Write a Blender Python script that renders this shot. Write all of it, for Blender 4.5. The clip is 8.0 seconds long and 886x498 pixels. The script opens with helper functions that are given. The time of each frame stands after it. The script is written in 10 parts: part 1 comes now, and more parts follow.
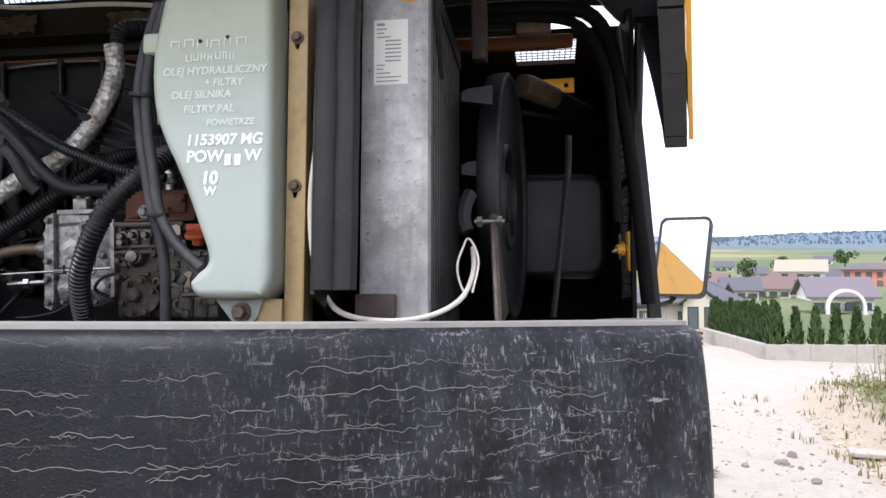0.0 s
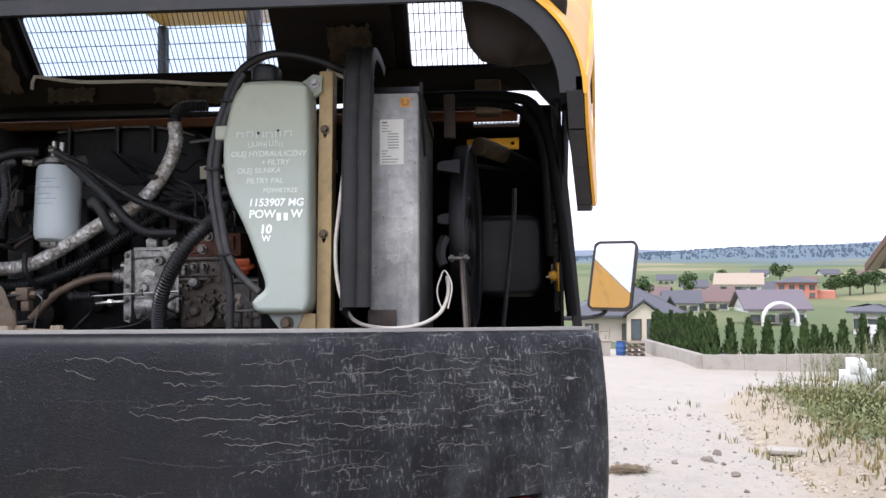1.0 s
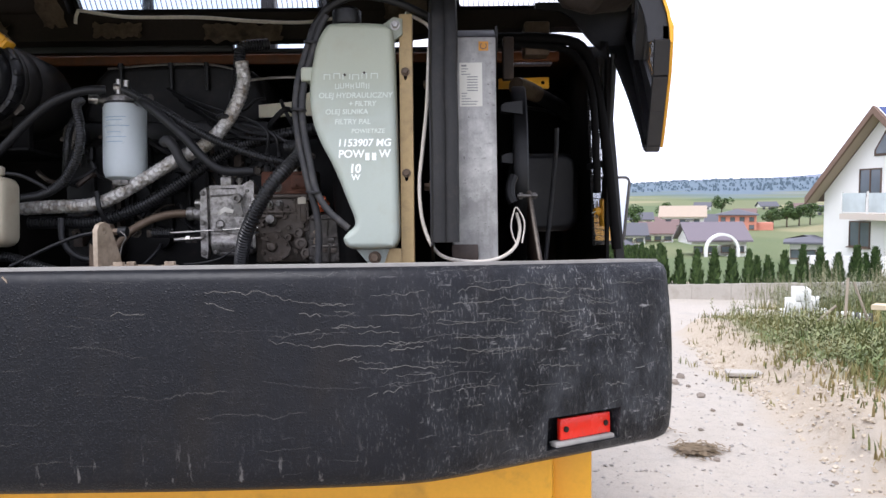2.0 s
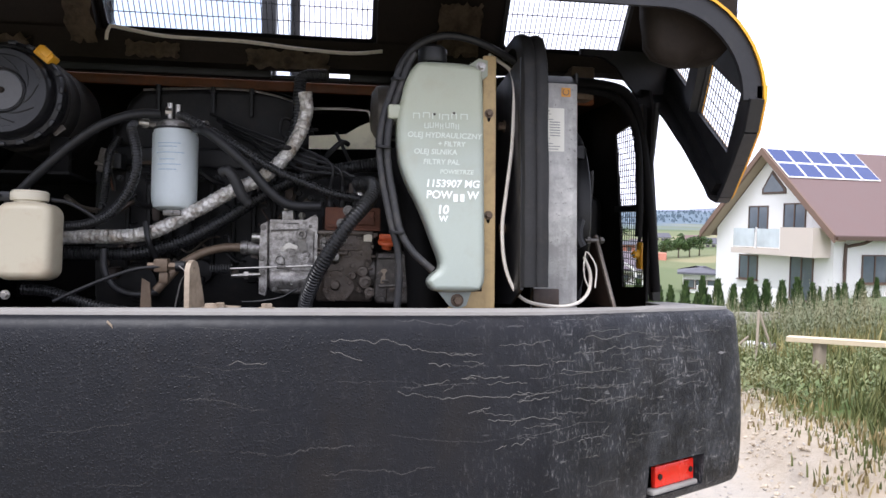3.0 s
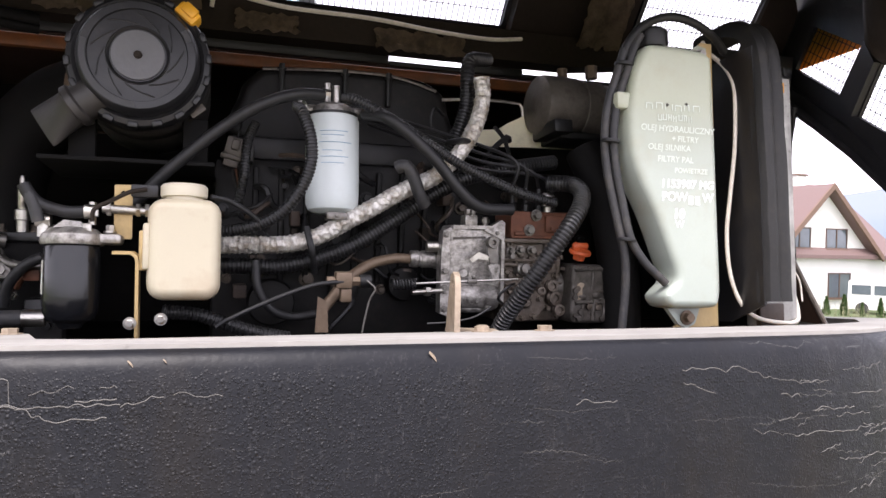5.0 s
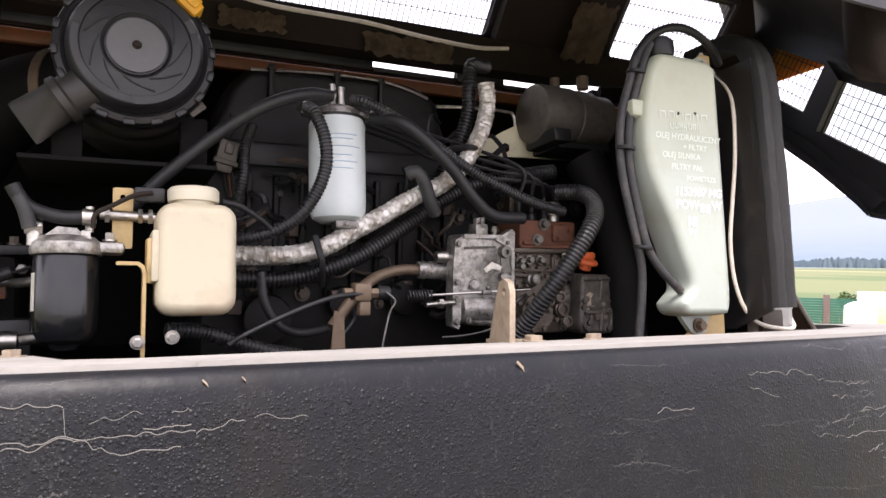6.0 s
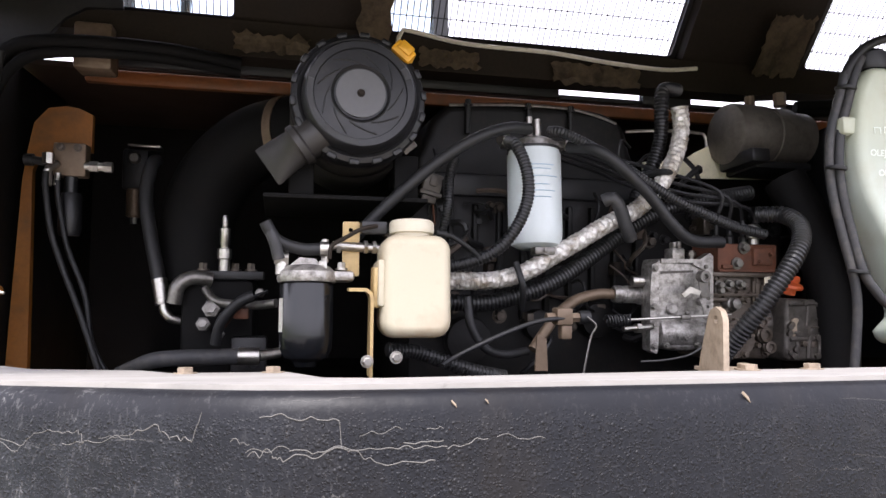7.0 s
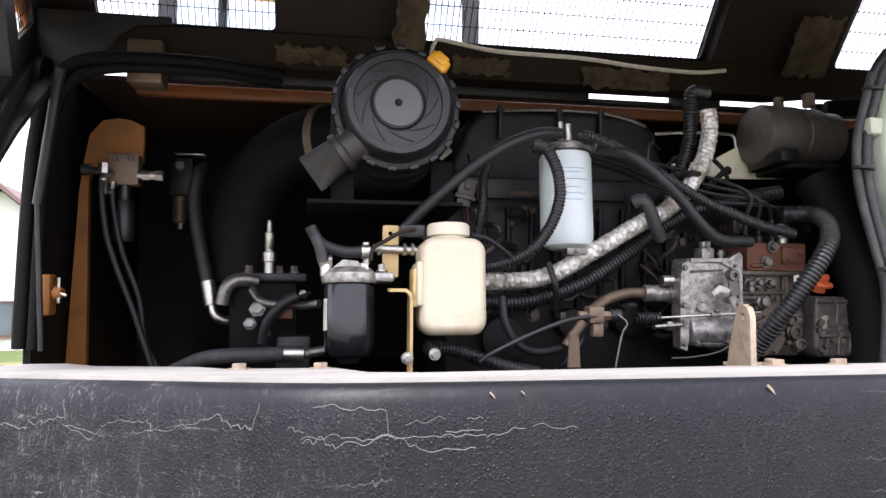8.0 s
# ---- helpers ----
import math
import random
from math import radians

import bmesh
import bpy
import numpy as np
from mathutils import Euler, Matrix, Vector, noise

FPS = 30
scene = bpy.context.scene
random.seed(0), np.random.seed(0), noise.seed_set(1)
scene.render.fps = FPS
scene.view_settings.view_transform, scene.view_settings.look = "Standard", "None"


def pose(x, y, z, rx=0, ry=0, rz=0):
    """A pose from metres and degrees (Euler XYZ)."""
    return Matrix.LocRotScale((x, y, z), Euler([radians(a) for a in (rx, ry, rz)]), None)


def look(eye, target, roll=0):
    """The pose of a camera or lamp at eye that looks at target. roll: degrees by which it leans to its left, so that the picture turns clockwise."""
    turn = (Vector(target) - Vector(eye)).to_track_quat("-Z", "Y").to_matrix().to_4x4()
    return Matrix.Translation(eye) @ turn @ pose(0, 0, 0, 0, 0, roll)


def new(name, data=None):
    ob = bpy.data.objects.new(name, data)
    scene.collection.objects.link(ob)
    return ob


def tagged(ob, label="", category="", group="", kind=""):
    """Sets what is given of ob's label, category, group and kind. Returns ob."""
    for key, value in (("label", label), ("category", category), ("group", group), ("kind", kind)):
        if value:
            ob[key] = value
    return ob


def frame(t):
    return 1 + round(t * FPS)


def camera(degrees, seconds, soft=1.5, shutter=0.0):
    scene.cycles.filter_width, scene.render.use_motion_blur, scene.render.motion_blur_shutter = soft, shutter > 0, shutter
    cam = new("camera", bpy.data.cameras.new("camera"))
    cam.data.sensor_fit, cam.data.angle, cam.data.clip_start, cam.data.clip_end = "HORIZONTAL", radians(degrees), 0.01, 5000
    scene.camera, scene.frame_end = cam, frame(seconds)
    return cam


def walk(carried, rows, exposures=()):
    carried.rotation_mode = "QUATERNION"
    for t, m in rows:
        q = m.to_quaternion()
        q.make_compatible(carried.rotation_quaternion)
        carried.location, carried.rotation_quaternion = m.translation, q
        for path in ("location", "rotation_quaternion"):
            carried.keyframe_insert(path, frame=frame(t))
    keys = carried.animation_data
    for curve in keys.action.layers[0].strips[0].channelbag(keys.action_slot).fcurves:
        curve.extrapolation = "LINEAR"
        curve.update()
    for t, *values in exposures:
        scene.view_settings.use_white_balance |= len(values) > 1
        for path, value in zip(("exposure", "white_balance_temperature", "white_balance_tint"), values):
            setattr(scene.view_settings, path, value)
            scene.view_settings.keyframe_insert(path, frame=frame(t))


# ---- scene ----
from mathutils.geometry import tessellate_polygon

cam = camera(63.4, 8.0)
PATH = [
    (0, (0.023, 0.041, 1.543), (-0.247, 2.022, 1.553), -0.6),
    (0.5, (0.064, -0.231, 1.576), (-0.21, 1.749, 1.632), -0.4),
    (1, (0.011, -0.444, 1.576), (-0.117, 1.551, 1.622), -0.6),
    (1.2, (-0.043, -0.53, 1.58), (-0.174, 1.465, 1.525), -1.9),
    (2.3, (-0.374, -0.555, 1.599), (-0.327, 1.44, 1.456), 0.1),
    (2.5, (-0.45, -0.538, 1.619), (-0.408, 1.458, 1.497), 1.0),
    (3, (-0.667, -0.503, 1.631), (-0.395, 1.477, 1.554), 1.2),
    (3.5, (-0.897, -0.479, 1.636), (-0.48, 1.476, 1.564), -0.7),
    (4, (-1.041, -0.37, 1.592), (-0.695, 1.6, 1.541), -0.0),
    (4.5, (-1.135, -0.225, 1.581), (-0.772, 1.741, 1.546), -0.5),
    (4.7, (-1.195, -0.184, 1.598), (-0.774, 1.771, 1.563), 0.2),
    (5.8, (-1.453, 0.004, 1.568), (-0.466, 1.744, 1.598), 1.6),
    (6, (-1.463, 0.011, 1.567), (-0.609, 1.819, 1.612), 0.8),
    (6.5, (-1.502, 0.009, 1.576), (-0.877, 1.908, 1.63), 0.3),
    (7, (-1.555, -0.016, 1.584), (-1.111, 1.933, 1.665), 0.8),
    (7.5, (-1.591, -0.038, 1.585), (-1.256, 1.932, 1.663), 0.9),
    (8, (-1.575, -0.068, 1.583), (-1.215, 1.898, 1.666), 0.4),
]
EXPOSURES = [(0, 0.42, 6200, 11), (0.5, 0.30, 6200, 11), (1.2, 0.18, 6200, 11), (2.5, 0.36, 6150, 11), (3.5, 0.50, 6350, 11), (4.5, 0.87, 6500, 13), (5.8, 0.97, 6950, 15), (7, 1.10, 6550, 13), (8, 1.17, 6450, 12)]
walk(cam, [(t, look(eye, target, roll)) for t, eye, target, roll in PATH], EXPOSURES)

# ---- light ----
SUN_ELEVATION, SUN_AZIMUTH = radians(62), radians(215)
world = bpy.data.worlds.new("sky")
scene.world = world
world.use_nodes = True
wn, wl = world.node_tree.nodes, world.node_tree.links
sky = wn.new("ShaderNodeTexSky")
sky.sky_type, sky.sun_disc = "NISHITA", False
sky.sun_elevation, sky.sun_rotation = SUN_ELEVATION, SUN_AZIMUTH
sky.dust_density, sky.air_density = 1.2, 1.0
wtc = wn.new("ShaderNodeTexCoord")
wmap = wn.new("ShaderNodeMapping")
wmap.inputs["Scale"].default_value = (1.0, 1.0, 3.5)
cloud = wn.new("ShaderNodeTexNoise")
cloud.inputs["Scale"].default_value, cloud.inputs["Detail"].default_value = 1.6, 7.0
cramp = wn.new("ShaderNodeValToRGB")
cramp.color_ramp.elements[0].position, cramp.color_ramp.elements[1].position = 0.22, 0.47
cmix = wn.new("ShaderNodeMix")
cmix.data_type = "RGBA"
cmix.inputs["B"].default_value = (11.2, 11.2, 12.9, 1)
wl.new(wtc.outputs["Generated"], wmap.inputs["Vector"])
wl.new(wmap.outputs["Vector"], cloud.inputs["Vector"])
wl.new(cloud.outputs["Fac"], cramp.inputs["Fac"])
wl.new(cramp.outputs["Color"], cmix.inputs["Factor"])
wl.new(sky.outputs["Color"], cmix.inputs["A"])
wl.new(cmix.outputs["Result"], wn["Background"].inputs["Color"])
wn["Background"].inputs["Strength"].default_value = 0.12
sun_lamp = bpy.data.lights.new("sun", "SUN")
sun_lamp.energy, sun_lamp.angle, sun_lamp.color = 2.3, radians(20), (1.0, 0.97, 0.97)
sun = new("sun", sun_lamp)
sun.matrix_world = look((0, 0, 30), (-30 * math.cos(SUN_ELEVATION) * math.sin(SUN_AZIMUTH), -30 * math.cos(SUN_ELEVATION) * math.cos(SUN_AZIMUTH), 30 - 30 * math.sin(SUN_ELEVATION)))

# ---- materials ----
def rgb(r, g, b):
    """Linear colour from 0-255 display values."""
    return tuple(((c / 255) / 12.92 if c / 255 <= 0.04045 else ((c / 255 + 0.055) / 1.055) ** 2.4) for c in (r, g, b))


def shade(c, k):
    return tuple(min(v * k, 1.0) for v in c[:3]) + (1.0,)


class Net:
    """Short hand for a node material."""

    def __init__(self, name):
        self.mat = bpy.data.materials.new(name)
        self.mat.use_nodes = True
        self.n, self.l = self.mat.node_tree.nodes, self.mat.node_tree.links
        self.bsdf = self.n["Principled BSDF"]
        self.co = self.n.new("ShaderNodeTexCoord").outputs["Object"]

    def node(self, kind, **links):
        nd = self.n.new("ShaderNode" + kind)
        for key, value in links.items():
            self.put(nd.inputs[key.replace("_", " ")], value)
        return nd

    def put(self, socket, value):
        if isinstance(value, bpy.types.NodeSocket):
            self.l.new(value, socket)
        else:
            socket.default_value = value

    def scaled(self, sx, sy, sz):
        nd = self.node("Mapping", Vector=self.co)
        nd.inputs["Scale"].default_value = (sx, sy, sz)
        return nd.outputs["Vector"]

    def noise(self, scale, detail=5.0, rough=0.55, vector=None, out="Fac", distortion=0.0):
        nd = self.node("TexNoise", Scale=scale, Detail=detail, Roughness=rough, Distortion=distortion)
        self.l.new(vector or self.co, nd.inputs["Vector"])
        return nd.outputs[out]

    def ramp(self, fac, a, b, ca=(0, 0, 0, 1), cb=(1, 1, 1, 1)):
        nd = self.node("ValToRGB", Fac=fac)
        e = nd.color_ramp.elements
        e[0].position, e[1].position, e[0].color, e[1].color = a, b, ca, cb
        return nd.outputs["Color"]

    def mix(self, fac, a, b, blend="MIX"):
        nd = self.n.new("ShaderNodeMix")
        nd.data_type, nd.blend_type = "RGBA", blend
        for key, value in (("Factor", fac), ("A", a), ("B", b)):
            self.put(nd.inputs[key], value)
        return nd.outputs["Result"]

    def math(self, op, a, b=0.0, c=0.0):
        nd = self.n.new("ShaderNodeMath")
        nd.operation = op
        for i, value in enumerate((a, b, c)):
            self.put(nd.inputs[i], value)
        return nd.outputs[0]

    def bump(self, height, strength, distance=0.01, normal=None):
        nd = self.node("Bump", Height=height, Strength=strength, Distance=distance)
        if normal is not None:
            self.l.new(normal, nd.inputs["Normal"])
        return nd.outputs["Normal"]

    def done(self, color, rough, metal=0.0, normal=None, spec=0.5):
        b = self.bsdf
        self.put(b.inputs["Base Color"], color)
        self.put(b.inputs["Roughness"], rough)
        self.put(b.inputs["Metallic"], metal)
        b.inputs["Specular IOR Level"].default_value = spec
        if normal is not None:
            self.l.new(normal, b.inputs["Normal"])
        return self.mat


def surface(name, col, rough=0.6, metal=0.0, var=0.3, scale=9.0, grain=120.0, bump=0.25, dirt=None, dirt_amount=0.5, spec=0.5, rand=0.0, wear=None):
    """A worn surface: broad mottling, fine grain, patches of dirt, slight relief."""
    m = Net(name)
    broad, fine = m.noise(scale, 6.0), m.noise(grain, 3.0)
    c = m.mix(broad, shade(col, 1 - var), shade(col, 1 + var))
    c = m.mix(m.math("MULTIPLY", m.ramp(fine, 0.35, 0.7), 0.35), c, shade(col, 1 - var * 1.2))
    if dirt:
        d = m.ramp(m.noise(scale * 1.7, 8.0, 0.65), 0.62 - 0.25 * dirt_amount, 0.78 - 0.15 * dirt_amount)
        c = m.mix(m.math("MULTIPLY", d, dirt_amount), c, (*dirt, 1))
    if wear:
        w = m.ramp(m.noise(scale * 4, 9.0, 0.7), 0.66, 0.70)
        c = m.mix(w, c, (*wear, 1))
    if rand:
        info = m.node("ObjectInfo").outputs["Random"]
        c = m.mix(1.0, c, m.ramp(info, 0.0, 1.0, (1 - rand, 1 - rand, 1 - rand, 1), (1, 1, 1, 1)), "MULTIPLY")
    r = m.math("ADD", m.math("MULTIPLY", m.math("SUBTRACT", broad, 0.5), 0.35), rough)
    h = m.math("ADD", m.math("MULTIPLY", fine, 0.4), broad)
    return m.done(c, r, metal, m.bump(h, bump, 0.004), spec)


M = {}
M["black_plastic"] = surface("black_plastic", (0.010, 0.010, 0.0115), 0.42, var=0.35, dirt=(0.045, 0.038, 0.032), dirt_amount=0.35)
M["fan_plastic"] = surface("fan_plastic", (0.005, 0.005, 0.0058), 0.5, var=0.35, dirt=(0.03, 0.026, 0.022), dirt_amount=0.12)
M["black_metal"] = surface("black_metal", (0.008, 0.008, 0.009), 0.5, var=0.4, dirt=(0.03, 0.024, 0.019), dirt_amount=0.4)
M["sooty"] = surface("sooty_metal", (0.021, 0.015, 0.011), 0.75, var=0.5, dirt=(0.022, 0.016, 0.011), dirt_amount=0.5, spec=0.25)
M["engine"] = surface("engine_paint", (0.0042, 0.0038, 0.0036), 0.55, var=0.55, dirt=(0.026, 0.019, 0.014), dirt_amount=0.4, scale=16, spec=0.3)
M["hood_black"] = surface("weathered_black_paint", (0.0165, 0.0165, 0.0185), 0.5, var=0.4, scale=12, dirt=(0.055, 0.048, 0.042), dirt_amount=0.35, bump=0.15)
# set near black so that the colour holds the deep shade of the bay
M["bay_black"] = surface("shaded_black_sheet", (0.006, 0.0048, 0.0042), 0.7, var=0.5, dirt=(0.014, 0.010, 0.008), dirt_amount=0.4, spec=0.2)
M["rubber"] = surface("black_rubber", (0.014, 0.014, 0.015), 0.5, var=0.3, dirt=(0.05, 0.043, 0.037), dirt_amount=0.28, scale=18, spec=0.38)
M["dusty_rubber"] = surface("dusty_rubber", (0.028, 0.028, 0.030), 0.6, var=0.35, dirt=(0.10, 0.088, 0.075), dirt_amount=0.5, scale=16)
M["flap_rubber"] = surface("sealing_flap_rubber", (0.017, 0.0165, 0.0165), 0.6, var=0.4, dirt=(0.05, 0.042, 0.034), dirt_amount=0.4, scale=14, spec=0.35)
M["gloss_black"] = surface("glossy_black_enamel", (0.006, 0.0065, 0.008), 0.22, var=0.3, scale=14, grain=200, bump=0.05, dirt=(0.03, 0.027, 0.024), dirt_amount=0.3)
M["fin_grey"] = surface("dusty_cooler_fins", (0.15, 0.145, 0.138), 0.55, 0.3, var=0.4, scale=20, dirt=(0.02, 0.017, 0.014), dirt_amount=0.6)
M["filter_plastic"] = surface("dusty_filter_plastic", (0.026, 0.0235, 0.022), 0.5, var=0.35, dirt=(0.07, 0.058, 0.046), dirt_amount=0.4)
M["oily_metal"] = surface("dark_oily_metal", (0.095, 0.085, 0.075), 0.42, 0.45, var=0.5, scale=30, grain=200, bump=0.35, dirt=(0.02, 0.015, 0.011), dirt_amount=0.7)
M["conduit"] = surface("black_conduit", (0.016, 0.016, 0.017), 0.38, var=0.3, dirt=(0.10, 0.09, 0.08), dirt_amount=0.25, scale=20, bump=0.1)
M["yellow"] = surface("yellow_paint", rgb(236, 172, 42), 0.42, var=0.12, scale=5, dirt=(0.16, 0.09, 0.03), dirt_amount=0.35, bump=0.08)
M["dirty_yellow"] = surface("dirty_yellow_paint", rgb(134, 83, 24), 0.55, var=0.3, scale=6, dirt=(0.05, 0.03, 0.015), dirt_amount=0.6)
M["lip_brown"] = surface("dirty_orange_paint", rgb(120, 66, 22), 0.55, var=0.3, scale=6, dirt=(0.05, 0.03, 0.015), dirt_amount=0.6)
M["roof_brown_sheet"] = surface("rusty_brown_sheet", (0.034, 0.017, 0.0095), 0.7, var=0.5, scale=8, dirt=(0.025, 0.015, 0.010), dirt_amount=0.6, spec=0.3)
M["rust"] = surface("rusty_paint", (0.13, 0.045, 0.022), 0.75, var=0.5, scale=20, dirt=(0.05, 0.025, 0.015), dirt_amount=0.7)
M["tank"] = surface("white_tank_plastic", rgb(169, 177, 167), 0.38, var=0.07, scale=6, grain=300, bump=0.05, dirt=(0.33, 0.31, 0.23), dirt_amount=0.45)
M["tank"].node_tree.nodes["Principled BSDF"].inputs["Subsurface Weight"].default_value = 0.15
M["tank"].node_tree.nodes["Principled BSDF"].inputs["Subsurface Radius"].default_value = (0.02, 0.02, 0.02)


def yellow_top(mat):
    """Old coolant has yellowed the plastic above the fluid line."""
    n, l = mat.node_tree.nodes, mat.node_tree.links
    bsdf = n["Principled BSDF"]
    src = bsdf.inputs["Base Color"].links[0].from_socket
    sep, rng, mix, co = n.new("ShaderNodeSeparateXYZ"), n.new("ShaderNodeMapRange"), n.new("ShaderNodeMix"), n.new("ShaderNodeTexCoord")
    l.new(co.outputs["Object"], sep.inputs[0])
    l.new(sep.outputs[2], rng.inputs["Value"])
    rng.inputs["From Min"].default_value, rng.inputs["From Max"].default_value, rng.inputs["To Max"].default_value = 0.30, 0.42, 0.75
    mix.data_type, mix.blend_type = "RGBA", "MULTIPLY"
    l.new(rng.outputs[0], mix.inputs[0])
    l.new(src, mix.inputs[6])
    mix.inputs[7].default_value = (1.0, 0.95, 0.80, 1)
    l.new(mix.outputs[2], bsdf.inputs["Base Color"])


yellow_top(M["tank"])
M["cream"] = surface("cream_plastic", rgb(190, 181, 158), 0.4, var=0.06, scale=7, grain=300, bump=0.05, dirt=(0.36, 0.24, 0.15), dirt_amount=0.5)
M["cap_white"] = surface("white_cap_plastic", rgb(204, 196, 176), 0.4, var=0.06, scale=12, bump=0.05)
M["filter_white"] = surface("white_enamel", rgb(205, 213, 214), 0.32, var=0.05, scale=10, grain=250, bump=0.04, dirt=(0.45, 0.45, 0.42), dirt_amount=0.3)
M["aluminium"] = surface("cast_aluminium", (0.42, 0.40, 0.375), 0.38, 0.7, var=0.5, scale=38, grain=240, bump=0.5, dirt=(0.03, 0.023, 0.018), dirt_amount=0.75)
M["grey_cast"] = surface("oily_cast_metal", (0.105, 0.087, 0.071), 0.42, 0.5, var=0.55, scale=30, grain=200, bump=0.35, dirt=(0.05, 0.033, 0.022), dirt_amount=0.7)
M["steel"] = surface("zinc_steel", (0.52, 0.50, 0.46), 0.36, 1.0, var=0.25, scale=40, grain=200, bump=0.1, dirt=(0.15, 0.12, 0.09), dirt_amount=0.55)
M["brown_steel"] = surface("brown_steel", (0.17, 0.122, 0.083), 0.5, 0.4, var=0.4, scale=30, dirt=(0.08, 0.05, 0.03), dirt_amount=0.5)
M["beige_bracket"] = surface("chromated_bracket", rgb(190, 164, 116), 0.45, 0.25, var=0.2, scale=16, dirt=(0.20, 0.13, 0.07), dirt_amount=0.45)
M["pale_bracket"] = surface("pale_bracket_paint", rgb(160, 145, 126), 0.55, 0.1, var=0.3, scale=22, dirt=(0.12, 0.085, 0.055), dirt_amount=0.7)
M["cream_plate"] = surface("cream_painted_plate", rgb(232, 226, 196), 0.5, var=0.1, scale=9, dirt=(0.3, 0.25, 0.18), dirt_amount=0.4)
M["orange"] = surface("orange_plastic", rgb(196, 88, 44), 0.5, var=0.25, scale=30, dirt=(0.10, 0.04, 0.02), dirt_amount=0.4)
M["white_cable"] = surface("white_cable", rgb(222, 214, 200), 0.45, var=0.08, scale=30, dirt=(0.35, 0.30, 0.24), dirt_amount=0.4)
M["red"] = surface("red_reflector", rgb(232, 44, 30), 0.25, var=0.1, scale=30, grain=500, bump=0.1, dirt=(0.30, 0.10, 0.07), dirt_amount=0.3)
M["sticker"] = surface("orange_sticker", rgb(214, 150, 60), 0.5, var=0.15, scale=30, dirt=(0.2, 0.12, 0.05), dirt_amount=0.4)
M["brown_hose"] = surface("perished_brown_hose", (0.045, 0.03, 0.022), 0.65, var=0.4, scale=20, dirt=(0.09, 0.06, 0.04), dirt_amount=0.5)
M["roof_plum"] = surface("plum_roof_tiles", rgb(116, 107, 113), 0.7, var=0.12, scale=1.2, grain=30, bump=0.2)
M["starter_grey"] = surface("dirty_brown_grey_steel", (0.125, 0.110, 0.094), 0.5, 0.25, var=0.4, scale=20, dirt=(0.04, 0.03, 0.022), dirt_amount=0.5)
M["blue_print"] = surface("pale_blue_print", rgb(150, 176, 196), 0.4, var=0.05, bump=0.0)
M["dull_bolt"] = surface("dull_oily_bolt", (0.20, 0.19, 0.175), 0.4, 0.8, var=0.4, scale=40, dirt=(0.05, 0.04, 0.03), dirt_amount=0.6)
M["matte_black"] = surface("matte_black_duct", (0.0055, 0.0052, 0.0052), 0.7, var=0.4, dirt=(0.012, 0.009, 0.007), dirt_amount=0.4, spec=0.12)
M["marker"] = surface("white_marker", rgb(246, 250, 246), 0.6, var=0.03, bump=0.0)
M["faint_marker"] = surface("faded_marker", rgb(212, 220, 210), 0.6, var=0.09, bump=0.0)
M["paper"] = surface("paper_label", rgb(226, 224, 214), 0.6, var=0.05, bump=0.03, dirt=(0.5, 0.47, 0.4), dirt_amount=0.3)
M["ink"] = surface("grey_ink", (0.10, 0.10, 0.10), 0.7, var=0.1, bump=0.0)
M["faded_ink"] = surface("faded_grey_ink", (0.30, 0.30, 0.29), 0.7, var=0.15, bump=0.0)
M["cardboard"] = surface("torn_fibre_pad", rgb(116, 100, 82), 0.75, var=0.45, scale=14, dirt=(0.03, 0.024, 0.02), dirt_amount=0.7, bump=0.6)
M["grey_disc"] = surface("grey_label_disc", (0.10, 0.10, 0.105), 0.5, var=0.2, scale=30)
M["stone"] = surface("road_stone", (0.27, 0.225, 0.18), 0.85, var=0.3, scale=20, bump=0.5, rand=0.3)
M["white_block"] = surface("aerated_block", rgb(228, 228, 222), 0.85, var=0.08, scale=12, bump=0.3)
M["plank"] = surface("pale_timber", rgb(206, 190, 160), 0.75, var=0.2, scale=7, bump=0.3)
M["grey_timber"] = surface("weathered_timber", rgb(150, 138, 120), 0.8, var=0.25, scale=9, bump=0.3)
M["plaster"] = surface("white_render", rgb(236, 234, 230), 0.85, var=0.04, scale=1.0, grain=40, bump=0.1)
M["grey_plaster"] = surface("beige_render", rgb(206, 194, 182), 0.85, var=0.05, scale=1.0, grain=40, bump=0.1)
M["cream_render"] = surface("cream_render", rgb(222, 210, 190), 0.85, var=0.05, scale=1.0, grain=40, bump=0.1)
M["drum_blue"] = surface("blue_drum_plastic", rgb(52, 92, 150), 0.45, var=0.15, scale=6)
M["salmon"] = surface("salmon_render", rgb(206, 138, 118), 0.85, var=0.06, scale=0.6, grain=20, bump=0.1)
M["roof_brown"] = surface("brown_roof_tiles", rgb(118, 97, 93), 0.7, var=0.12, scale=1.2, grain=30, bump=0.2)
M["roof_grey"] = surface("grey_roof_tiles", rgb(92, 92, 98), 0.7, var=0.12, scale=1.2, grain=30, bump=0.2)
M["roof_pale"] = surface("pale_roof_boards", rgb(172, 156, 138), 0.8, var=0.12, scale=1.2, bump=0.2)
M["roof_edge"] = surface("brown_fascia", rgb(120, 96, 82), 0.7, var=0.15, scale=2.0)
M["frame_dark"] = surface("dark_window_frame", rgb(88, 68, 56), 0.5, var=0.15, scale=4.0)
M["solar"] = surface("solar_cells", rgb(38, 60, 118), 0.12, var=0.2, scale=2.0, bump=0.0)
M["concrete"] = surface("concrete", rgb(176, 170, 160), 0.9, var=0.15, scale=1.6, grain=30, bump=0.3, dirt=(0.28, 0.25, 0.20), dirt_amount=0.5)
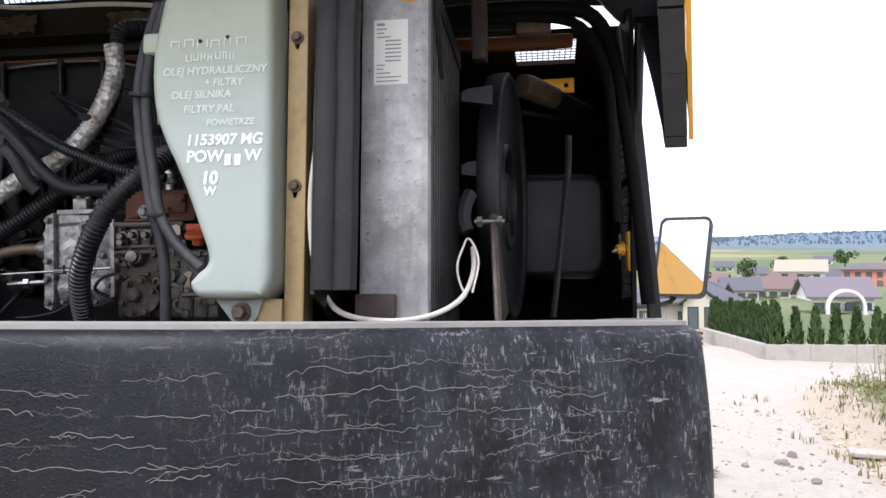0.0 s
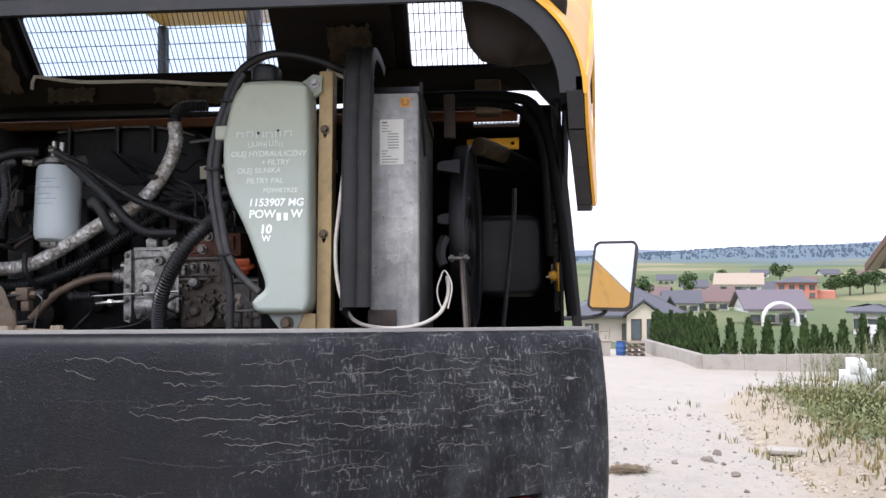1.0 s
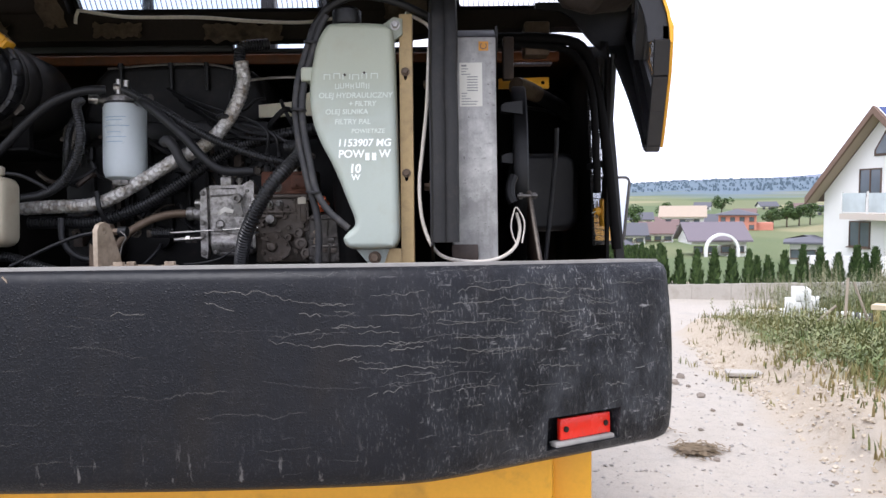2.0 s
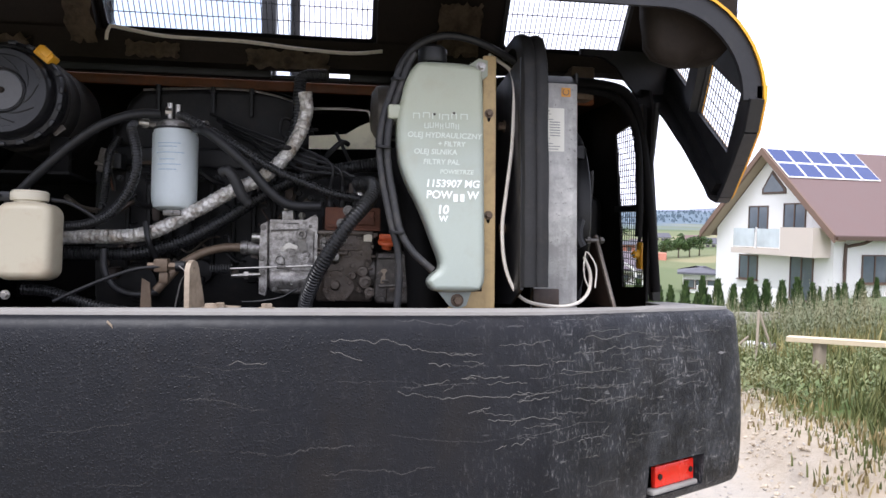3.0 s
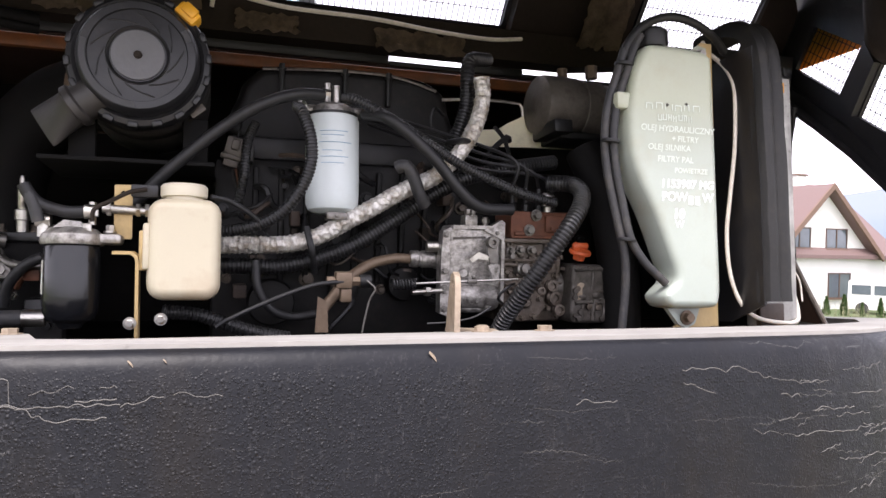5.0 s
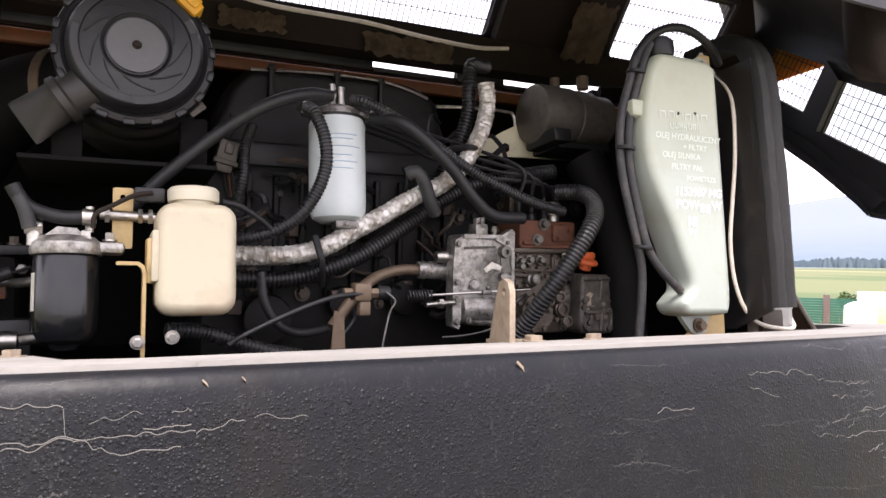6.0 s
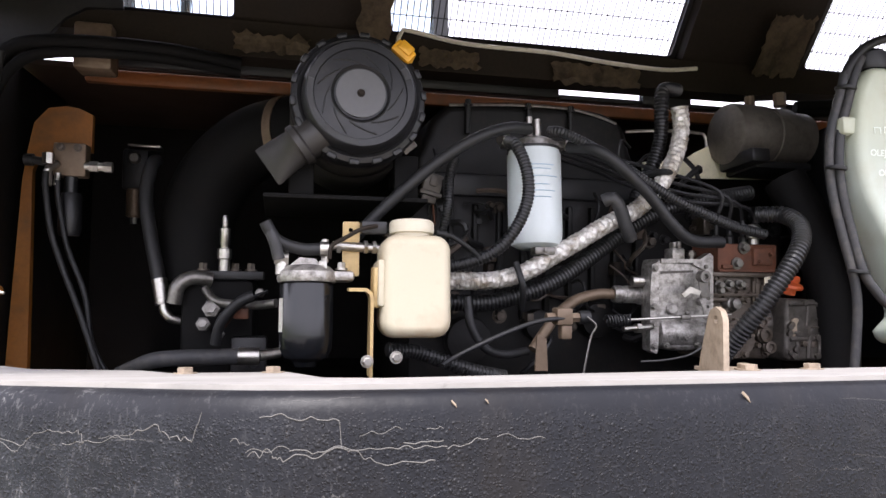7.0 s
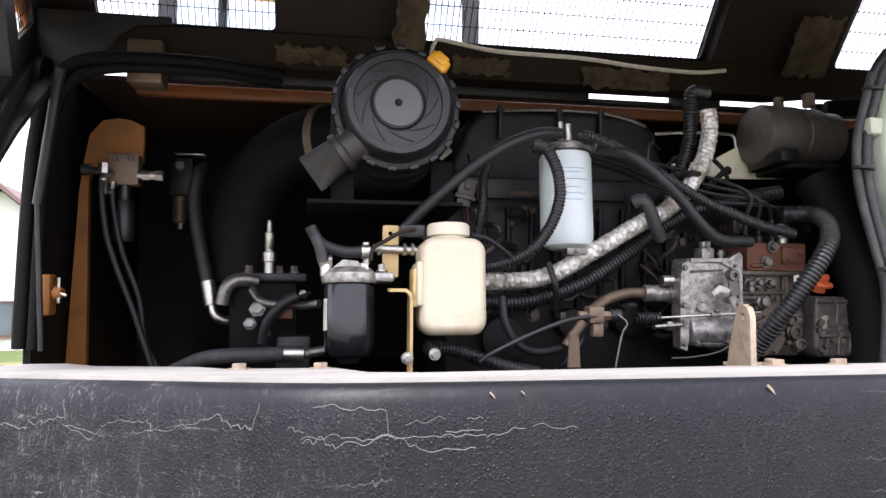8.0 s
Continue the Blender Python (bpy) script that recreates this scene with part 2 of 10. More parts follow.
M["fence_green"] = surface("green_sheet_fence", rgb(48, 104, 88), 0.5, var=0.1, scale=0.6)
M["tarp"] = surface("yellow_tarpaulin", rgb(226, 202, 120), 0.5, var=0.1, scale=1.5, bump=0.4)
M["tarp_white"] = surface("white_tarpaulin", rgb(232, 228, 214), 0.5, var=0.08, scale=1.5, bump=0.4)
M["crack"] = surface("crack_edge", (0.155, 0.148, 0.136), 0.8, var=0.3, scale=30, bump=0.1)
M["soil"] = surface("straw_and_mud", (0.21, 0.155, 0.095), 0.95, var=0.5, scale=10, bump=0.8, dirt=(0.28, 0.2, 0.10), dirt_amount=0.5)


def foil():
    """Crumpled foil tape wound round a hose, browned by heat and oil."""
    m = Net("crinkled_foil_wrap")
    v = m.node("TexVoronoi", Scale=95.0)
    m.l.new(m.co, v.inputs["Vector"])
    n = m.noise(120, 6, 0.7)
    folds = m.noise(60, 3, 0.6, m.scaled(2.0, 2.0, 0.8))
    c = m.mix(m.ramp(m.noise(30, 7, 0.7), 0.46, 0.66), (0.70, 0.68, 0.64, 1), (0.26, 0.21, 0.15, 1))
    c = m.mix(m.math("MULTIPLY", m.ramp(v.outputs["Distance"], 0.45, 0.75), 0.5), c, (0.16, 0.13, 0.10, 1))
    h = m.math("ADD", m.math("MULTIPLY", v.outputs["Distance"], 0.7), folds)
    return m.done(c, m.math("ADD", m.math("MULTIPLY", n, 0.3), 0.18), 0.35, m.bump(h, 0.9, 0.005))


def weathered_cooler():
    """Bare aluminium of the cooler's side, with pale oxide blooms and streaks."""
    m = Net("oxidised_aluminium")
    bloom = m.ramp(m.noise(11, 10, 0.72), 0.42, 0.64)
    streak = m.ramp(m.noise(16, 6, 0.6, m.scaled(2.4, 2.4, 0.35)), 0.45, 0.7)
    bands = m.ramp(m.noise(6, 3, 0.5, m.scaled(0.3, 0.3, 1.6)), 0.40, 0.62)
    c = m.mix(bloom, (0.29, 0.285, 0.272, 1), (0.60, 0.59, 0.56, 1))
    c = m.mix(m.math("MULTIPLY", streak, 0.5), c, (0.14, 0.135, 0.13, 1))
    c = m.mix(m.math("MULTIPLY", bands, 0.35), c, (0.52, 0.51, 0.49, 1))
    speck = m.ramp(m.noise(90, 4, 0.7), 0.63, 0.68)
    c = m.mix(m.math("MULTIPLY", speck, 0.6), c, (0.07, 0.065, 0.06, 1))
    return m.done(c, 0.6, 0.35, m.bump(m.noise(60, 5), 0.2, 0.003))


def ballast_paint():
    """Black orange-peel paint of the counterweight with pale wandering cracks, scuffs and dust."""
    m = Net("cracked_black_paint")
    sep = m.node("SeparateXYZ", Vector=m.co)
    x, y, z = sep.outputs
    along = m.math("ADD", x, m.math("MULTIPLY", y, 0.9))
    rows = None
    for pitch, seed, reach, width, wob in ((0.041, 1.7, 0.575, 0.013, 0.34), (0.023, 8.3, 0.585, 0.012, 0.30)):
        path = m.node("CombineXYZ", X=m.math("MULTIPLY", along, 5.0), Y=m.math("MULTIPLY", z, 5.0), Z=seed).outputs[0]
        jag = m.node("CombineXYZ", X=m.math("MULTIPLY", along, 34.0), Y=m.math("MULTIPLY", z, 16.0), Z=seed).outputs[0]
        zz = m.math("ADD", m.math("DIVIDE", z, pitch), m.math("MULTIPLY", m.noise(1.0, 2, 0.5, path), 2.2))
        zz = m.math("ADD", zz, m.math("MULTIPLY", m.noise(1.0, 5, 0.75, jag), wob * 2))
        frac = m.math("ABSOLUTE", m.math("SUBTRACT", m.math("FRACT", zz), 0.5))
        row = m.math("FLOOR", zz)
        seg = m.node("CombineXYZ", X=m.math("MULTIPLY", along, 4.2), Y=m.math("MULTIPLY", row, 3.71), Z=seed).outputs[0]
        live = m.ramp(m.noise(1.0, 3, 0.6, seg), reach, reach + 0.03)
        line = m.math("LESS_THAN", frac, width)
        one = m.math("MULTIPLY", line, live)
        rows = one if rows is None else m.math("MAXIMUM", rows, one)
    # scuffing grows towards the end that brushes past things
    side = m.node("MapRange", Value=x)
    side.inputs["From Min"].default_value, side.inputs["From Max"].default_value = 0.45, 1.0
    other = m.node("MapRange", Value=x)
    other.inputs["From Min"].default_value, other.inputs["From Max"].default_value = -0.55, -1.15
    wear = m.math("MAXIMUM", side.outputs[0], m.math("MULTIPLY", other.outputs[0], 0.7))
    upright = m.scaled(1.0, 1.0, 0.75)
    fine = m.noise(210, 6, 0.75, m.scaled(1.0, 1.0, 0.33))
    flake = m.ramp(fine, 0.555, 0.60)
    flake = m.math("MULTIPLY", flake, m.ramp(m.noise(26, 6, 0.7, upright), 0.40, 0.60))
    patch = m.ramp(m.noise(5, 6, 0.65), 0.36, 0.62)
    dash = m.ramp(m.noise(46, 6, 0.75, m.scaled(0.35, 0.35, 2.2)), 0.63, 0.66)
    scuff = m.math("MULTIPLY", m.math("MAXIMUM", m.math("MULTIPLY", flake, m.math("ADD", m.math("MULTIPLY", patch, 0.75), 0.2)), m.math("MULTIPLY", dash, 0.7)), m.math("ADD", m.math("MULTIPLY", wear, 0.93), 0.07))
    rub = m.math("MULTIPLY", m.math("MULTIPLY", m.ramp(m.noise(13, 7, 0.7, upright), 0.42, 0.7), wear), 0.7)
    broad = m.noise(5, 7, 0.6)
    c = m.mix(broad, (0.0038, 0.0044, 0.0064, 1), (0.0088, 0.0095, 0.0128, 1))
    c = m.mix(m.math("MULTIPLY", m.ramp(m.noise(7, 6, 0.65, m.scaled(1.0, 1.0, 0.4)), 0.5, 0.68), 0.6), c, (0.0125, 0.0105, 0.0095, 1))
    low = m.node("MapRange", Value=z)
    low.inputs["From Min"].default_value, low.inputs["From Max"].default_value = 0.095, 0.02
    drip = m.ramp(m.noise(60, 5, 0.7, m.scaled(1.0, 1.0, 0.16)), 0.60, 0.66)
    c = m.mix(m.math("MULTIPLY", m.math("MULTIPLY", drip, low.outputs[0]), 0.55), c, (0.22, 0.21, 0.20, 1))
    c = m.mix(m.math("MULTIPLY", m.ramp(m.noise(3.0, 6, 0.65, m.scaled(1, 1, 0.5)), 0.45, 0.75), 0.22), c, (0.030, 0.030, 0.034, 1))
    c = m.mix(rub, c, (0.062, 0.066, 0.074, 1))
    c = m.mix(m.math("MULTIPLY", scuff, 0.85), c, (0.36, 0.35, 0.34, 1))
    c = m.mix(m.math("MULTIPLY", m.math("MULTIPLY", rows, m.math("ADD", m.math("MULTIPLY", side.outputs[0], 0.7), 0.3)), 0.6), c, (0.34, 0.325, 0.295, 1))
    peel = m.node("MapRange", Value=x)
    peel.inputs["From Min"].default_value, peel.inputs["From Max"].default_value = 0.75, -0.1
    def beads(scale, seed):
        warp = m.node("VectorMath")
        warp.operation = "MULTIPLY_ADD"
        m.l.new(m.node("TexNoise", Scale=70.0).outputs["Color"], warp.inputs[0])
        warp.inputs[1].default_value = (0.006, 0.006, 0.006)
        m.l.new(m.co, warp.inputs[2])
        cell = m.node("TexVoronoi", Scale=scale, Randomness=1.0)
        m.l.new(warp.outputs[0], cell.inputs["Vector"])
        hue = m.node("SeparateColor", Color=cell.outputs["Color"]).outputs[0]
        dome = m.node("MapRange", Value=cell.outputs["Distance"])
        dome.inputs["From Min"].default_value, dome.inputs["From Max"].default_value = 0.52, 0.12
        return m.math("MULTIPLY", dome.outputs[0], m.math("POWER", hue, 1.4))

    grit = m.math("MAXIMUM", m.math("MULTIPLY", beads(190.0, 1), 0.8), m.math("MULTIPLY", beads(330.0, 2), 0.8))
    spots = m.math("MULTIPLY", grit, m.math("ADD", m.math("MULTIPLY", m.ramp(m.noise(7, 4, 0.6), 0.34, 0.62), 0.4), 0.6))
    top = m.node("MapRange", Value=z)
    top.inputs["From Min"].default_value, top.inputs["From Max"].default_value = 0.368, 0.345
    relief = m.math("MULTIPLY", m.math("MULTIPLY", spots, top.outputs[0]), m.math("ADD", peel.outputs[0], 0.25))
    nrm = m.bump(relief, 0.7, 0.0027)
    nrm = m.bump(m.math("ADD", m.math("ADD", m.noise(22, 5), rows), m.math("MULTIPLY", m.math("MULTIPLY", fine, side.outputs[0]), 1.6)), 0.45, 0.004, nrm)
    r = m.math("ADD", m.math("MULTIPLY", broad, 0.25), 0.30)
    return m.done(c, r, 0.0, nrm, 0.24)


def ledge_dust():
    m = Net("dusty_grey_ledge")
    n = m.noise(9, 8, 0.65, m.scaled(0.6, 1.6, 1))
    c = m.mix(m.ramp(n, 0.3, 0.7), (0.25, 0.238, 0.22, 1), (0.37, 0.352, 0.325, 1))
    c = m.mix(m.math("MULTIPLY", m.ramp(m.noise(26, 8, 0.75), 0.6, 0.72), 0.6), c, (0.15, 0.14, 0.135, 1))
    return m.done(c, 0.85, 0.0, m.bump(m.noise(80, 5), 0.3, 0.003))


def glass(name, tint=(0.9, 0.95, 1.0), rough=0.02):
    m = Net(name)
    m.bsdf.inputs["Transmission Weight"].default_value = 1.0
    m.bsdf.inputs["IOR"].default_value = 1.1
    return m.done((*tint, 1), rough, 0.0, None, 0.5)


def window_glass(name, col):
    """Far window panes: dark interior behind a glossy pane."""
    m = Net(name)
    c = m.mix(m.noise(0.9, 3), shade(col, 0.6), shade(col, 1.5))
    return m.done(c, 0.08, 0.0, None, 0.8)


def mirror_glass():
    m = Net("mirror_glass")
    return m.done((0.86, 0.87, 0.87, 1), 0.03, 1.0)


def foliage(name, dark, light, brown=None, amount=0.3):
    m = Net(name)
    rnd = m.node("NewGeometry").outputs["Random Per Island"]
    c = m.mix(rnd, (*dark, 1), (*light, 1))
    if brown:
        c = m.mix(m.ramp(m.noise(0.35, 4), 0.55 - amount * 0.3, 0.75 - amount * 0.3), c, (*brown, 1))
    m.bsdf.inputs["Subsurface Weight"].default_value = 0.0
    return m.done(c, 0.65, 0.0, None, 0.25)


def grass_grass(name):
    m = Net(name)
    rnd = m.node("NewGeometry").outputs["Random Per Island"]
    c = m.mix(rnd, (0.055, 0.072, 0.022, 1), (0.17, 0.18, 0.068, 1))
    dry = m.ramp(m.noise(0.45, 5), 0.50, 0.66)
    c = m.mix(m.math("MULTIPLY", dry, m.math("ADD", m.math("MULTIPLY", rnd, 0.5), 0.45)), c, (0.42, 0.33, 0.14, 1))
    return m.done(c, 0.7, 0.0, None, 0.2)


def land():
    """The ground sheet: pale gravel road, sandy bank, grass, fields, and far wooded hills and mountain tinted with
    haze.
    """
    m = Net("ground")
    sep = m.node("SeparateXYZ", Vector=m.co)
    x, y, z = sep.outputs
    r = m.node("VectorMath")
    r.operation = "LENGTH"
    m.l.new(m.co, r.inputs[0])
    dist = r.outputs["Value"]
    g1, g2, g3 = m.noise(1.1, 8, 0.65), m.noise(14, 8, 0.7), m.noise(90, 4, 0.7)
    gravel = m.mix(g1, (0.42, 0.375, 0.315, 1), (0.55, 0.50, 0.43, 1))
    gravel = m.mix(m.ramp(g2, 0.5, 0.72), gravel, (0.41, 0.37, 0.315, 1))
    gravel = m.mix(m.math("MULTIPLY", m.ramp(g3, 0.53, 0.66), 0.45), gravel, (0.27, 0.25, 0.225, 1))
    gravel = m.mix(m.math("MULTIPLY", m.ramp(m.noise(2.2, 7, 0.7), 0.52, 0.66), 0.55), gravel, (0.36, 0.335, 0.30, 1))
    sand = m.mix(g2, (0.36, 0.295, 0.215, 1), (0.56, 0.485, 0.385, 1))
    sand = m.mix(m.ramp(g1, 0.55, 0.68), sand, (0.31, 0.25, 0.175, 1))
    turf = m.mix(g2, (0.06, 0.10, 0.03, 1), (0.14, 0.18, 0.06, 1))
    turf = m.mix(m.ramp(m.noise(0.5, 5), 0.5, 0.62), turf, (0.22, 0.21, 0.10, 1))
    wob = m.math("MULTIPLY", m.math("SUBTRACT", m.noise(0.9, 5), 0.5), 1.3)
    back = m.math("MAXIMUM", m.math("MULTIPLY", m.math("MAXIMUM", m.math("SUBTRACT", y, 10.6), 0.0), -0.9), -8.0)
    lean = m.math("MULTIPLY", m.math("SUBTRACT", m.math("MINIMUM", m.math("MAXIMUM", y, 2.0), 12.0), 6.0), -0.17)
    edge = m.math("ADD", m.math("ADD", m.math("ADD", x, wob), back), lean)

    def step(value, a, b):
        nd = m.node("MapRange", Value=value)
        nd.inputs["From Min"].default_value, nd.inputs["From Max"].default_value = a, b
        return nd.outputs[0]

    near = m.mix(step(edge, 2.40, 2.80), gravel, sand)
    near = m.mix(step(edge, 3.10, 3.45), near, turf)
    near = m.mix(step(x, -5.0, -6.0), near, turf)
    fld = m.noise(0.011, 2, 0.5, m.scaled(1.0, 0.45, 1.0))
    fields = m.mix(m.ramp(fld, 0.42, 0.46), (0.115, 0.15, 0.068, 1), (0.185, 0.198, 0.10, 1))
    fields = m.mix(m.ramp(fld, 0.56, 0.58), fields, (0.32, 0.28, 0.16, 1))
    fields = m.mix(m.math("MULTIPLY", m.noise(0.06, 6), 0.5), fields, (0.11, 0.145, 0.065, 1))
    beyond = m.math("MINIMUM", step(m.math("ADD", dist, m.math("MULTIPLY", wob, 5)), 17.0, 23.0), step(edge, 2.5, 3.5))
    beyond = m.math("MAXIMUM", beyond, step(y, 36.0, 37.5))
    base = m.mix(beyond, near, fields)
    # far trees and mountain: blue-grey distance haze is painted into their base colour
    hazed_woods = m.mix(m.noise(0.010, 5, 0.6), (0.105, 0.148, 0.182, 1), (0.15, 0.197, 0.235, 1))
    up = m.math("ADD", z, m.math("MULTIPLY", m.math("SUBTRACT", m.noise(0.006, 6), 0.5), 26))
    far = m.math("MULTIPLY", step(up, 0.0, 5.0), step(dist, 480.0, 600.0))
    base = m.mix(far, base, hazed_woods)
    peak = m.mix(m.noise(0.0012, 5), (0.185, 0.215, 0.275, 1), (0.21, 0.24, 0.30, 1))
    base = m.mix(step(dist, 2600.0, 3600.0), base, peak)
    h = m.math("ADD", m.math("MULTIPLY", g2, 1.0), m.math("MULTIPLY", g3, 0.5))
    return m.done(base, 0.95, 0.0, m.bump(h, 0.7, 0.03), 0.2)


M["foil"], M["cooler"], M["ballast"], M["ledge"] = foil(), weathered_cooler(), ballast_paint(), ledge_dust()
M["cab_glass"] = glass("cab_glass", (0.80, 0.88, 0.95))
M["pane"] = window_glass("far_window_pane", (0.11, 0.13, 0.15))
M["frosted"] = window_glass("milky_balcony_glass", (0.55, 0.60, 0.62))
M["mirror"] = mirror_glass()
M["thuja"] = foliage("thuja_foliage", (0.024, 0.050, 0.015), (0.085, 0.135, 0.042))
M["shrub"] = foliage("weed_foliage", (0.07, 0.10, 0.035), (0.20, 0.24, 0.10), (0.22, 0.215, 0.11), 0.4)
M["reed"] = foliage("feathery_weed", (0.12, 0.14, 0.075), (0.28, 0.29, 0.18), (0.26, 0.24, 0.14), 0.35)
M["bark"] = surface("bark", (0.10, 0.075, 0.05), 0.9, bump=0.6)
M["grass"] = grass_grass("long_grass")
M["dry_grass"] = foliage("dry_grass", (0.16, 0.125, 0.05), (0.42, 0.34, 0.17), (0.12, 0.13, 0.045), 0.25)
M["ground"] = land()


# ---- mesh helpers ----
def V(*a):
    return Vector(a)


def thing(name, at, label, category, group="", kind="", lean=0.0):
    ob = new(name)
    ob.location = at
    ob.empty_display_size = 0.05
    ob.rotation_euler.x = radians(lean)
    return tagged(ob, label, category, group, kind)


def root_place(ob):
    p = Vector()
    while ob is not None:
        p += ob.location
        ob = ob.parent
    return p


def part(name, bm, material, parent=None, label="", angle=38.0):
    """Links a bmesh, given in world places, as ONE mesh object under a thing or a part."""
    if parent is not None:
        bmesh.ops.translate(bm, verts=bm.verts, vec=-root_place(parent))
    me = bpy.data.meshes.new(name)
    bm.to_mesh(me)
    bm.free()
    me.materials.append(material)
    me.shade_smooth()
    me.set_sharp_from_angle(angle=radians(angle))
    ob = new(name, me)
    ob.parent = parent
    return tagged(ob, label) if label else ob


def solo(name, bm, material, label, category, group="", kind="", angle=38.0):
    """A thing that is one mesh, with its origin at its base."""
    lo = Vector([min(v.co[i] for v in bm.verts) for i in range(3)])
    hi = Vector([max(v.co[i] for v in bm.verts) for i in range(3)])
    at = Vector(((lo.x + hi.x) / 2, (lo.y + hi.y) / 2, lo.z))
    bmesh.ops.translate(bm, verts=bm.verts, vec=-at)
    ob = part(name, bm, material, None, "", angle)
    ob.location = at
    return tagged(ob, label, category, group, kind)


def box(bm, lo, hi, bevel=0.0, turn=None, segments=2):
    lo, hi = Vector(lo), Vector(hi)
    c, s = (lo + hi) / 2, hi - lo
    tmp = bmesh.new()
    bmesh.ops.create_cube(tmp, size=1.0)
    bmesh.ops.scale(tmp, vec=s, verts=tmp.verts)
    if bevel:
        bmesh.ops.bevel(tmp, geom=tmp.edges[:], offset=min(bevel, min(s) * 0.45), segments=segments, affect="EDGES", profile=0.5)
    if turn is not None:
        bmesh.ops.rotate(tmp, verts=tmp.verts, matrix=turn)
    bmesh.ops.translate(tmp, verts=tmp.verts, vec=c)
    merge(bm, tmp)
    return bm


def merge(bm, tmp):
    me = bpy.data.meshes.new("tmp")
    tmp.to_mesh(me)
    tmp.free()
    bm.from_mesh(me)
    bpy.data.meshes.remove(me)


def frame_of(axis):
    w = Vector(axis).normalized()
    u = w.cross(Vector((0, 0, 1)) if abs(w.z) < 0.9 else Vector((1, 0, 0))).normalized()
    return u, w.cross(u), w


def lathe(bm, profile, at, axis=(0, 0, 1), seg=28, close=True):
    """Turns (radius, height) pairs round an axis from the place at."""
    u, v, w = frame_of(axis)
    at = Vector(at)
    rings = []
    for r, h in profile:
        rings.append([bm.verts.new(at + w * h + (u * math.cos(a) + v * math.sin(a)) * max(r, 1e-5)) for a in (2 * math.pi * i / seg for i in range(seg))])
    for a, b in zip(rings, rings[1:]):
        for i in range(seg):
            bm.faces.new((a[i], a[(i + 1) % seg], b[(i + 1) % seg], b[i]))
    if close:
        bm.faces.new(rings[0][::-1])
        bm.faces.new(rings[-1])
    return bm


def rod(bm, a, b, r, seg=10, r2=None):
    a, b = Vector(a), Vector(b)
    return lathe(bm, [(r, 0), (r if r2 is None else r2, (b - a).length)], a, b - a, seg)


def bolt(bm, at, axis=(0, -1, 0), r=0.009, h=0.007):
    """A hexagon head on a washer."""
    at, w = Vector(at), Vector(axis).normalized()
    lathe(bm, [(r * 1.45, 0), (r * 1.45, h * 0.3)], at, w, 14)
    lathe(bm, [(r, 0), (r, h * 0.9), (r * 0.85, h)], at + w * h * 0.3, w, 6)
    return bm


def curve_points(pts, step=0.012):
    """A smooth line through the given places, at even steps."""
    P = [Vector(p) for p in pts]
    P = [P[0] * 2 - P[1]] + P + [P[-1] * 2 - P[-2]]
    fine = []
    for i in range(1, len(P) - 2):
        for k in range(24):
            t = k / 24
            a, b, c, d = P[i - 1:i + 3]
            fine.append(0.5 * ((2 * b) + (c - a) * t + (2 * a - 5 * b + 4 * c - d) * t * t + (3 * b - a - 3 * c + d) * t ** 3))
    fine.append(P[-2])
    out, need, acc = [fine[0]], step, 0.0
    for a, b in zip(fine, fine[1:]):
        d = (b - a).length
        while d > 0 and acc + d >= need:
            a = a + (b - a) * ((need - acc) / d)
            d, acc = (b - a).length, 0.0
            out.append(a)
        acc += d
    if (out[-1] - fine[-1]).length > step * 0.3:
        out.append(fine[-1])
    return out


def tube(bm, pts, r, seg=10, step=0.012, ribs=0.0, depth=0.12, lumps=0.0, caps=True):
    """A hose through the places; ribs: the pitch of its corrugation; lumps: unevenness of a wrapping."""
    if ribs:
        step = ribs / 4
    line = curve_points(pts, step)
    tan = (line[1] - line[0]).normalized()
    u, v, _ = frame_of(tan)
    rings = []
    for i, p in enumerate(line):
        t2 = (line[min(i + 1, len(line) - 1)] - line[max(i - 1, 0)]).normalized()
        u = (u - t2 * u.dot(t2)).normalized()
        v = t2.cross(u)
        rr = r
        if ribs:
            rr = r * (1 - depth * (1, 1, 0, 0)[i % 4])
        ring = []
        for k in range(seg):
            a = 2 * math.pi * k / seg
            q = rr
            if lumps:
                q = rr * (1 + lumps * noise.noise(p * 42 + Vector((math.cos(a), math.sin(a), 0)) * 1.5) + lumps * 0.5 * math.sin(i * 0.9 + k))
            ring.append(bm.verts.new(p + (u * math.cos(a) + v * math.sin(a)) * q))
        rings.append(ring)
    for a, b in zip(rings, rings[1:]):
        for i in range(seg):
            bm.faces.new((a[i], a[(i + 1) % seg], b[(i + 1) % seg], b[i]))
    if caps:
        bm.faces.new(rings[0][::-1])
        bm.faces.new(rings[-1])
    return bm


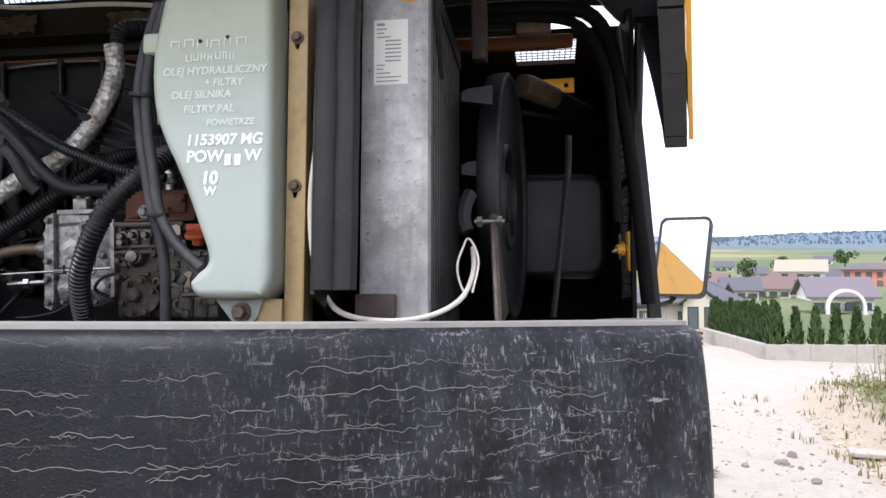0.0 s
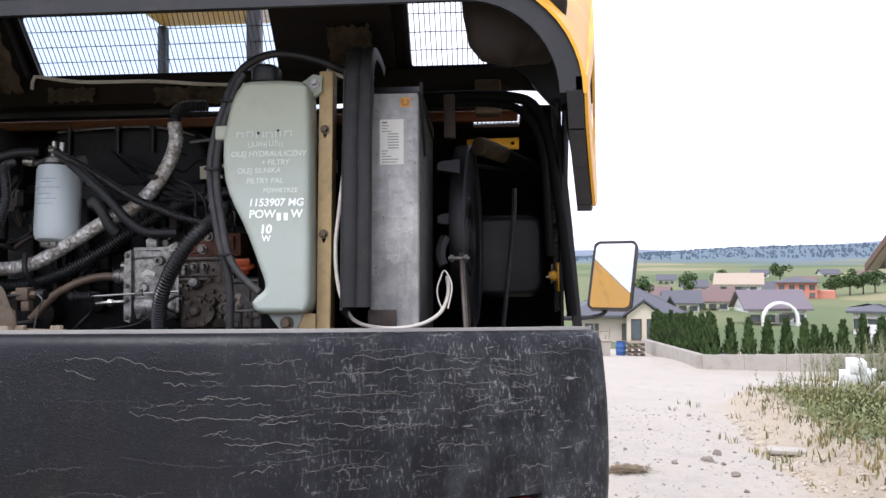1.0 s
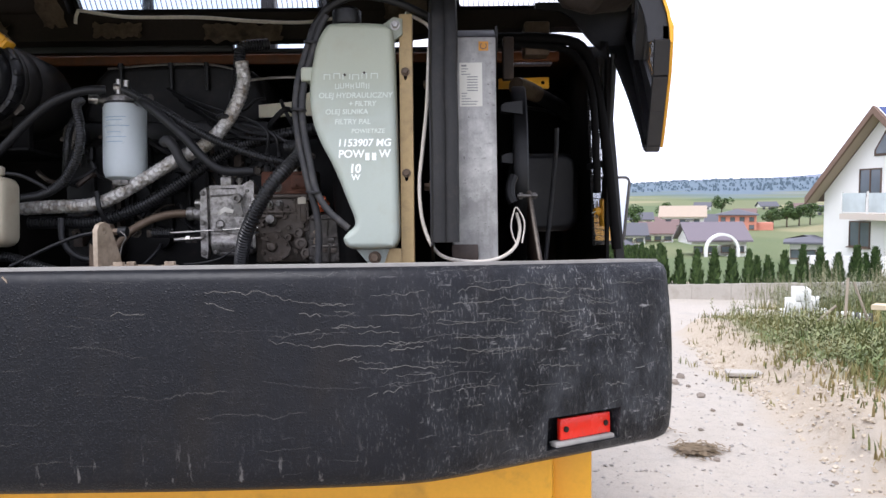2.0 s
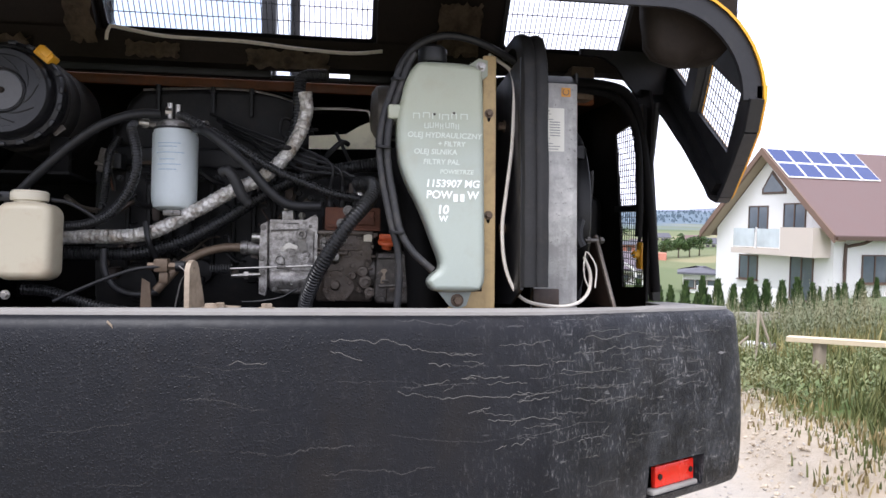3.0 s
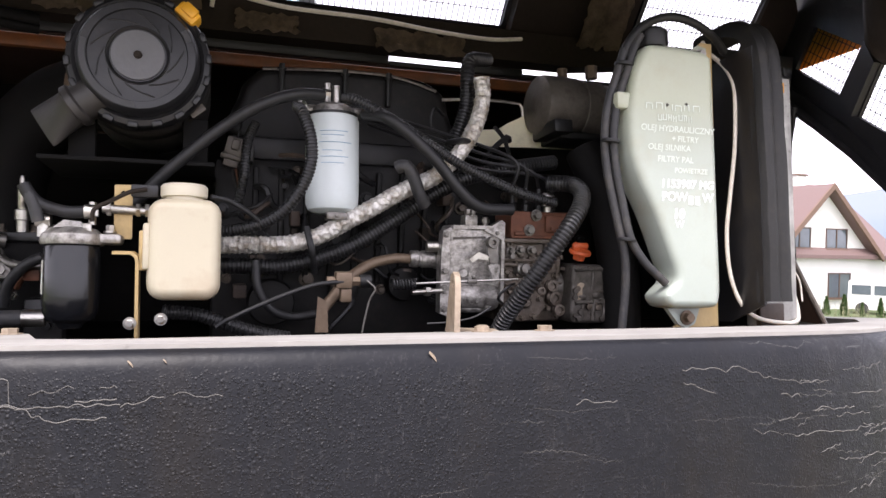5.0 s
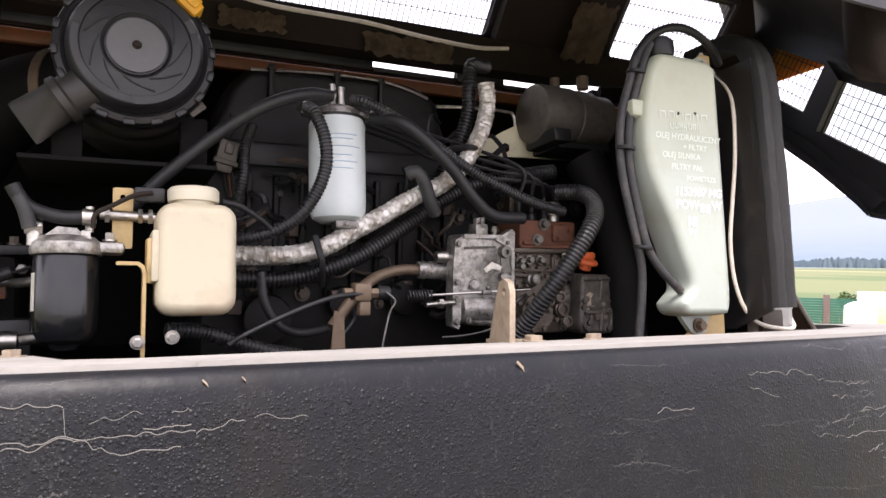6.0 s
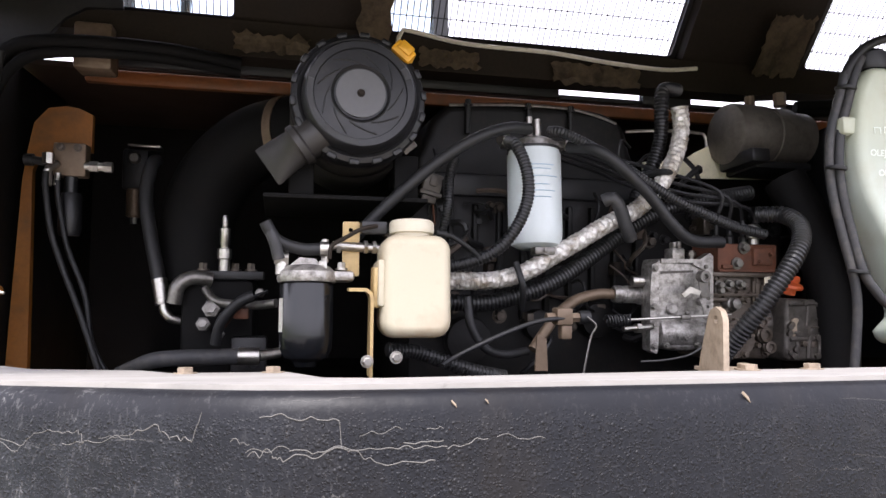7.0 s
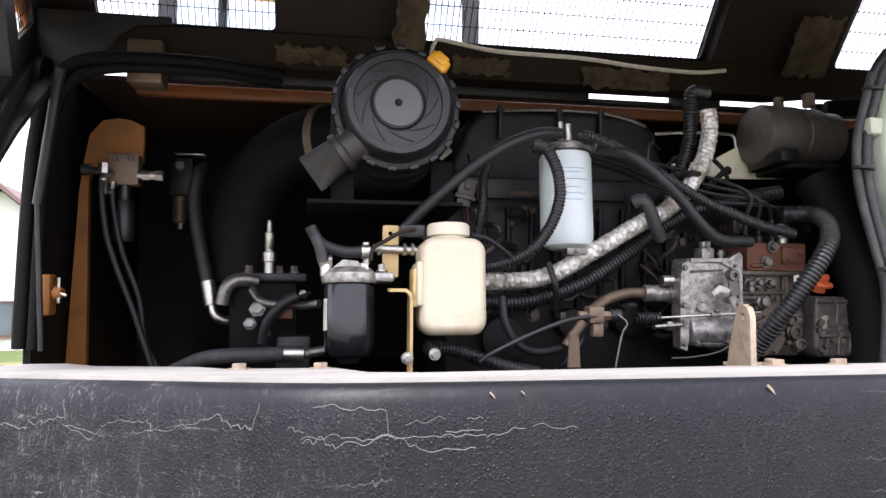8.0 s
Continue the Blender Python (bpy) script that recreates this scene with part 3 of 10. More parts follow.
def plate(bm, outer, holes, place, thick):
    """A flat or bent sheet of an outline with holes; place(a, b, c) puts outline (a, b) and depth c into the world."""
    tmp = bmesh.new()
    edges = []
    for loop in [outer] + list(holes):
        vs = [tmp.verts.new((a, b, 0)) for a, b in loop]
        edges += [tmp.edges.new((vs[i], vs[(i + 1) % len(vs)])) for i in range(len(vs))]
    bmesh.ops.triangle_fill(tmp, use_beauty=True, edges=edges, normal=(0, 0, 1))
    front = {v: bm.verts.new(place(v.co.x, v.co.y, 0.0)) for v in tmp.verts}
    back = {v: bm.verts.new(place(v.co.x, v.co.y, thick)) for v in tmp.verts}
    for f in tmp.faces:
        vs = list(f.verts)
        bm.faces.new([front[v] for v in vs])
        bm.faces.new([back[v] for v in reversed(vs)])
    for e in tmp.edges:
        if len(e.link_faces) == 1:
            a, b = e.verts
            bm.faces.new((front[a], front[b], back[b], back[a]))
    tmp.free()
    bmesh.ops.recalc_face_normals(bm, faces=bm.faces[:])
    return bm


def smooth_loop(pts, n=6):
    """A closed outline rounded through its points."""
    out, m = [], len(pts)
    for i in range(m):
        a, b, c, d = (Vector((*pts[(i + k) % m], 0)) for k in (-1, 0, 1, 2))
        for k in range(n):
            t = k / n
            q = 0.5 * ((2 * b) + (c - a) * t + (2 * a - 5 * b + 4 * c - d) * t * t + (3 * b - a - 3 * c + d) * t ** 3)
            out.append((q.x, q.y))
    return out


def round_rect(x0, x1, z0, z1, r, n=5):
    out = []
    for cx, cz, s in ((x1 - r, z1 - r, 0), (x0 + r, z1 - r, 90), (x0 + r, z0 + r, 180), (x1 - r, z0 + r, 270)):
        out += [(cx + r * math.cos(radians(s + 90 * k / n)), cz + r * math.sin(radians(s + 90 * k / n))) for k in range(n + 1)]
    return out


def pillow(bm, loop, y0, y1, r):
    """A moulded hollow body: an outline in x and z, with rounded edges at its front y0 and back y1."""
    n = len(loop)
    area = sum(loop[i][0] * loop[(i + 1) % n][1] - loop[(i + 1) % n][0] * loop[i][1] for i in range(n))
    sign = 1 if area > 0 else -1
    nrm = []
    for i in range(n):
        (ax, az), (bx, bz) = loop[i - 1], loop[(i + 1) % n]
        d = math.hypot(bx - ax, bz - az) or 1
        nrm.append(((az - bz) / d * sign, (bx - ax) / d * sign))
    # tight corners take a smaller rounding
    room = []
    for i in range(n):
        (ax, az), (bx, bz), (cx, cz) = loop[i - 1], loop[i], loop[(i + 1) % n]
        la, lb, lc = math.hypot(bx - ax, bz - az), math.hypot(cx - bx, cz - bz), math.hypot(cx - ax, cz - az)
        turn = ((bx - ax) * (cz - bz) - (bz - az) * (cx - bx)) * sign
        room.append(min(r, 0.62 * la * lb * lc / (2 * turn)) if turn > 1e-12 else r)
    for _ in range(3):
        room = [min(room[i], (room[i - 1] + room[i] + room[(i + 1) % n]) / 3) for i in range(n)]
    for _ in range(4):
        room = [min(room[i], (room[i - 2] + room[i - 1] + room[i] + room[(i + 1) % n] + room[(i + 2) % n]) / 5) for i in range(n)]
    rings = []
    steps = [(90 - 90 * k / 4) for k in range(5)]
    for y, side in ((y0, 1), (y1, -1)):
        for s in steps if side == 1 else reversed(steps):
            inset, dy = 1 - math.cos(radians(s)), r * (1 - math.sin(radians(s)))
            rings.append([bm.verts.new((loop[i][0] + nrm[i][0] * inset * room[i], y + side * dy, loop[i][1] + nrm[i][1] * inset * room[i])) for i in range(n)])
    for a, b in zip(rings, rings[1:]):
        for i in range(n):
            bm.faces.new((a[i], a[(i + 1) % n], b[(i + 1) % n], b[i]))
    # flat caps with a narrow flat border
    for ring in (rings[0], rings[-1]):
        inner = [bm.verts.new((ring[i].co.x + nrm[i][0] * room[i] * 0.12, ring[i].co.y, ring[i].co.z + nrm[i][1] * room[i] * 0.12)) for i in range(n)]
        for i in range(n):
            bm.faces.new((ring[i], ring[(i + 1) % n], inner[(i + 1) % n], inner[i]))
        for tri in tessellate_polygon([[Vector((v.co.x, v.co.z, 0)) for v in inner]]):
            bm.faces.new([inner[k] for k in tri])
    bmesh.ops.recalc_face_normals(bm, faces=bm.faces[:])
    return bm


def wires(bm, corner, eu, ev, nu, nv, r):
    """A welded wire mesh: nu wires across eu, nv across ev."""
    corner, eu, ev = Vector(corner), Vector(eu), Vector(ev)
    off = eu.cross(ev).normalized() * r
    for i in range(nu + 1):
        a = corner + eu * (i / nu)
        rod(bm, a + off, a + ev + off, r, 5)
    for j in range(nv + 1):
        a = corner + ev * (j / nv)
        rod(bm, a - off, a + eu - off, r, 5)
    return bm


def writing(name, text, size, at, material, parent, label="", slant=0.0, weight=0.0):
    """Letters of the built-in font, facing the side -y, as a flat mesh."""
    cu = bpy.data.curves.new(name, "FONT")
    cu.body, cu.size, cu.shear, cu.offset, cu.align_x = text, size, slant, weight, "CENTER"
    tmp = bpy.data.objects.new("tmp", cu)
    scene.collection.objects.link(tmp)
    me = bpy.data.meshes.new_from_object(tmp.evaluated_get(bpy.context.evaluated_depsgraph_get()))
    bpy.data.objects.remove(tmp)
    bm = bmesh.new()
    bm.from_mesh(me)
    bpy.data.meshes.remove(me)
    for v in bm.verts:
        v.co = Vector((at[0] + v.co.x, at[1], at[2] + v.co.y))
    return part(name, bm, material, parent, label)

# ---- the ground sheet ----
def smooth(t):
    t = min(max(t, 0.0), 1.0)
    return t * t * (3 - 2 * t)


VALLEY = ((0, 0), (5, -0.18), (9, -0.42), (14, -0.80), (24.6, -1.9), (36, -2.65), (60, -4.8), (100, -6.0), (180, -6.7), (400, -4), (700, 2), (1100, 9), (1500, 12), (9000, 12))
PLATEAU = ((0, 0), (6, -0.05), (14, -0.45), (25, -0.95), (43, -1.75), (70, -2.2), (110, -1.8), (500, 2.6), (800, 4.5), (1500, 12), (9000, 12))


def profile_at(rows, r):
    for (a, za), (b, zb) in zip(rows, rows[1:]):
        if r <= b:
            return za + (zb - za) * smooth((r - a) / (b - a)) if b - a < 12 else za + (zb - za) * (r - a) / (b - a)
    return rows[-1][1]


def slant(y):
    """How far the foot of the bank swings out along the road."""
    return 0.17 * (min(max(y, 2.0), 12.0) - 6.0) + min(max(0.0, y - 10.6) * 0.9, 3.6)


def height(x, y):
    """The land: level by the machine, falling to a valley ahead, with a bank beside the road, hills and a mountain far off."""
    r = math.hypot(x, y)
    az = math.degrees(math.atan2(x, y))
    k = smooth((az - 26) / 14) if az >= 0 else smooth((-az - 5) / 15)
    z = profile_at(VALLEY, r) * (1 - k) + profile_at(PLATEAU, r) * k
    wob = 0.25 * noise.noise(Vector((x * 0.5, y * 0.5, 0)))
    bank = smooth((x - slant(y) + wob - 2.65) / 0.5) * smooth((17 - y) / 5) * smooth((r - 2.0) / 1.0) * smooth((60 - r) / 40)
    lump = noise.noise(Vector((x * 2.6, y * 2.6, 3))) + 0.5 * noise.noise(Vector((x * 6.5, y * 6.5, 5)))
    bank *= 1 - 0.75 * smooth((x - 3.7) / 2.2)
    z += bank * (0.27 + 0.10 * noise.noise(Vector((x * 0.7, y * 0.7, 3)))) + 0.16 * lump * bank * (1 - bank) * 4 * 0.6
    if r < 60:
        z += 0.018 * noise.noise(Vector((x * 1.7, y * 1.7, 7))) + 0.03 * noise.noise(Vector((x * 0.4, y * 0.4, 9)))
    if r > 600:
        ridge = smooth((r - 700) / 800) * smooth((4000 - r) / 1500)
        z += ridge * (smooth((az + 10) / 45) * 18 + 7 * noise.noise(Vector((x * 0.0032, y * 0.0032, 1))) - smooth((az - 44) / 9) * 20)
    if r > 2500:
        peak = math.exp(-((az - 60) / 22) ** 2) * 420 + 95 * math.exp(-((az + 20) / 60) ** 2)
        z += smooth((r - 2500) / 2300) * (peak + 30 * noise.noise(Vector((x * 0.0011, y * 0.0011, 5))))
    return z


def land_sheet():
    bm = bmesh.new()
    radii = [0.0, 0.5, 1.0, 1.4] + [1.4 + 0.14 * i for i in range(1, 110)]
    while radii[-1] < 7000:
        radii.append(radii[-1] * 1.045)
    fine = [math.radians(a) for a in np.arange(-24.0, 74.0, 0.55)]
    coarse = [math.radians(a) for a in np.arange(74.0, 336.0, 5.0)]
    angles = fine + coarse
    centre = bm.verts.new((0, 0, height(0, 0)))
    prev = None
    for r in radii[1:]:
        ring = [bm.verts.new((r * math.sin(a), r * math.cos(a), height(r * math.sin(a), r * math.cos(a)))) for a in angles]
        n = len(ring)
        for i in range(n):
            if prev is None:
                bm.faces.new((centre, ring[(i + 1) % n], ring[i]))
            else:
                bm.faces.new((prev[i], prev[(i + 1) % n], ring[(i + 1) % n], ring[i]))
        prev = ring
    bmesh.ops.recalc_face_normals(bm, faces=bm.faces[:])
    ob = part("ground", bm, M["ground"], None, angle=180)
    return tagged(ob, "pale gravel road, sandy bank, green fields and distant wooded hills tinted for haze", "ground", kind="structure")


land_sheet()

# ---- counterweight ----
XC, HALF, FRONT, TOP, LOW = -0.935, 1.205, 0.672, 1.472, 1.085
PITCH = -4.6  # the machine stands nose-down on the falling road


HALF_PLAN = [(0.0, 0.672), (0.20, 0.673), (0.40, 0.680), (0.54, 0.690), (0.63, 0.706), (0.71, 0.741), (0.80, 0.792), (0.90, 0.850), (1.00, 0.908), (1.08, 0.955), (1.130, 0.984), (1.158, 1.003), (1.172, 1.024), (1.176, 1.052), (1.176, 1.13), (1.176, 1.35)]


def half_curve():
    """The outline from the middle to one end, as many short steps of even length."""
    pts = [V(a, b) for a, b in HALF_PLAN]
    fine = []
    for i in range(len(pts) - 1):
        p0, p1, p2, p3 = pts[max(i - 1, 0)], pts[i], pts[i + 1], pts[min(i + 2, len(pts) - 1)]
        for k in range(12):
            t = k / 12
            fine.append(0.5 * ((2 * p1) + (p2 - p0) * t + (2 * p0 - 5 * p1 + 4 * p2 - p3) * t * t + (3 * p1 - p0 - 3 * p2 + p3) * t ** 3))
    fine.append(pts[-1])
    run = [0.0]
    for a, b in zip(fine, fine[1:]):
        run.append(run[-1] + (b - a).length)
    return fine, [r / run[-1] for r in run]


CURVE, RUN = half_curve()


def plan(u, inset=0.0):
    """A place on the counterweight's outline; u runs from -1 at one end to 1 at the other."""
    s = min(abs(u), 1.0)
    k = min(max(next((i for i, r in enumerate(RUN) if r >= s), len(RUN) - 1), 1), len(RUN) - 1)
    f = (s - RUN[k - 1]) / (RUN[k] - RUN[k - 1])
    p, d = CURVE[k - 1].lerp(CURVE[k], f), (CURVE[k] - CURVE[k - 1]).normalized()
    q = p + V(-d.y, d.x) * inset
    return XC + math.copysign(q.x, u), q.y


def front_y(x):
    d = min(abs(x - XC), 1.17)
    for a, b in zip(CURVE, CURVE[1:]):
        if a.x <= d <= b.x and b.x > a.x:
            return a.y + (b.y - a.y) * (d - a.x) / (b.x - a.x)
    return CURVE[-1].y


def counterweight():
    top = thing("counterweight", (XC, 0.672, LOW), "black cracked and scuffed counterweight at the rear of an excavator", "counterweight")
    top.rotation_euler.x = radians(PITCH)
    bm = bmesh.new()
    rows = [(1.45, 0.10), (TOP, 0.035), (TOP - 0.002, 0.016), (TOP - 0.010, 0.006), (TOP - 0.024, 0.0), (1.42, -0.003), (1.38, -0.006), (1.33, -0.009), (1.28, -0.010), (1.23, -0.010),
            (1.195, -0.009), (1.166, -0.008), (1.15, -0.007), (1.12, -0.004), (1.10, -0.001), (1.084, 0.008), (1.072, 0.028), (1.066, 0.08), (1.066, 0.5)]
    us = [-1 + 2 * i / 180 for i in range(181)]
    grid = [[bm.verts.new((*plan(u, inset), z)) for u in us] for z, inset in rows]
    faces = {}
    for j in range(len(rows) - 1):
        for i in range(len(us) - 1):
            faces[j, i] = bm.faces.new((grid[j][i], grid[j][i + 1], grid[j + 1][i + 1], grid[j + 1][i]))
    bmesh.ops.recalc_face_normals(bm, faces=bm.faces[:])
    # the pocket that takes the reflector
    lows = [j for j, (z, _) in enumerate(rows) if 1.08 < z < 1.17]
    pocket = [f for (j, i), f in faces.items() if j in lows[:-2] and -0.068 < (grid[j][i].co.x + grid[j][i + 1].co.x) / 2 < 0.105]
    made = bmesh.ops.extrude_face_region(bm, geom=pocket)["geom"]
    bmesh.ops.delete(bm, geom=pocket, context="FACES_ONLY")
    bmesh.ops.translate(bm, vec=(-0.022, 0.038, 0.0), verts=[g for g in made if isinstance(g, bmesh.types.BMVert)])
    part("body", bm, M["ballast"], top, angle=50)
    # the dusty shelf on top, cut back where the engine stands
    bm = bmesh.new()
    rim = [plan(u, 0.019) for u in us]
    inner = [(0.16, 1.35), (0.10, 1.12), (-0.04, 0.98), (-0.24, 0.90), (-0.50, 0.87), (-0.85, 0.86), (-1.12, 0.84), (-1.43, 0.81), (-1.50, 0.84), (-1.54, 0.99), (-1.70, 1.01), (-1.75, 1.10), (-1.93, 1.20), (-2.02, 1.35)]
    plate(bm, rim + inner, [], lambda a, b, c: V(a, b, TOP + 0.004 - c), 0.03)
    part("shelf", bm, M["ledge"], top, "dusty grey top shelf")
    bm = bmesh.new()
    nx, ny = 0.503, -0.864
    tx, ty = 0.864, 0.503
    c0 = V(0.022, front_y(0.022) + 0.016, 1.134)
    tmp = bmesh.new()
    box(tmp, (-0.068, -0.006, -0.022), (0.068, 0.006, 0.022), 0.003)
    bmesh.ops.rotate(tmp, verts=tmp.verts, matrix=Matrix.Rotation(math.atan2(ty, tx), 3, "Z"))
    bmesh.ops.translate(tmp, verts=tmp.verts, vec=c0)
    merge(bm, tmp)
    refl = part("reflector", bm, M["red"], top, "red plastic reflector")
    for s in (-0.054, 0.054):
        bm = bmesh.new()
        lathe(bm, [(0.006, 0), (0.006, 0.003)], c0 + V(tx, ty, 0) * s + V(nx, ny, 0) * 0.006, (nx, ny, 0), 10)
        part("rivet", bm, M["sooty"], refl)
    bm = bmesh.new()
    tmp = bmesh.new()
    box(tmp, (-0.084, -0.012, -0.034), (0.075, 0.012, -0.023), 0.004)
    bmesh.ops.rotate(tmp, verts=tmp.verts, matrix=Matrix.Rotation(math.atan2(ty, tx), 3, "Z"))
    bmesh.ops.translate(tmp, verts=tmp.verts, vec=c0)
    merge(bm, tmp)
    part("pocket_floor", bm, M["ledge"], top, "dusty grey floor of the reflector pocket")
    for x, y in ((-1.676, 0.985), (-1.560, 0.975), (-0.912, 0.84), (-0.81, 0.84)):
        bm = bmesh.new()
        bolt(bm, (x, y, TOP + 0.0035), (0, 0, 1), 0.011, 0.007)
        part("bolt", bm, M["pale_bracket"], top)
    for x, z, w in ((-1.038, 1.456, 0.010), (-1.375, 1.456, 0.006), (-1.34, 1.458, 0.004)):
        u = min((i for i in us), key=lambda q: abs(plan(q)[0] - x))
        bm = bmesh.new()
        y = plan(u, 0.001)[1]
        loop = [(-w * .5, w * .2), (w * .1, -w * .2), (w * .5, -w * .5), (w * .3, w * .1), (-w * .35, w * .5)]
        plate(bm, loop, [], lambda a, b, c: V(x + a, y - 0.001 + c, z + b - a * .4), 0.002)
        part("chip", bm, M["pale_bracket"], top, "pale chip in the paint")
    for x0, z0, x1, z1 in CRACKS_MIDDLE + CRACKS_UPPER + CRACKS_LOWER + CRACKS_FAR_END + CRACKS_FAR_MIDDLE + CRACKS_FINE:
        rnd = random.Random(int(x0 * 1000 + z0 * 7000))
        n = max(6, int(abs(x1 - x0) / 0.0055))
        pts, drift = [], 0.0
        for k in range(n + 1):
            f = k / n
            drift = drift * 0.72 + rnd.choice((-1, 1)) * rnd.uniform(0.0, 0.0034)
            x, z = x0 + (x1 - x0) * f, z0 + (z1 - z0) * f + drift * math.sin(math.pi * min(f, 1 - f) * 2 + 0.3)
            y = front_y(x)
            bulge = 0.010 * math.sin(math.pi * min(max((1.448 - z) / 0.34, 0), 1)) + 0.0005
            turn = 0.5 if x > -0.25 else -0.5 if x < -1.62 else 0.0
            pts.append((x + turn * bulge, y - bulge * (0.87 if turn else 1.0), z))
        bm = bmesh.new()
        tube(bm, pts, rnd.uniform(0.00028, 0.0006), 4, 0.0025)
        part("crack", bm, M["crack"], top)
    return top


# cracks in the paint: start and end of each, along and up
CRACKS_MIDDLE = [(-0.687, 1.429, -0.593, 1.431), (-0.593, 1.431, -0.551, 1.414), (-0.551, 1.414, -0.504, 1.408), (-0.687, 1.412, -0.635, 1.396), (-0.68, 1.222, -0.61, 1.217), (-0.85, 1.39, -0.79, 1.394),
                 (-0.575, 1.345, -0.503, 1.333)]
CRACKS_UPPER = [(-0.504, 1.408, -0.439, 1.401), (-0.397, 1.418, -0.351, 1.423), (-0.351, 1.423, -0.3, 1.426), (-0.38, 1.385, -0.307, 1.383), (-0.307, 1.395, -0.286, 1.386), (-0.289, 1.387, -0.25, 1.39),
                (-0.242, 1.42, -0.213, 1.431), (-0.213, 1.43, -0.174, 1.423), (-0.174, 1.421, -0.108, 1.433), (-0.25, 1.4, -0.141, 1.404), (-0.142, 1.403, -0.021, 1.403), (-0.282, 1.367, -0.092, 1.364),
                (-0.503, 1.331, -0.346, 1.333), (-0.346, 1.331, -0.278, 1.338), (-0.25, 1.339, -0.134, 1.331), (-0.274, 1.321, -0.181, 1.309), (-0.181, 1.309, -0.083, 1.307), (-0.438, 1.305, -0.372, 1.298),
                (-0.418, 1.293, -0.359, 1.289), (-0.359, 1.293, -0.278, 1.289), (-0.465, 1.364, -0.38, 1.364), (-0.419, 1.354, -0.347, 1.354)]
CRACKS_LOWER = [(-0.277, 1.245, -0.234, 1.243), (-0.234, 1.248, -0.173, 1.244), (-0.488, 1.22, -0.371, 1.223), (-0.371, 1.223, -0.226, 1.224), (-0.5, 1.187, -0.455, 1.188), (-0.455, 1.187, -0.371, 1.196),
                (-0.337, 1.172, -0.232, 1.169), (-0.5, 1.136, -0.419, 1.151), (-0.116, 1.239, -0.021, 1.228), (-0.02, 1.225, 0.053, 1.239), (0.017, 1.209, 0.074, 1.198), (-0.003, 1.408, 0.083, 1.39),
                (-0.039, 1.377, 0.015, 1.374), (-0.039, 1.366, -0.003, 1.364), (-0.04, 1.355, -0.004, 1.353), (0.053, 1.376, 0.082, 1.363), (0.113, 1.233, 0.154, 1.213), (0.06, 1.441, 0.062, 1.422),
                (-0.108, 1.433, -0.039, 1.428), (-0.074, 1.422, -0.002, 1.421)]
CRACKS_FAR_END = [(-1.99, 1.428, -1.972, 1.427), (-1.967, 1.417, -1.923, 1.41), (-1.924, 1.414, -1.901, 1.418), (-1.911, 1.431, -1.898, 1.434), (-1.901, 1.418, -1.872, 1.426), (-1.873, 1.436, -1.869, 1.422),
                  (-1.871, 1.417, -1.83, 1.403), (-1.83, 1.403, -1.813, 1.421), (-1.813, 1.421, -1.761, 1.427), (-1.761, 1.427, -1.753, 1.418), (-1.778, 1.413, -1.695, 1.417), (-1.737, 1.419, -1.7, 1.424),
                  (-1.7, 1.424, -1.673, 1.435), (-1.673, 1.435, -1.659, 1.421), (-1.659, 1.423, -1.637, 1.42), (-1.637, 1.42, -1.629, 1.449)]
CRACKS_FAR_MIDDLE = [(-1.584, 1.41, -1.541, 1.412), (-1.541, 1.412, -1.383, 1.413), (-1.582, 1.406, -1.558, 1.409), (-1.558, 1.409, -1.547, 1.401), (-1.547, 1.401, -1.484, 1.41), (-1.484, 1.411, -1.451, 1.399),
                     (-1.451, 1.399, -1.396, 1.401), (-1.383, 1.41, -1.34, 1.421), (-1.331, 1.421, -1.279, 1.417), (-1.571, 1.445, -1.492, 1.44), (-1.492, 1.44, -1.49, 1.415), (-1.472, 1.425, -1.429, 1.431),
                     (-1.428, 1.419, -1.387, 1.419), (-1.404, 1.431, -1.387, 1.431), (-1.599, 1.42, -1.58, 1.418)]
rnd = random.Random(91)
CRACKS_FINE = []
for _ in range(60):
    x, z, l = rnd.uniform(-0.62, 0.10) if rnd.random() < 0.9 else rnd.uniform(-2.0, -1.2), rnd.uniform(1.12, 1.445), rnd.uniform(0.012, 0.075)
    if x + l > -0.12 and z < 1.205:
        continue
    CRACKS_FINE.append((x, z, x + l, z + rnd.uniform(-0.008, 0.010)))
counterweight()


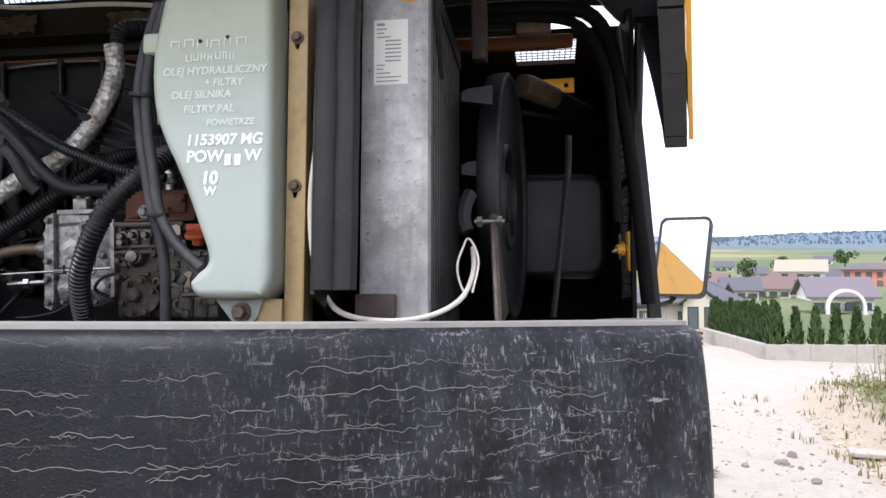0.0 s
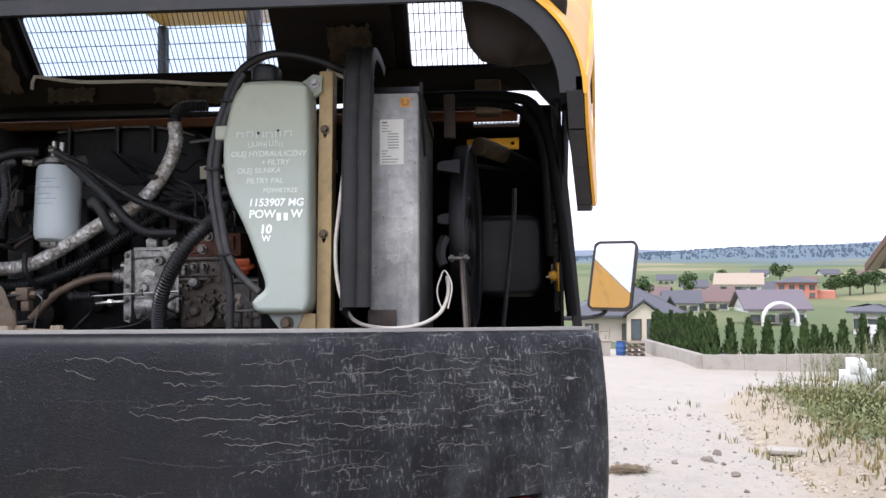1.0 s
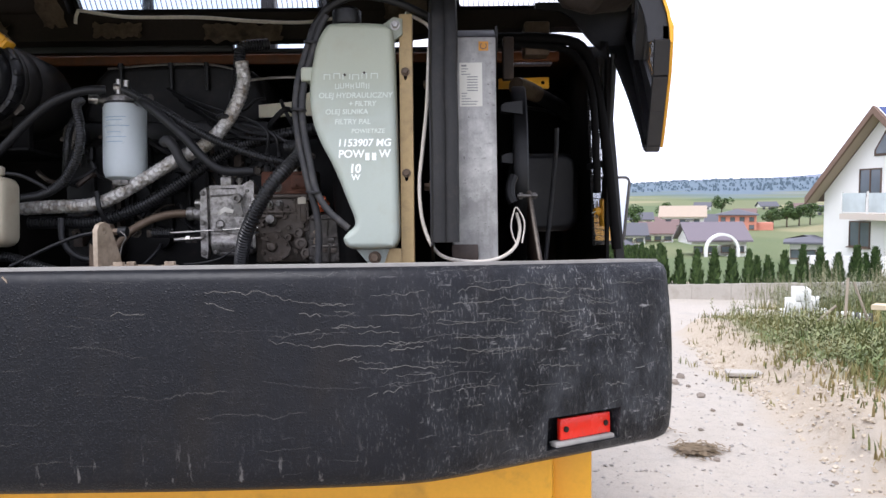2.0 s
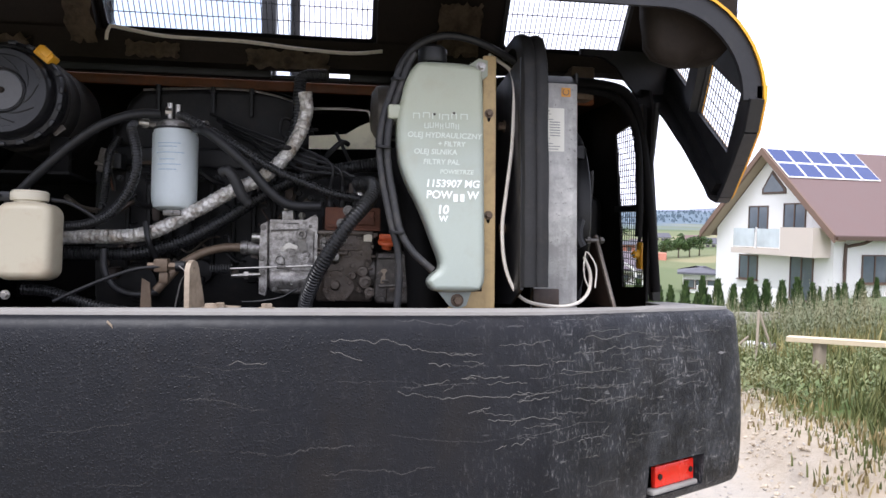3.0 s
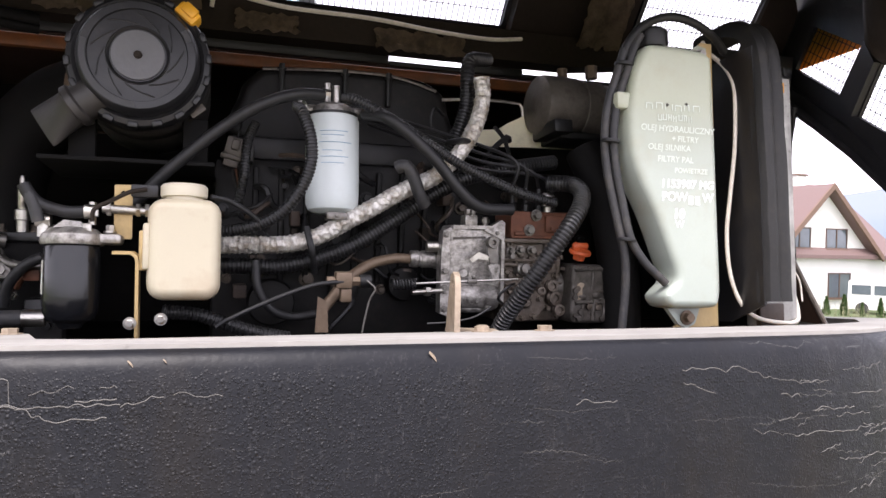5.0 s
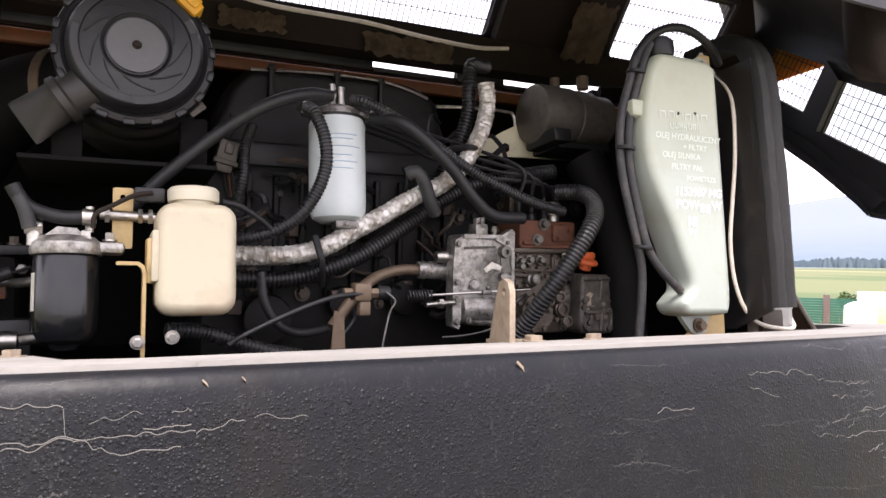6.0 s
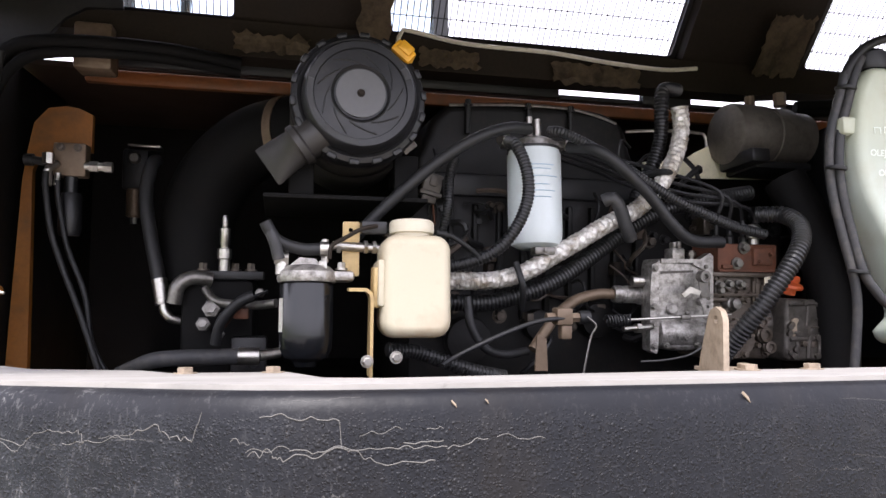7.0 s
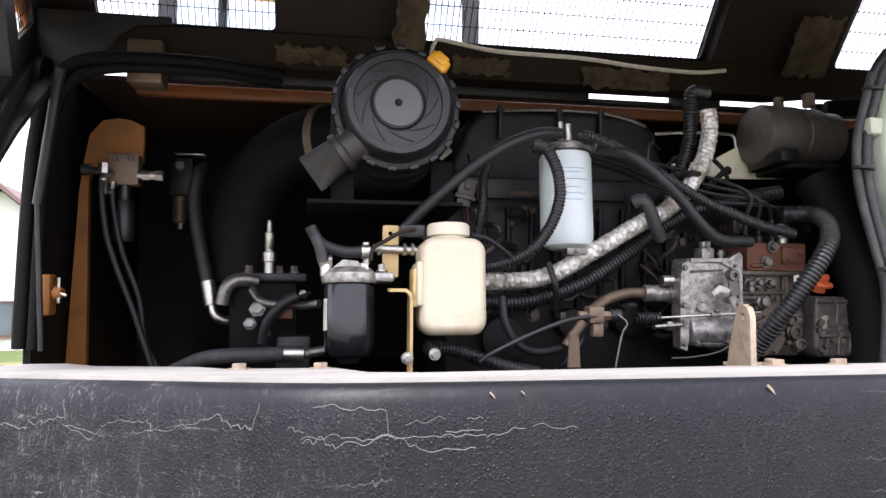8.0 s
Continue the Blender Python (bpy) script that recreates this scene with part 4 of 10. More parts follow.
# ---- the bay that holds the engine ----
def engine_bay():
    bay = thing("excavator", (XC, 1.7, 1.0), "yellow excavator body with an open black engine bay", "excavator")
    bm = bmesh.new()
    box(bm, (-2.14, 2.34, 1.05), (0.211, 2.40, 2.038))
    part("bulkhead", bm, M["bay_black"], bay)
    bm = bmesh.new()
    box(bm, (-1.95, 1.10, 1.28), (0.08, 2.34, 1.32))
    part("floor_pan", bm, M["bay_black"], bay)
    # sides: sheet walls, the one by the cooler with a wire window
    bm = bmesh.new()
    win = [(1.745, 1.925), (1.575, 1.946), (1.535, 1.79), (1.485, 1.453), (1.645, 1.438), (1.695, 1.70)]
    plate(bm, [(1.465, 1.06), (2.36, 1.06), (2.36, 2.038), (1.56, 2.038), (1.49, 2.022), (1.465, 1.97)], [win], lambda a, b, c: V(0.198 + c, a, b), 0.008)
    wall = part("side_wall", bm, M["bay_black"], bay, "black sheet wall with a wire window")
    bm = bmesh.new()
    wires(bm, (0.202, 1.475, 1.437), (0, 0.28, 0), (0, 0.0, 0.51), 16, 28, 0.0013)
    part("wire_mesh", bm, M["black_metal"], wall)
    bm = bmesh.new()
    box(bm, (0.193, 1.49, 1.672), (0.210, 1.72, 1.692), 0.003)
    part("cross_bar", bm, M["black_metal"], wall)
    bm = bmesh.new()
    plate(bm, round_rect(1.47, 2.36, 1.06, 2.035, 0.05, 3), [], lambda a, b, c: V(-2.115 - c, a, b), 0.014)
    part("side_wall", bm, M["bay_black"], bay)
    for x0, x1 in ((0.212, 0.218), (-2.143, -2.133)):
        bm = bmesh.new()
        plate(bm, round_rect(1.80, 3.55, 1.02, 2.04, 0.06, 4), [], lambda a, b, c: V(x0 + c, a, b), x1 - x0)
        part("outer_skin", bm, M["yellow"], bay, "yellow painted side panel")
    # roof behind the hood, with its orange front lip and a small wire window
    bm = bmesh.new()
    hole = [(-0.036, 1.825), (0.066, 1.825), (0.080, 1.80), (0.088, 1.745), (0.112, 1.745), (0.117, 1.965), (-0.036, 1.968)]
    plate(bm, [(-2.14, 1.70), (0.211, 1.70), (0.211, 3.5), (-2.14, 3.5)], [hole], lambda a, b, c: V(a, b, 2.040 + c), 0.012)
    roof = part("roof_sheet", bm, M["roof_brown_sheet"], bay)
    bm = bmesh.new()
    wires(bm, (-0.036, 1.745, 2.046), (0.154, 0, 0), (0, 0.224, 0), 11, 9, 0.0014)
    part("wire_mesh", bm, M["black_metal"], roof)
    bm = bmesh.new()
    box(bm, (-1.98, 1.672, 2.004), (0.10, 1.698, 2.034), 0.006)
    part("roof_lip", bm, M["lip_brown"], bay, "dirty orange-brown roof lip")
    for a, b in ((-1.94, -0.885), (-0.66, -0.52), (-0.24, 0.02)):
        bm = bmesh.new()
        box(bm, (a, 1.64, 2.034), (b, 1.668, 2.066), 0.008)
        part("seal_strip", bm, M["rubber"], bay)
    for a, b in ((-0.885, -0.66), (-0.52, -0.24)):
        bm = bmesh.new()
        box(bm, (a, 1.645, 2.034), (b, 1.668, 2.0455), 0.003)
        part("seal_strip", bm, M["rubber"], bay)
    # rubber-sealed frame round the opening
    for off, r, m, name in ((0.0, 0.0105, "matte_black", "seal"), (0.030, 0.0145, "matte_black", "seal")):
        for side in (1, -1):
            bm = bmesh.new()
            cx = 0.162 if side == 1 else -2.105
            pts = [(cx + side * off, 1.45 + off * 0.6, 1.44), (cx + side * (off - 0.006), 1.455 + off * 0.6, 1.70), (cx + side * (off - 0.018), 1.46 + off * 0.6, 1.88),
                   (cx + side * (off - 0.055), 1.47 + off * 0.6, 1.975 + off * 0.6), (cx + side * (off - 0.13), 1.485, 2.010 + off * 0.6), (cx - side * 0.30, 1.50, 2.018 + off * 0.6), (cx - side * 0.46, 1.54, 2.010 + off * 0.6)]
            if side == 1:
                # by the cooler the seals follow the leaning post
                lean_in = lambda z: 0.026 * (1.73 - z) / 0.31
                pts = [(x + (0.010 if off == 0 else 0.014 + max(-0.5, lean_in(z) / 0.026) * 0.024), y, z) if z < 1.9 else (x + 0.006, y, z) for x, y, z in pts]
                if off == 0:
                    pts[0] = (pts[0][0], 1.47, 1.60)
            tube(bm, pts, r, 10, 0.02)
            part(name, bm, M[m], bay)
    # latches on both posts
    for x, s, yl, zl in ((0.204, -1, 1.515, -0.004), (-2.085, 1, 1.46, 0.0)):
        bm = bmesh.new()
        box(bm, (x - 0.0115, yl - 0.02, 1.506 + zl), (x + 0.0115, yl + 0.022, 1.586 + zl), 0.006)
        lathe(bm, [(0.006, 0), (0.015, 0.010), (0.009, 0.022)], (x + s * 0.010, yl, 1.55 + zl), (s, -0.4, 0), 12)
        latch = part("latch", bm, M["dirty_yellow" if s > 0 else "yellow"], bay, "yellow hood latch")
        bm = bmesh.new()
        rod(bm, (x + s * 0.024, yl - 0.01, 1.53 + zl), (x + s * 0.024, yl - 0.01, 1.58 + zl), 0.003, 6)
        rod(bm, (x + s * 0.024, yl - 0.01, 1.55 + zl), (x + s * 0.040, yl - 0.015, 1.545 + zl), 0.003, 6)
        part("catch", bm, M["steel"], latch)
    # leaning sheet post beside the cooler
    bm = bmesh.new()
    plate(bm, [(0.257, 1.41), (0.235, 1.68), (0.208, 1.965), (0.184, 1.985), (0.214, 1.68), (0.234, 1.41)], [], lambda a, b, c: V(a, 1.495 + c, b), 0.03)
    part("side_post", bm, M["black_metal"], bay)
    # gas struts that hold the hood
    for low, mid, high in (((0.203, 1.54, 1.57), (0.215, 1.514, 1.757), (0.219, 1.476, 1.985)), ((-2.081, 1.425, 1.44), (-2.093, 1.42, 1.72), (-2.06, 1.42, 1.985))):
        bm = bmesh.new()
        rod(bm, mid, high, 0.010, 12)
        strut = part("gas_strut", bm, M["black_metal"], bay)
        bm = bmesh.new()
        rod(bm, low, mid, 0.0055, 10)
        part("strut_rod", bm, M["black_metal"], strut)
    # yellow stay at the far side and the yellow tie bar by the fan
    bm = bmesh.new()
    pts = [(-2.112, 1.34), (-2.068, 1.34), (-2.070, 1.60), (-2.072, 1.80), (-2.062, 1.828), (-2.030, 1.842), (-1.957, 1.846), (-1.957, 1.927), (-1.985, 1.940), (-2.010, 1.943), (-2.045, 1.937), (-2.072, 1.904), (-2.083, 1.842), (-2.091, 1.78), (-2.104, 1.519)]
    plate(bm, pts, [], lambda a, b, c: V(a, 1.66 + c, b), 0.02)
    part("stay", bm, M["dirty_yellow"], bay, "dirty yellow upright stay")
    bm = bmesh.new()
    plate(bm, [(-0.06, 1.946), (0.116, 1.946), (0.116, 1.985), (-0.06, 1.981)], [[(0.095 + 0.007 * math.cos(a), 1.966 + 0.007 * math.sin(a)) for a in np.arange(0, 6.2, 0.7)]], lambda a, b, c: V(a, 1.985 + c, b + 0.022), 0.012)
    part("tie_bar", bm, M["yellow"], bay, "yellow tie bar with a hole")
    # underside of the turntable
    bm = bmesh.new()
    box(bm, (-1.75, 1.02, 0.62), (-0.02, 3.4, 1.062), 0.02)
    box(bm, (-0.02, 1.08, 0.62), (0.078, 3.3, 1.06), 0.01)
    part("turntable_frame", bm, M["yellow"], bay, "yellow welded frame below")
    for x in (-2.0, -0.3):
        for y in (1.9, 3.7):
            bm = bmesh.new()
            lathe(bm, [(0.30, 0.0), (0.47, 0.03), (0.50, 0.10), (0.50, 0.30), (0.47, 0.37), (0.30, 0.40)], (x, y, 0.44 - 0.06 * y), (1, 0, 0), 40)
            wheel = part("wheel", bm, M["dusty_rubber"], bay, "dusty black tyre")
            bm = bmesh.new()
            lathe(bm, [(0.29, 0.02), (0.27, 0.10), (0.10, 0.14), (0.10, 0.30), (0.27, 0.32), (0.29, 0.38)], (x, y, 0.44 - 0.06 * y), (1, 0, 0), 30)
            part("rim", bm, M["yellow"], wheel)
    return bay


engine_bay()


def excavator_cab():
    cab = thing("excavator_cab", (-1.5, 3.3, 2.06), "excavator cab with blue-tinted windows and dark posts", "cab")
    lo, hi = V(-2.12, 2.55, 2.06), V(-0.96, 4.1, 3.15)
    for x in (lo.x + 0.03, hi.x - 0.03):
        for y in (lo.y + 0.03, hi.y - 0.03):
            bm = bmesh.new()
            box(bm, (x - 0.03, y - 0.03, lo.z), (x + 0.03, y + 0.03, hi.z), 0.01)
            part("post", bm, M["black_plastic"], cab)
    bm = bmesh.new()
    box(bm, (lo.x, lo.y, hi.z), (hi.x, hi.y, hi.z + 0.08), 0.04)
    part("roof", bm, M["yellow"], cab)
    for a, b in (((lo.x + 0.06, lo.y + 0.03, lo.z), (hi.x - 0.06, lo.y + 0.036, hi.z)), ((hi.x - 0.036, lo.y + 0.06, lo.z), (hi.x - 0.03, hi.y - 0.06, hi.z)),
                 ((lo.x + 0.06, hi.y - 0.036, lo.z), (hi.x - 0.06, hi.y - 0.03, hi.z)), ((lo.x + 0.03, lo.y + 0.06, lo.z), (lo.x + 0.036, hi.y - 0.06, hi.z))):
        bm = bmesh.new()
        box(bm, a, b)
        pane = part("pane", bm, M["cab_glass"], cab)
        pane.visible_shadow = False
    return cab


excavator_cab()


def side_mirror():
    mir = thing("side_mirror", (0.70, 3.60, 1.31), "rectangular rear-view mirror with a black frame", "mirror")
    loop = round_rect(-0.122, 0.122, 0.0, 0.40, 0.035)
    turn = Matrix.Rotation(radians(-21), 3, "Z") @ Matrix.Rotation(radians(-17), 3, "X")
    place = lambda a, b, c: V(0.68, 3.58, 1.32) + turn @ V(a + (b - 0.2) * 0.06, c, b)
    bm = bmesh.new()
    plate(bm, loop, [], place, 0.035)
    part("housing", bm, M["black_plastic"], mir)
    bm = bmesh.new()
    plate(bm, loop, [round_rect(-0.110, 0.110, 0.012, 0.388, 0.028)], lambda a, b, c: place(a, b, c - 0.010), 0.012)
    part("rim", bm, M["black_plastic"], mir)
    bm = bmesh.new()
    plate(bm, round_rect(-0.110, 0.110, 0.012, 0.388, 0.028), [], lambda a, b, c: place(a, b, c - 0.004), 0.003)
    part("glass", bm, M["mirror"], mir)
    bm = bmesh.new()
    tube(bm, [place(-0.02, 0.0, 0.02), place(-0.06, -0.03, 0.02), (0.45, 3.5, 1.28), (0.29, 3.45, 1.30)], 0.012, 8, 0.03)
    part("arm", bm, M["black_plastic"], mir)
    return mir


side_mirror()


# ---- the raised hood ----
def hood():
    top = thing("engine_hood", (XC, 1.55, 1.70), "raised black-lined yellow engine hood with wire grilles", "hood")
    xr, xl = 0.205, -2.09
    # standing panel with three wire windows
    bm = bmesh.new()
    # the panel overhangs: its top leans out towards the open side
    wins = [(-2.05, -1.665), (-1.325, -0.597), (-0.207, 0.150)]
    lean = lambda z: 1.622 - 0.75 * (z - 2.155)
    za = 2.155
    tops = (2.302, 2.302, 2.322)
    holes = [round_rect(a, b, za, zb, 0.010, 3) for (a, b), zb in zip(wins, tops)]
    plate(bm, [(xl - 0.10, 2.095), (xr + 0.105, 2.095), (xr + 0.095, 2.25), (xr - 0.02, 2.362), (xl + 0.02, 2.362), (xl - 0.09, 2.25)], holes, lambda a, b, c: V(a, lean(b) + c, b), 0.015)
    panel = part("grille_panel", bm, M["sooty"], top)
    for (a, b), zb in zip(wins, tops):
        bm = bmesh.new()
        n = int(round((b - a) / 0.0148))
        wires(bm, (a, lean(za) + 0.010, za), (b - a, 0, 0), (0, lean(zb) - lean(za), zb - za), n, 4, 0.0014)
        part("wire_grille", bm, M["black_metal"], panel)
        bm = bmesh.new()
        plate(bm, round_rect(a - 0.012, b + 0.012, za - 0.012, zb + 0.012, 0.014, 3), [round_rect(a, b, za, zb, 0.010, 3)], lambda p, q, c: V(p, lean(q) - 0.010 + c, q), 0.011)
        part("grille_rim", bm, M["black_metal"], panel)
    # stiffeners and the lower rail
    bm = bmesh.new()
    plate(bm, [(xl - 0.10, 2.06), (xl + 0.04, 2.085), (xl + 0.14, 2.085), (xl + 0.20, 2.054), (-0.40, 2.056), (-0.26, 2.072), (xr - 0.10, 2.082), (xr - 0.03, 2.078), (xr + 0.05, 2.055), (xr + 0.10, 2.028), (xr + 0.10, 2.132), (xl - 0.10, 2.132)], [], lambda a, b, c: V(a, 1.565 + c, b), 0.075)
    part("lower_rail", bm, M["sooty"], top)
    for a, b in ((-1.66, -1.345), (-0.585, -0.25)):
        bm = bmesh.new()
        plate(bm, round_rect(a, b, 2.10, 2.355, 0.02, 3), [], lambda p, q, c: V(p, lean(q) - 0.055 + c, q), 0.054)
        part("stiffener", bm, M["sooty"], top)
    for a, b, z0, z1, seed in ((-0.94, -0.72, 2.045, 2.095, 1), (-1.26, -1.12, 2.06, 2.10, 2), (-1.66, -1.50, 2.06, 2.10, 3), (-0.42, -0.30, 2.10, 2.22, 4), (-1.40, -1.33, 2.09, 2.30, 5)):
        # a crumpled sheet with ragged edges
        bm = bmesh.new()
        nu, nv = max(10, int((b - a) / 0.008)), max(6, int((z1 - z0) / 0.008))
        grid = []
        for i in range(nu + 1):
            row = []
            for j in range(nv + 1):
                u, v = i / nu, j / nv
                rag = 0.014 * noise.noise(V(u * 9, seed, v * 3)) * abs(2 * v - 1)
                x = a + (b - a) * u + 0.012 * noise.noise(V(seed, v * 8, u)) * abs(2 * u - 1)
                z = z0 + (z1 - z0) * v + rag
                fold = 0.016 * abs(noise.noise(V(x * 22, z * 30, seed))) + 0.007 * abs(noise.noise(V(x * 60, z * 70, seed + 3)))
                y = 1.552 - fold - ((0.75 * (z - 2.10) + 0.01) if z1 > 2.11 else 0)
                row.append(bm.verts.new((x, y, z)))
            grid.append(row)
        for p, q in zip(grid, grid[1:]):
            for j in range(nv):
                bm.faces.new((p[j], q[j], q[j + 1], p[j + 1]))
        bmesh.ops.solidify(bm, geom=bm.faces[:], thickness=0.004)
        part("torn_pad", bm, M["cardboard"], top, "torn brown fibre pad", angle=20)
    # cable along the rail
    bm = bmesh.new()
    tube(bm, [(-1.31, 1.55, 2.10), (-1.30, 1.545, 2.135), (-1.26, 1.54, 2.13), (-1.15, 1.54, 2.115), (-0.95, 1.54, 2.112), (-0.80, 1.54, 2.10), (-0.66, 1.54, 2.095), (-0.57, 1.54, 2.105)], 0.005, 8, 0.02)
    part("cable", bm, M["white_cable"], top, "grey cable along the rail")
    # overhead skin and the two cheeks, rounded into each other; the cheeks splay out towards the hinge
    zt, rise, y0, y1 = 2.105, 0.45, 0.895, 1.68
    bend = lambda y: 0.21 - 0.10 * (y - y0)
    flank = lambda side, y: XC + side * (1.1015 + 0.21 * min(y - 0.85, 0.30) + 0.14 * max(y - 1.15, 0.0))
    roofline = lambda y: zt - bend(y) + rise * (y - y0)
    edge = [(1.68, 2.085), (1.62, 2.068), (1.51, 1.998), (1.40, 1.924), (1.28, 1.836), (1.165, 1.738), (1.135, 1.708), (1.09, 1.698), (1.07, 1.708), (0.99, 1.775), (0.925, 1.836), (0.895, 1.90)]
    w2 = [(1.225, 2.050), (0.990, 1.925), (1.075, 1.805), (1.295, 1.932)]
    w1 = [(1.455, 2.225), (1.265, 2.115), (1.349, 1.992), (1.545, 2.112)]

    def wider(w):
        m = (sum(a for a, _ in w) / 4, sum(b for _, b in w) / 4)
        return [(m[0] + (a - m[0]) * 1.13, m[1] + (b - m[1]) * 1.13) for a, b in w]

    lip = lambda y: 0.018 + 0.11 * max(0.0, y - 1.12)
    for side in (1, -1):
        outline = edge + [(y0, roofline(y0) + 0.03), (1.68, roofline(1.68) + 0.03)]
        bm = bmesh.new()
        plate(bm, outline, [w1, w2], lambda a, b, c: V(flank(side, a) + side * c, a, b), 0.012)
        cheek = part("cheek", bm, M["hood_black"], top, "black inner cheek of the hood")
        for w in (w1, w2):
            bm = bmesh.new()
            p = [V(flank(side, a) + side * 0.008, a, b) for a, b in w]
            n, k = 13, 5
            for i in range(n + 1):
                rod(bm, p[3].lerp(p[2], i / n), p[0].lerp(p[1], i / n), 0.0012, 5)
            for j in range(k + 1):
                rod(bm, p[3].lerp(p[0], j / k), p[2].lerp(p[1], j / k), 0.0012, 5)
            part("wire_grille", bm, M["black_metal"], cheek)
        bm = bmesh.new()
        plate(bm, [(1.227, 2.052), (1.263, 2.112), (1.345, 1.990), (1.298, 1.934)], [], lambda a, b, c: V(flank(side, a) - side * c, a, b), 0.022)
        part("divider", bm, M["hood_black"], cheek)
        bm = bmesh.new()
        plate(bm, [(1.68, 2.085), (1.62, 2.068), (1.378, 1.910), (1.135, 1.714), (1.10, 1.735), (1.33, 1.915), (1.60, 2.090), (1.68, 2.12)], [], lambda a, b, c: V(flank(side, a) - side * c, a, b), 0.016)
        part("edge_stiffener", bm, M["hood_black"], cheek)
        # turned-in rim along the free edge
        bm = bmesh.new()
        for (a, b), (c, d) in zip(edge, edge[1:]):
            q = [V(flank(side, a) + side * 0.012, a, b), V(flank(side, a) - side * lip(a), a, b), V(flank(side, c) - side * lip(c), c, d), V(flank(side, c) + side * 0.012, c, d)]
            off = V(0, -(d - b), (c - a)).normalized() * 0.010
            vs = [bm.verts.new(v) for v in q] + [bm.verts.new(v + off) for v in q]
            for f in ((0, 1, 2, 3), (4, 7, 6, 5), (0, 4, 5, 1), (1, 5, 6, 2), (2, 6, 7, 3), (3, 7, 4, 0)):
                bm.faces.new([vs[i] for i in f])
        bmesh.ops.recalc_face_normals(bm, faces=bm.faces[:])
        part("rim", bm, M["hood_black"], cheek)
        # outer yellow skin of the cheek
        bm = bmesh.new()
        plate(bm, outline, [wider(w1), wider(w2)], lambda a, b, c: V(flank(side, a) + side * (0.014 + c), a - 0.005, b), 0.006)
        part("outer_skin", bm, M["yellow"], cheek, "yellow outer skin")
        # rounded shoulder
        for r0, r1, m, nm in ((0.0, 0.012, "hood_black", "shoulder"), (0.014, 0.020, "yellow", "outer_shoulder")):
            bm = bmesh.new()
            rows = []
            for k in range(13):
                a = radians(90 * k / 12)
                row = []
                for r in (r0, r1):
                    for y in (y0 if m != "yellow" else y0 - 0.006, y1):
                        row.append(bm.verts.new((flank(side, y) - side * bend(y) + side * (bend(y) + r) * math.cos(a), y, roofline(y) + (bend(y) + r) * math.sin(a))))
                rows.append(row)
            for p, q in zip(rows, rows[1:]):
                for i, j in ((0, 1), (3, 2), (2, 0), (1, 3)):
                    bm.faces.new((p[i], p[j], q[j], q[i]))
            bmesh.ops.recalc_face_normals(bm, faces=bm.faces[:])
            part(nm, bm, M[m], top)
    # turned-in flange along the hood's front edge, from one cheek over the roof to the other
    bm = bmesh.new()
    outer, inner = [], []
    for side in (-1, 1):
        arc = [(flank(side, y0) - side * bend(y0), roofline(y0), bend(y0), radians(90 * k / 12)) for k in range(13)]
        rows = [((cx + side * b * math.cos(a), cz + b * math.sin(a)), (cx + side * (b - 0.030) * math.cos(a), cz + (b - 0.030) * math.sin(a))) for cx, cz, b, a in arc]
        rows = [((flank(side, y0), 1.895), (flank(side, y0) - side * 0.030, 1.895))] + rows
        rows = rows if side == -1 else rows[::-1]
        outer += [p for p, _ in rows]
        inner += [q for _, q in rows]
    rings = [[[bm.verts.new((x, y0 - 0.001 + d, z)) for x, z in line] for line in (outer, inner)] for d in (0.0, 0.010)]
    for i in range(len(outer) - 1):
        (a, b), (c, d) = rings
        for f in ((a[i], a[i + 1], b[i + 1], b[i]), (c[i], d[i], d[i + 1], c[i + 1]), (b[i], b[i + 1], d[i + 1], d[i]), (a[i], c[i], c[i + 1], a[i + 1])):
            bm.faces.new(f)
    bmesh.ops.recalc_face_normals(bm, faces=bm.faces[:])
    part("front_flange", bm, M["hood_black"], top)
    # a sagging dark foam pad under the roof on the cooler's side
    bm = bmesh.new()
    loop = [(-0.03, 0.955), (0.02, 0.945), (0.10, 0.95), (0.165, 0.96), (0.17, 1.02), (0.16, 1.07), (0.08, 1.075), (0.0, 1.06), (-0.035, 1.01)]
    rnd = random.Random(4)
    rings = []
    for z, k in ((2.24, 1.0), (2.16, 1.0), (2.08, 0.97), (2.02, 0.90), (1.995, 0.70), (1.985, 0.3)):
        rings.append([bm.verts.new((0.06 + (a - 0.06) * k + 0.012 * noise.noise(V(a * 20, b * 20, z * 9)), 1.0 + (b - 1.0) * k, z + 0.022 * noise.noise(V(a * 14, b * 14, 3)))) for a, b in smooth_loop(loop, 3)])
    for p, q in zip(rings, rings[1:]):
        for i in range(len(p)):
            bm.faces.new((p[i], p[(i + 1) % len(p)], q[(i + 1) % len(p)], q[i]))
    bm.faces.new(rings[-1])
    bmesh.ops.recalc_face_normals(bm, faces=bm.faces[:])
    part("foam_pad", bm, M["sooty"], top, "sagging dark foam pad", angle=60)
    lo = lambda y: (flank(-1, y) + bend(y), flank(1, y) - bend(y))
    bm = bmesh.new()
    plate(bm, [(lo(y0)[0], y0), (lo(y0)[1], y0), (lo(y1)[1], y1), (lo(y1)[0], y1)], [], lambda a, b, c: V(a, b, zt + rise * (b - y0) + c), 0.012)
    part("overhead_liner", bm, M["sooty"], top)
    bm = bmesh.new()
    plate(bm, [(lo(y0)[0], y0 - 0.006), (lo(y0)[1], y0 - 0.006), (lo(y1)[1], y1), (lo(y1)[0], y1)], [], lambda a, b, c: V(a, b, zt + 0.014 + rise * (b - y0) + c), 0.006)
    part("overhead_skin", bm, M["yellow"], top)
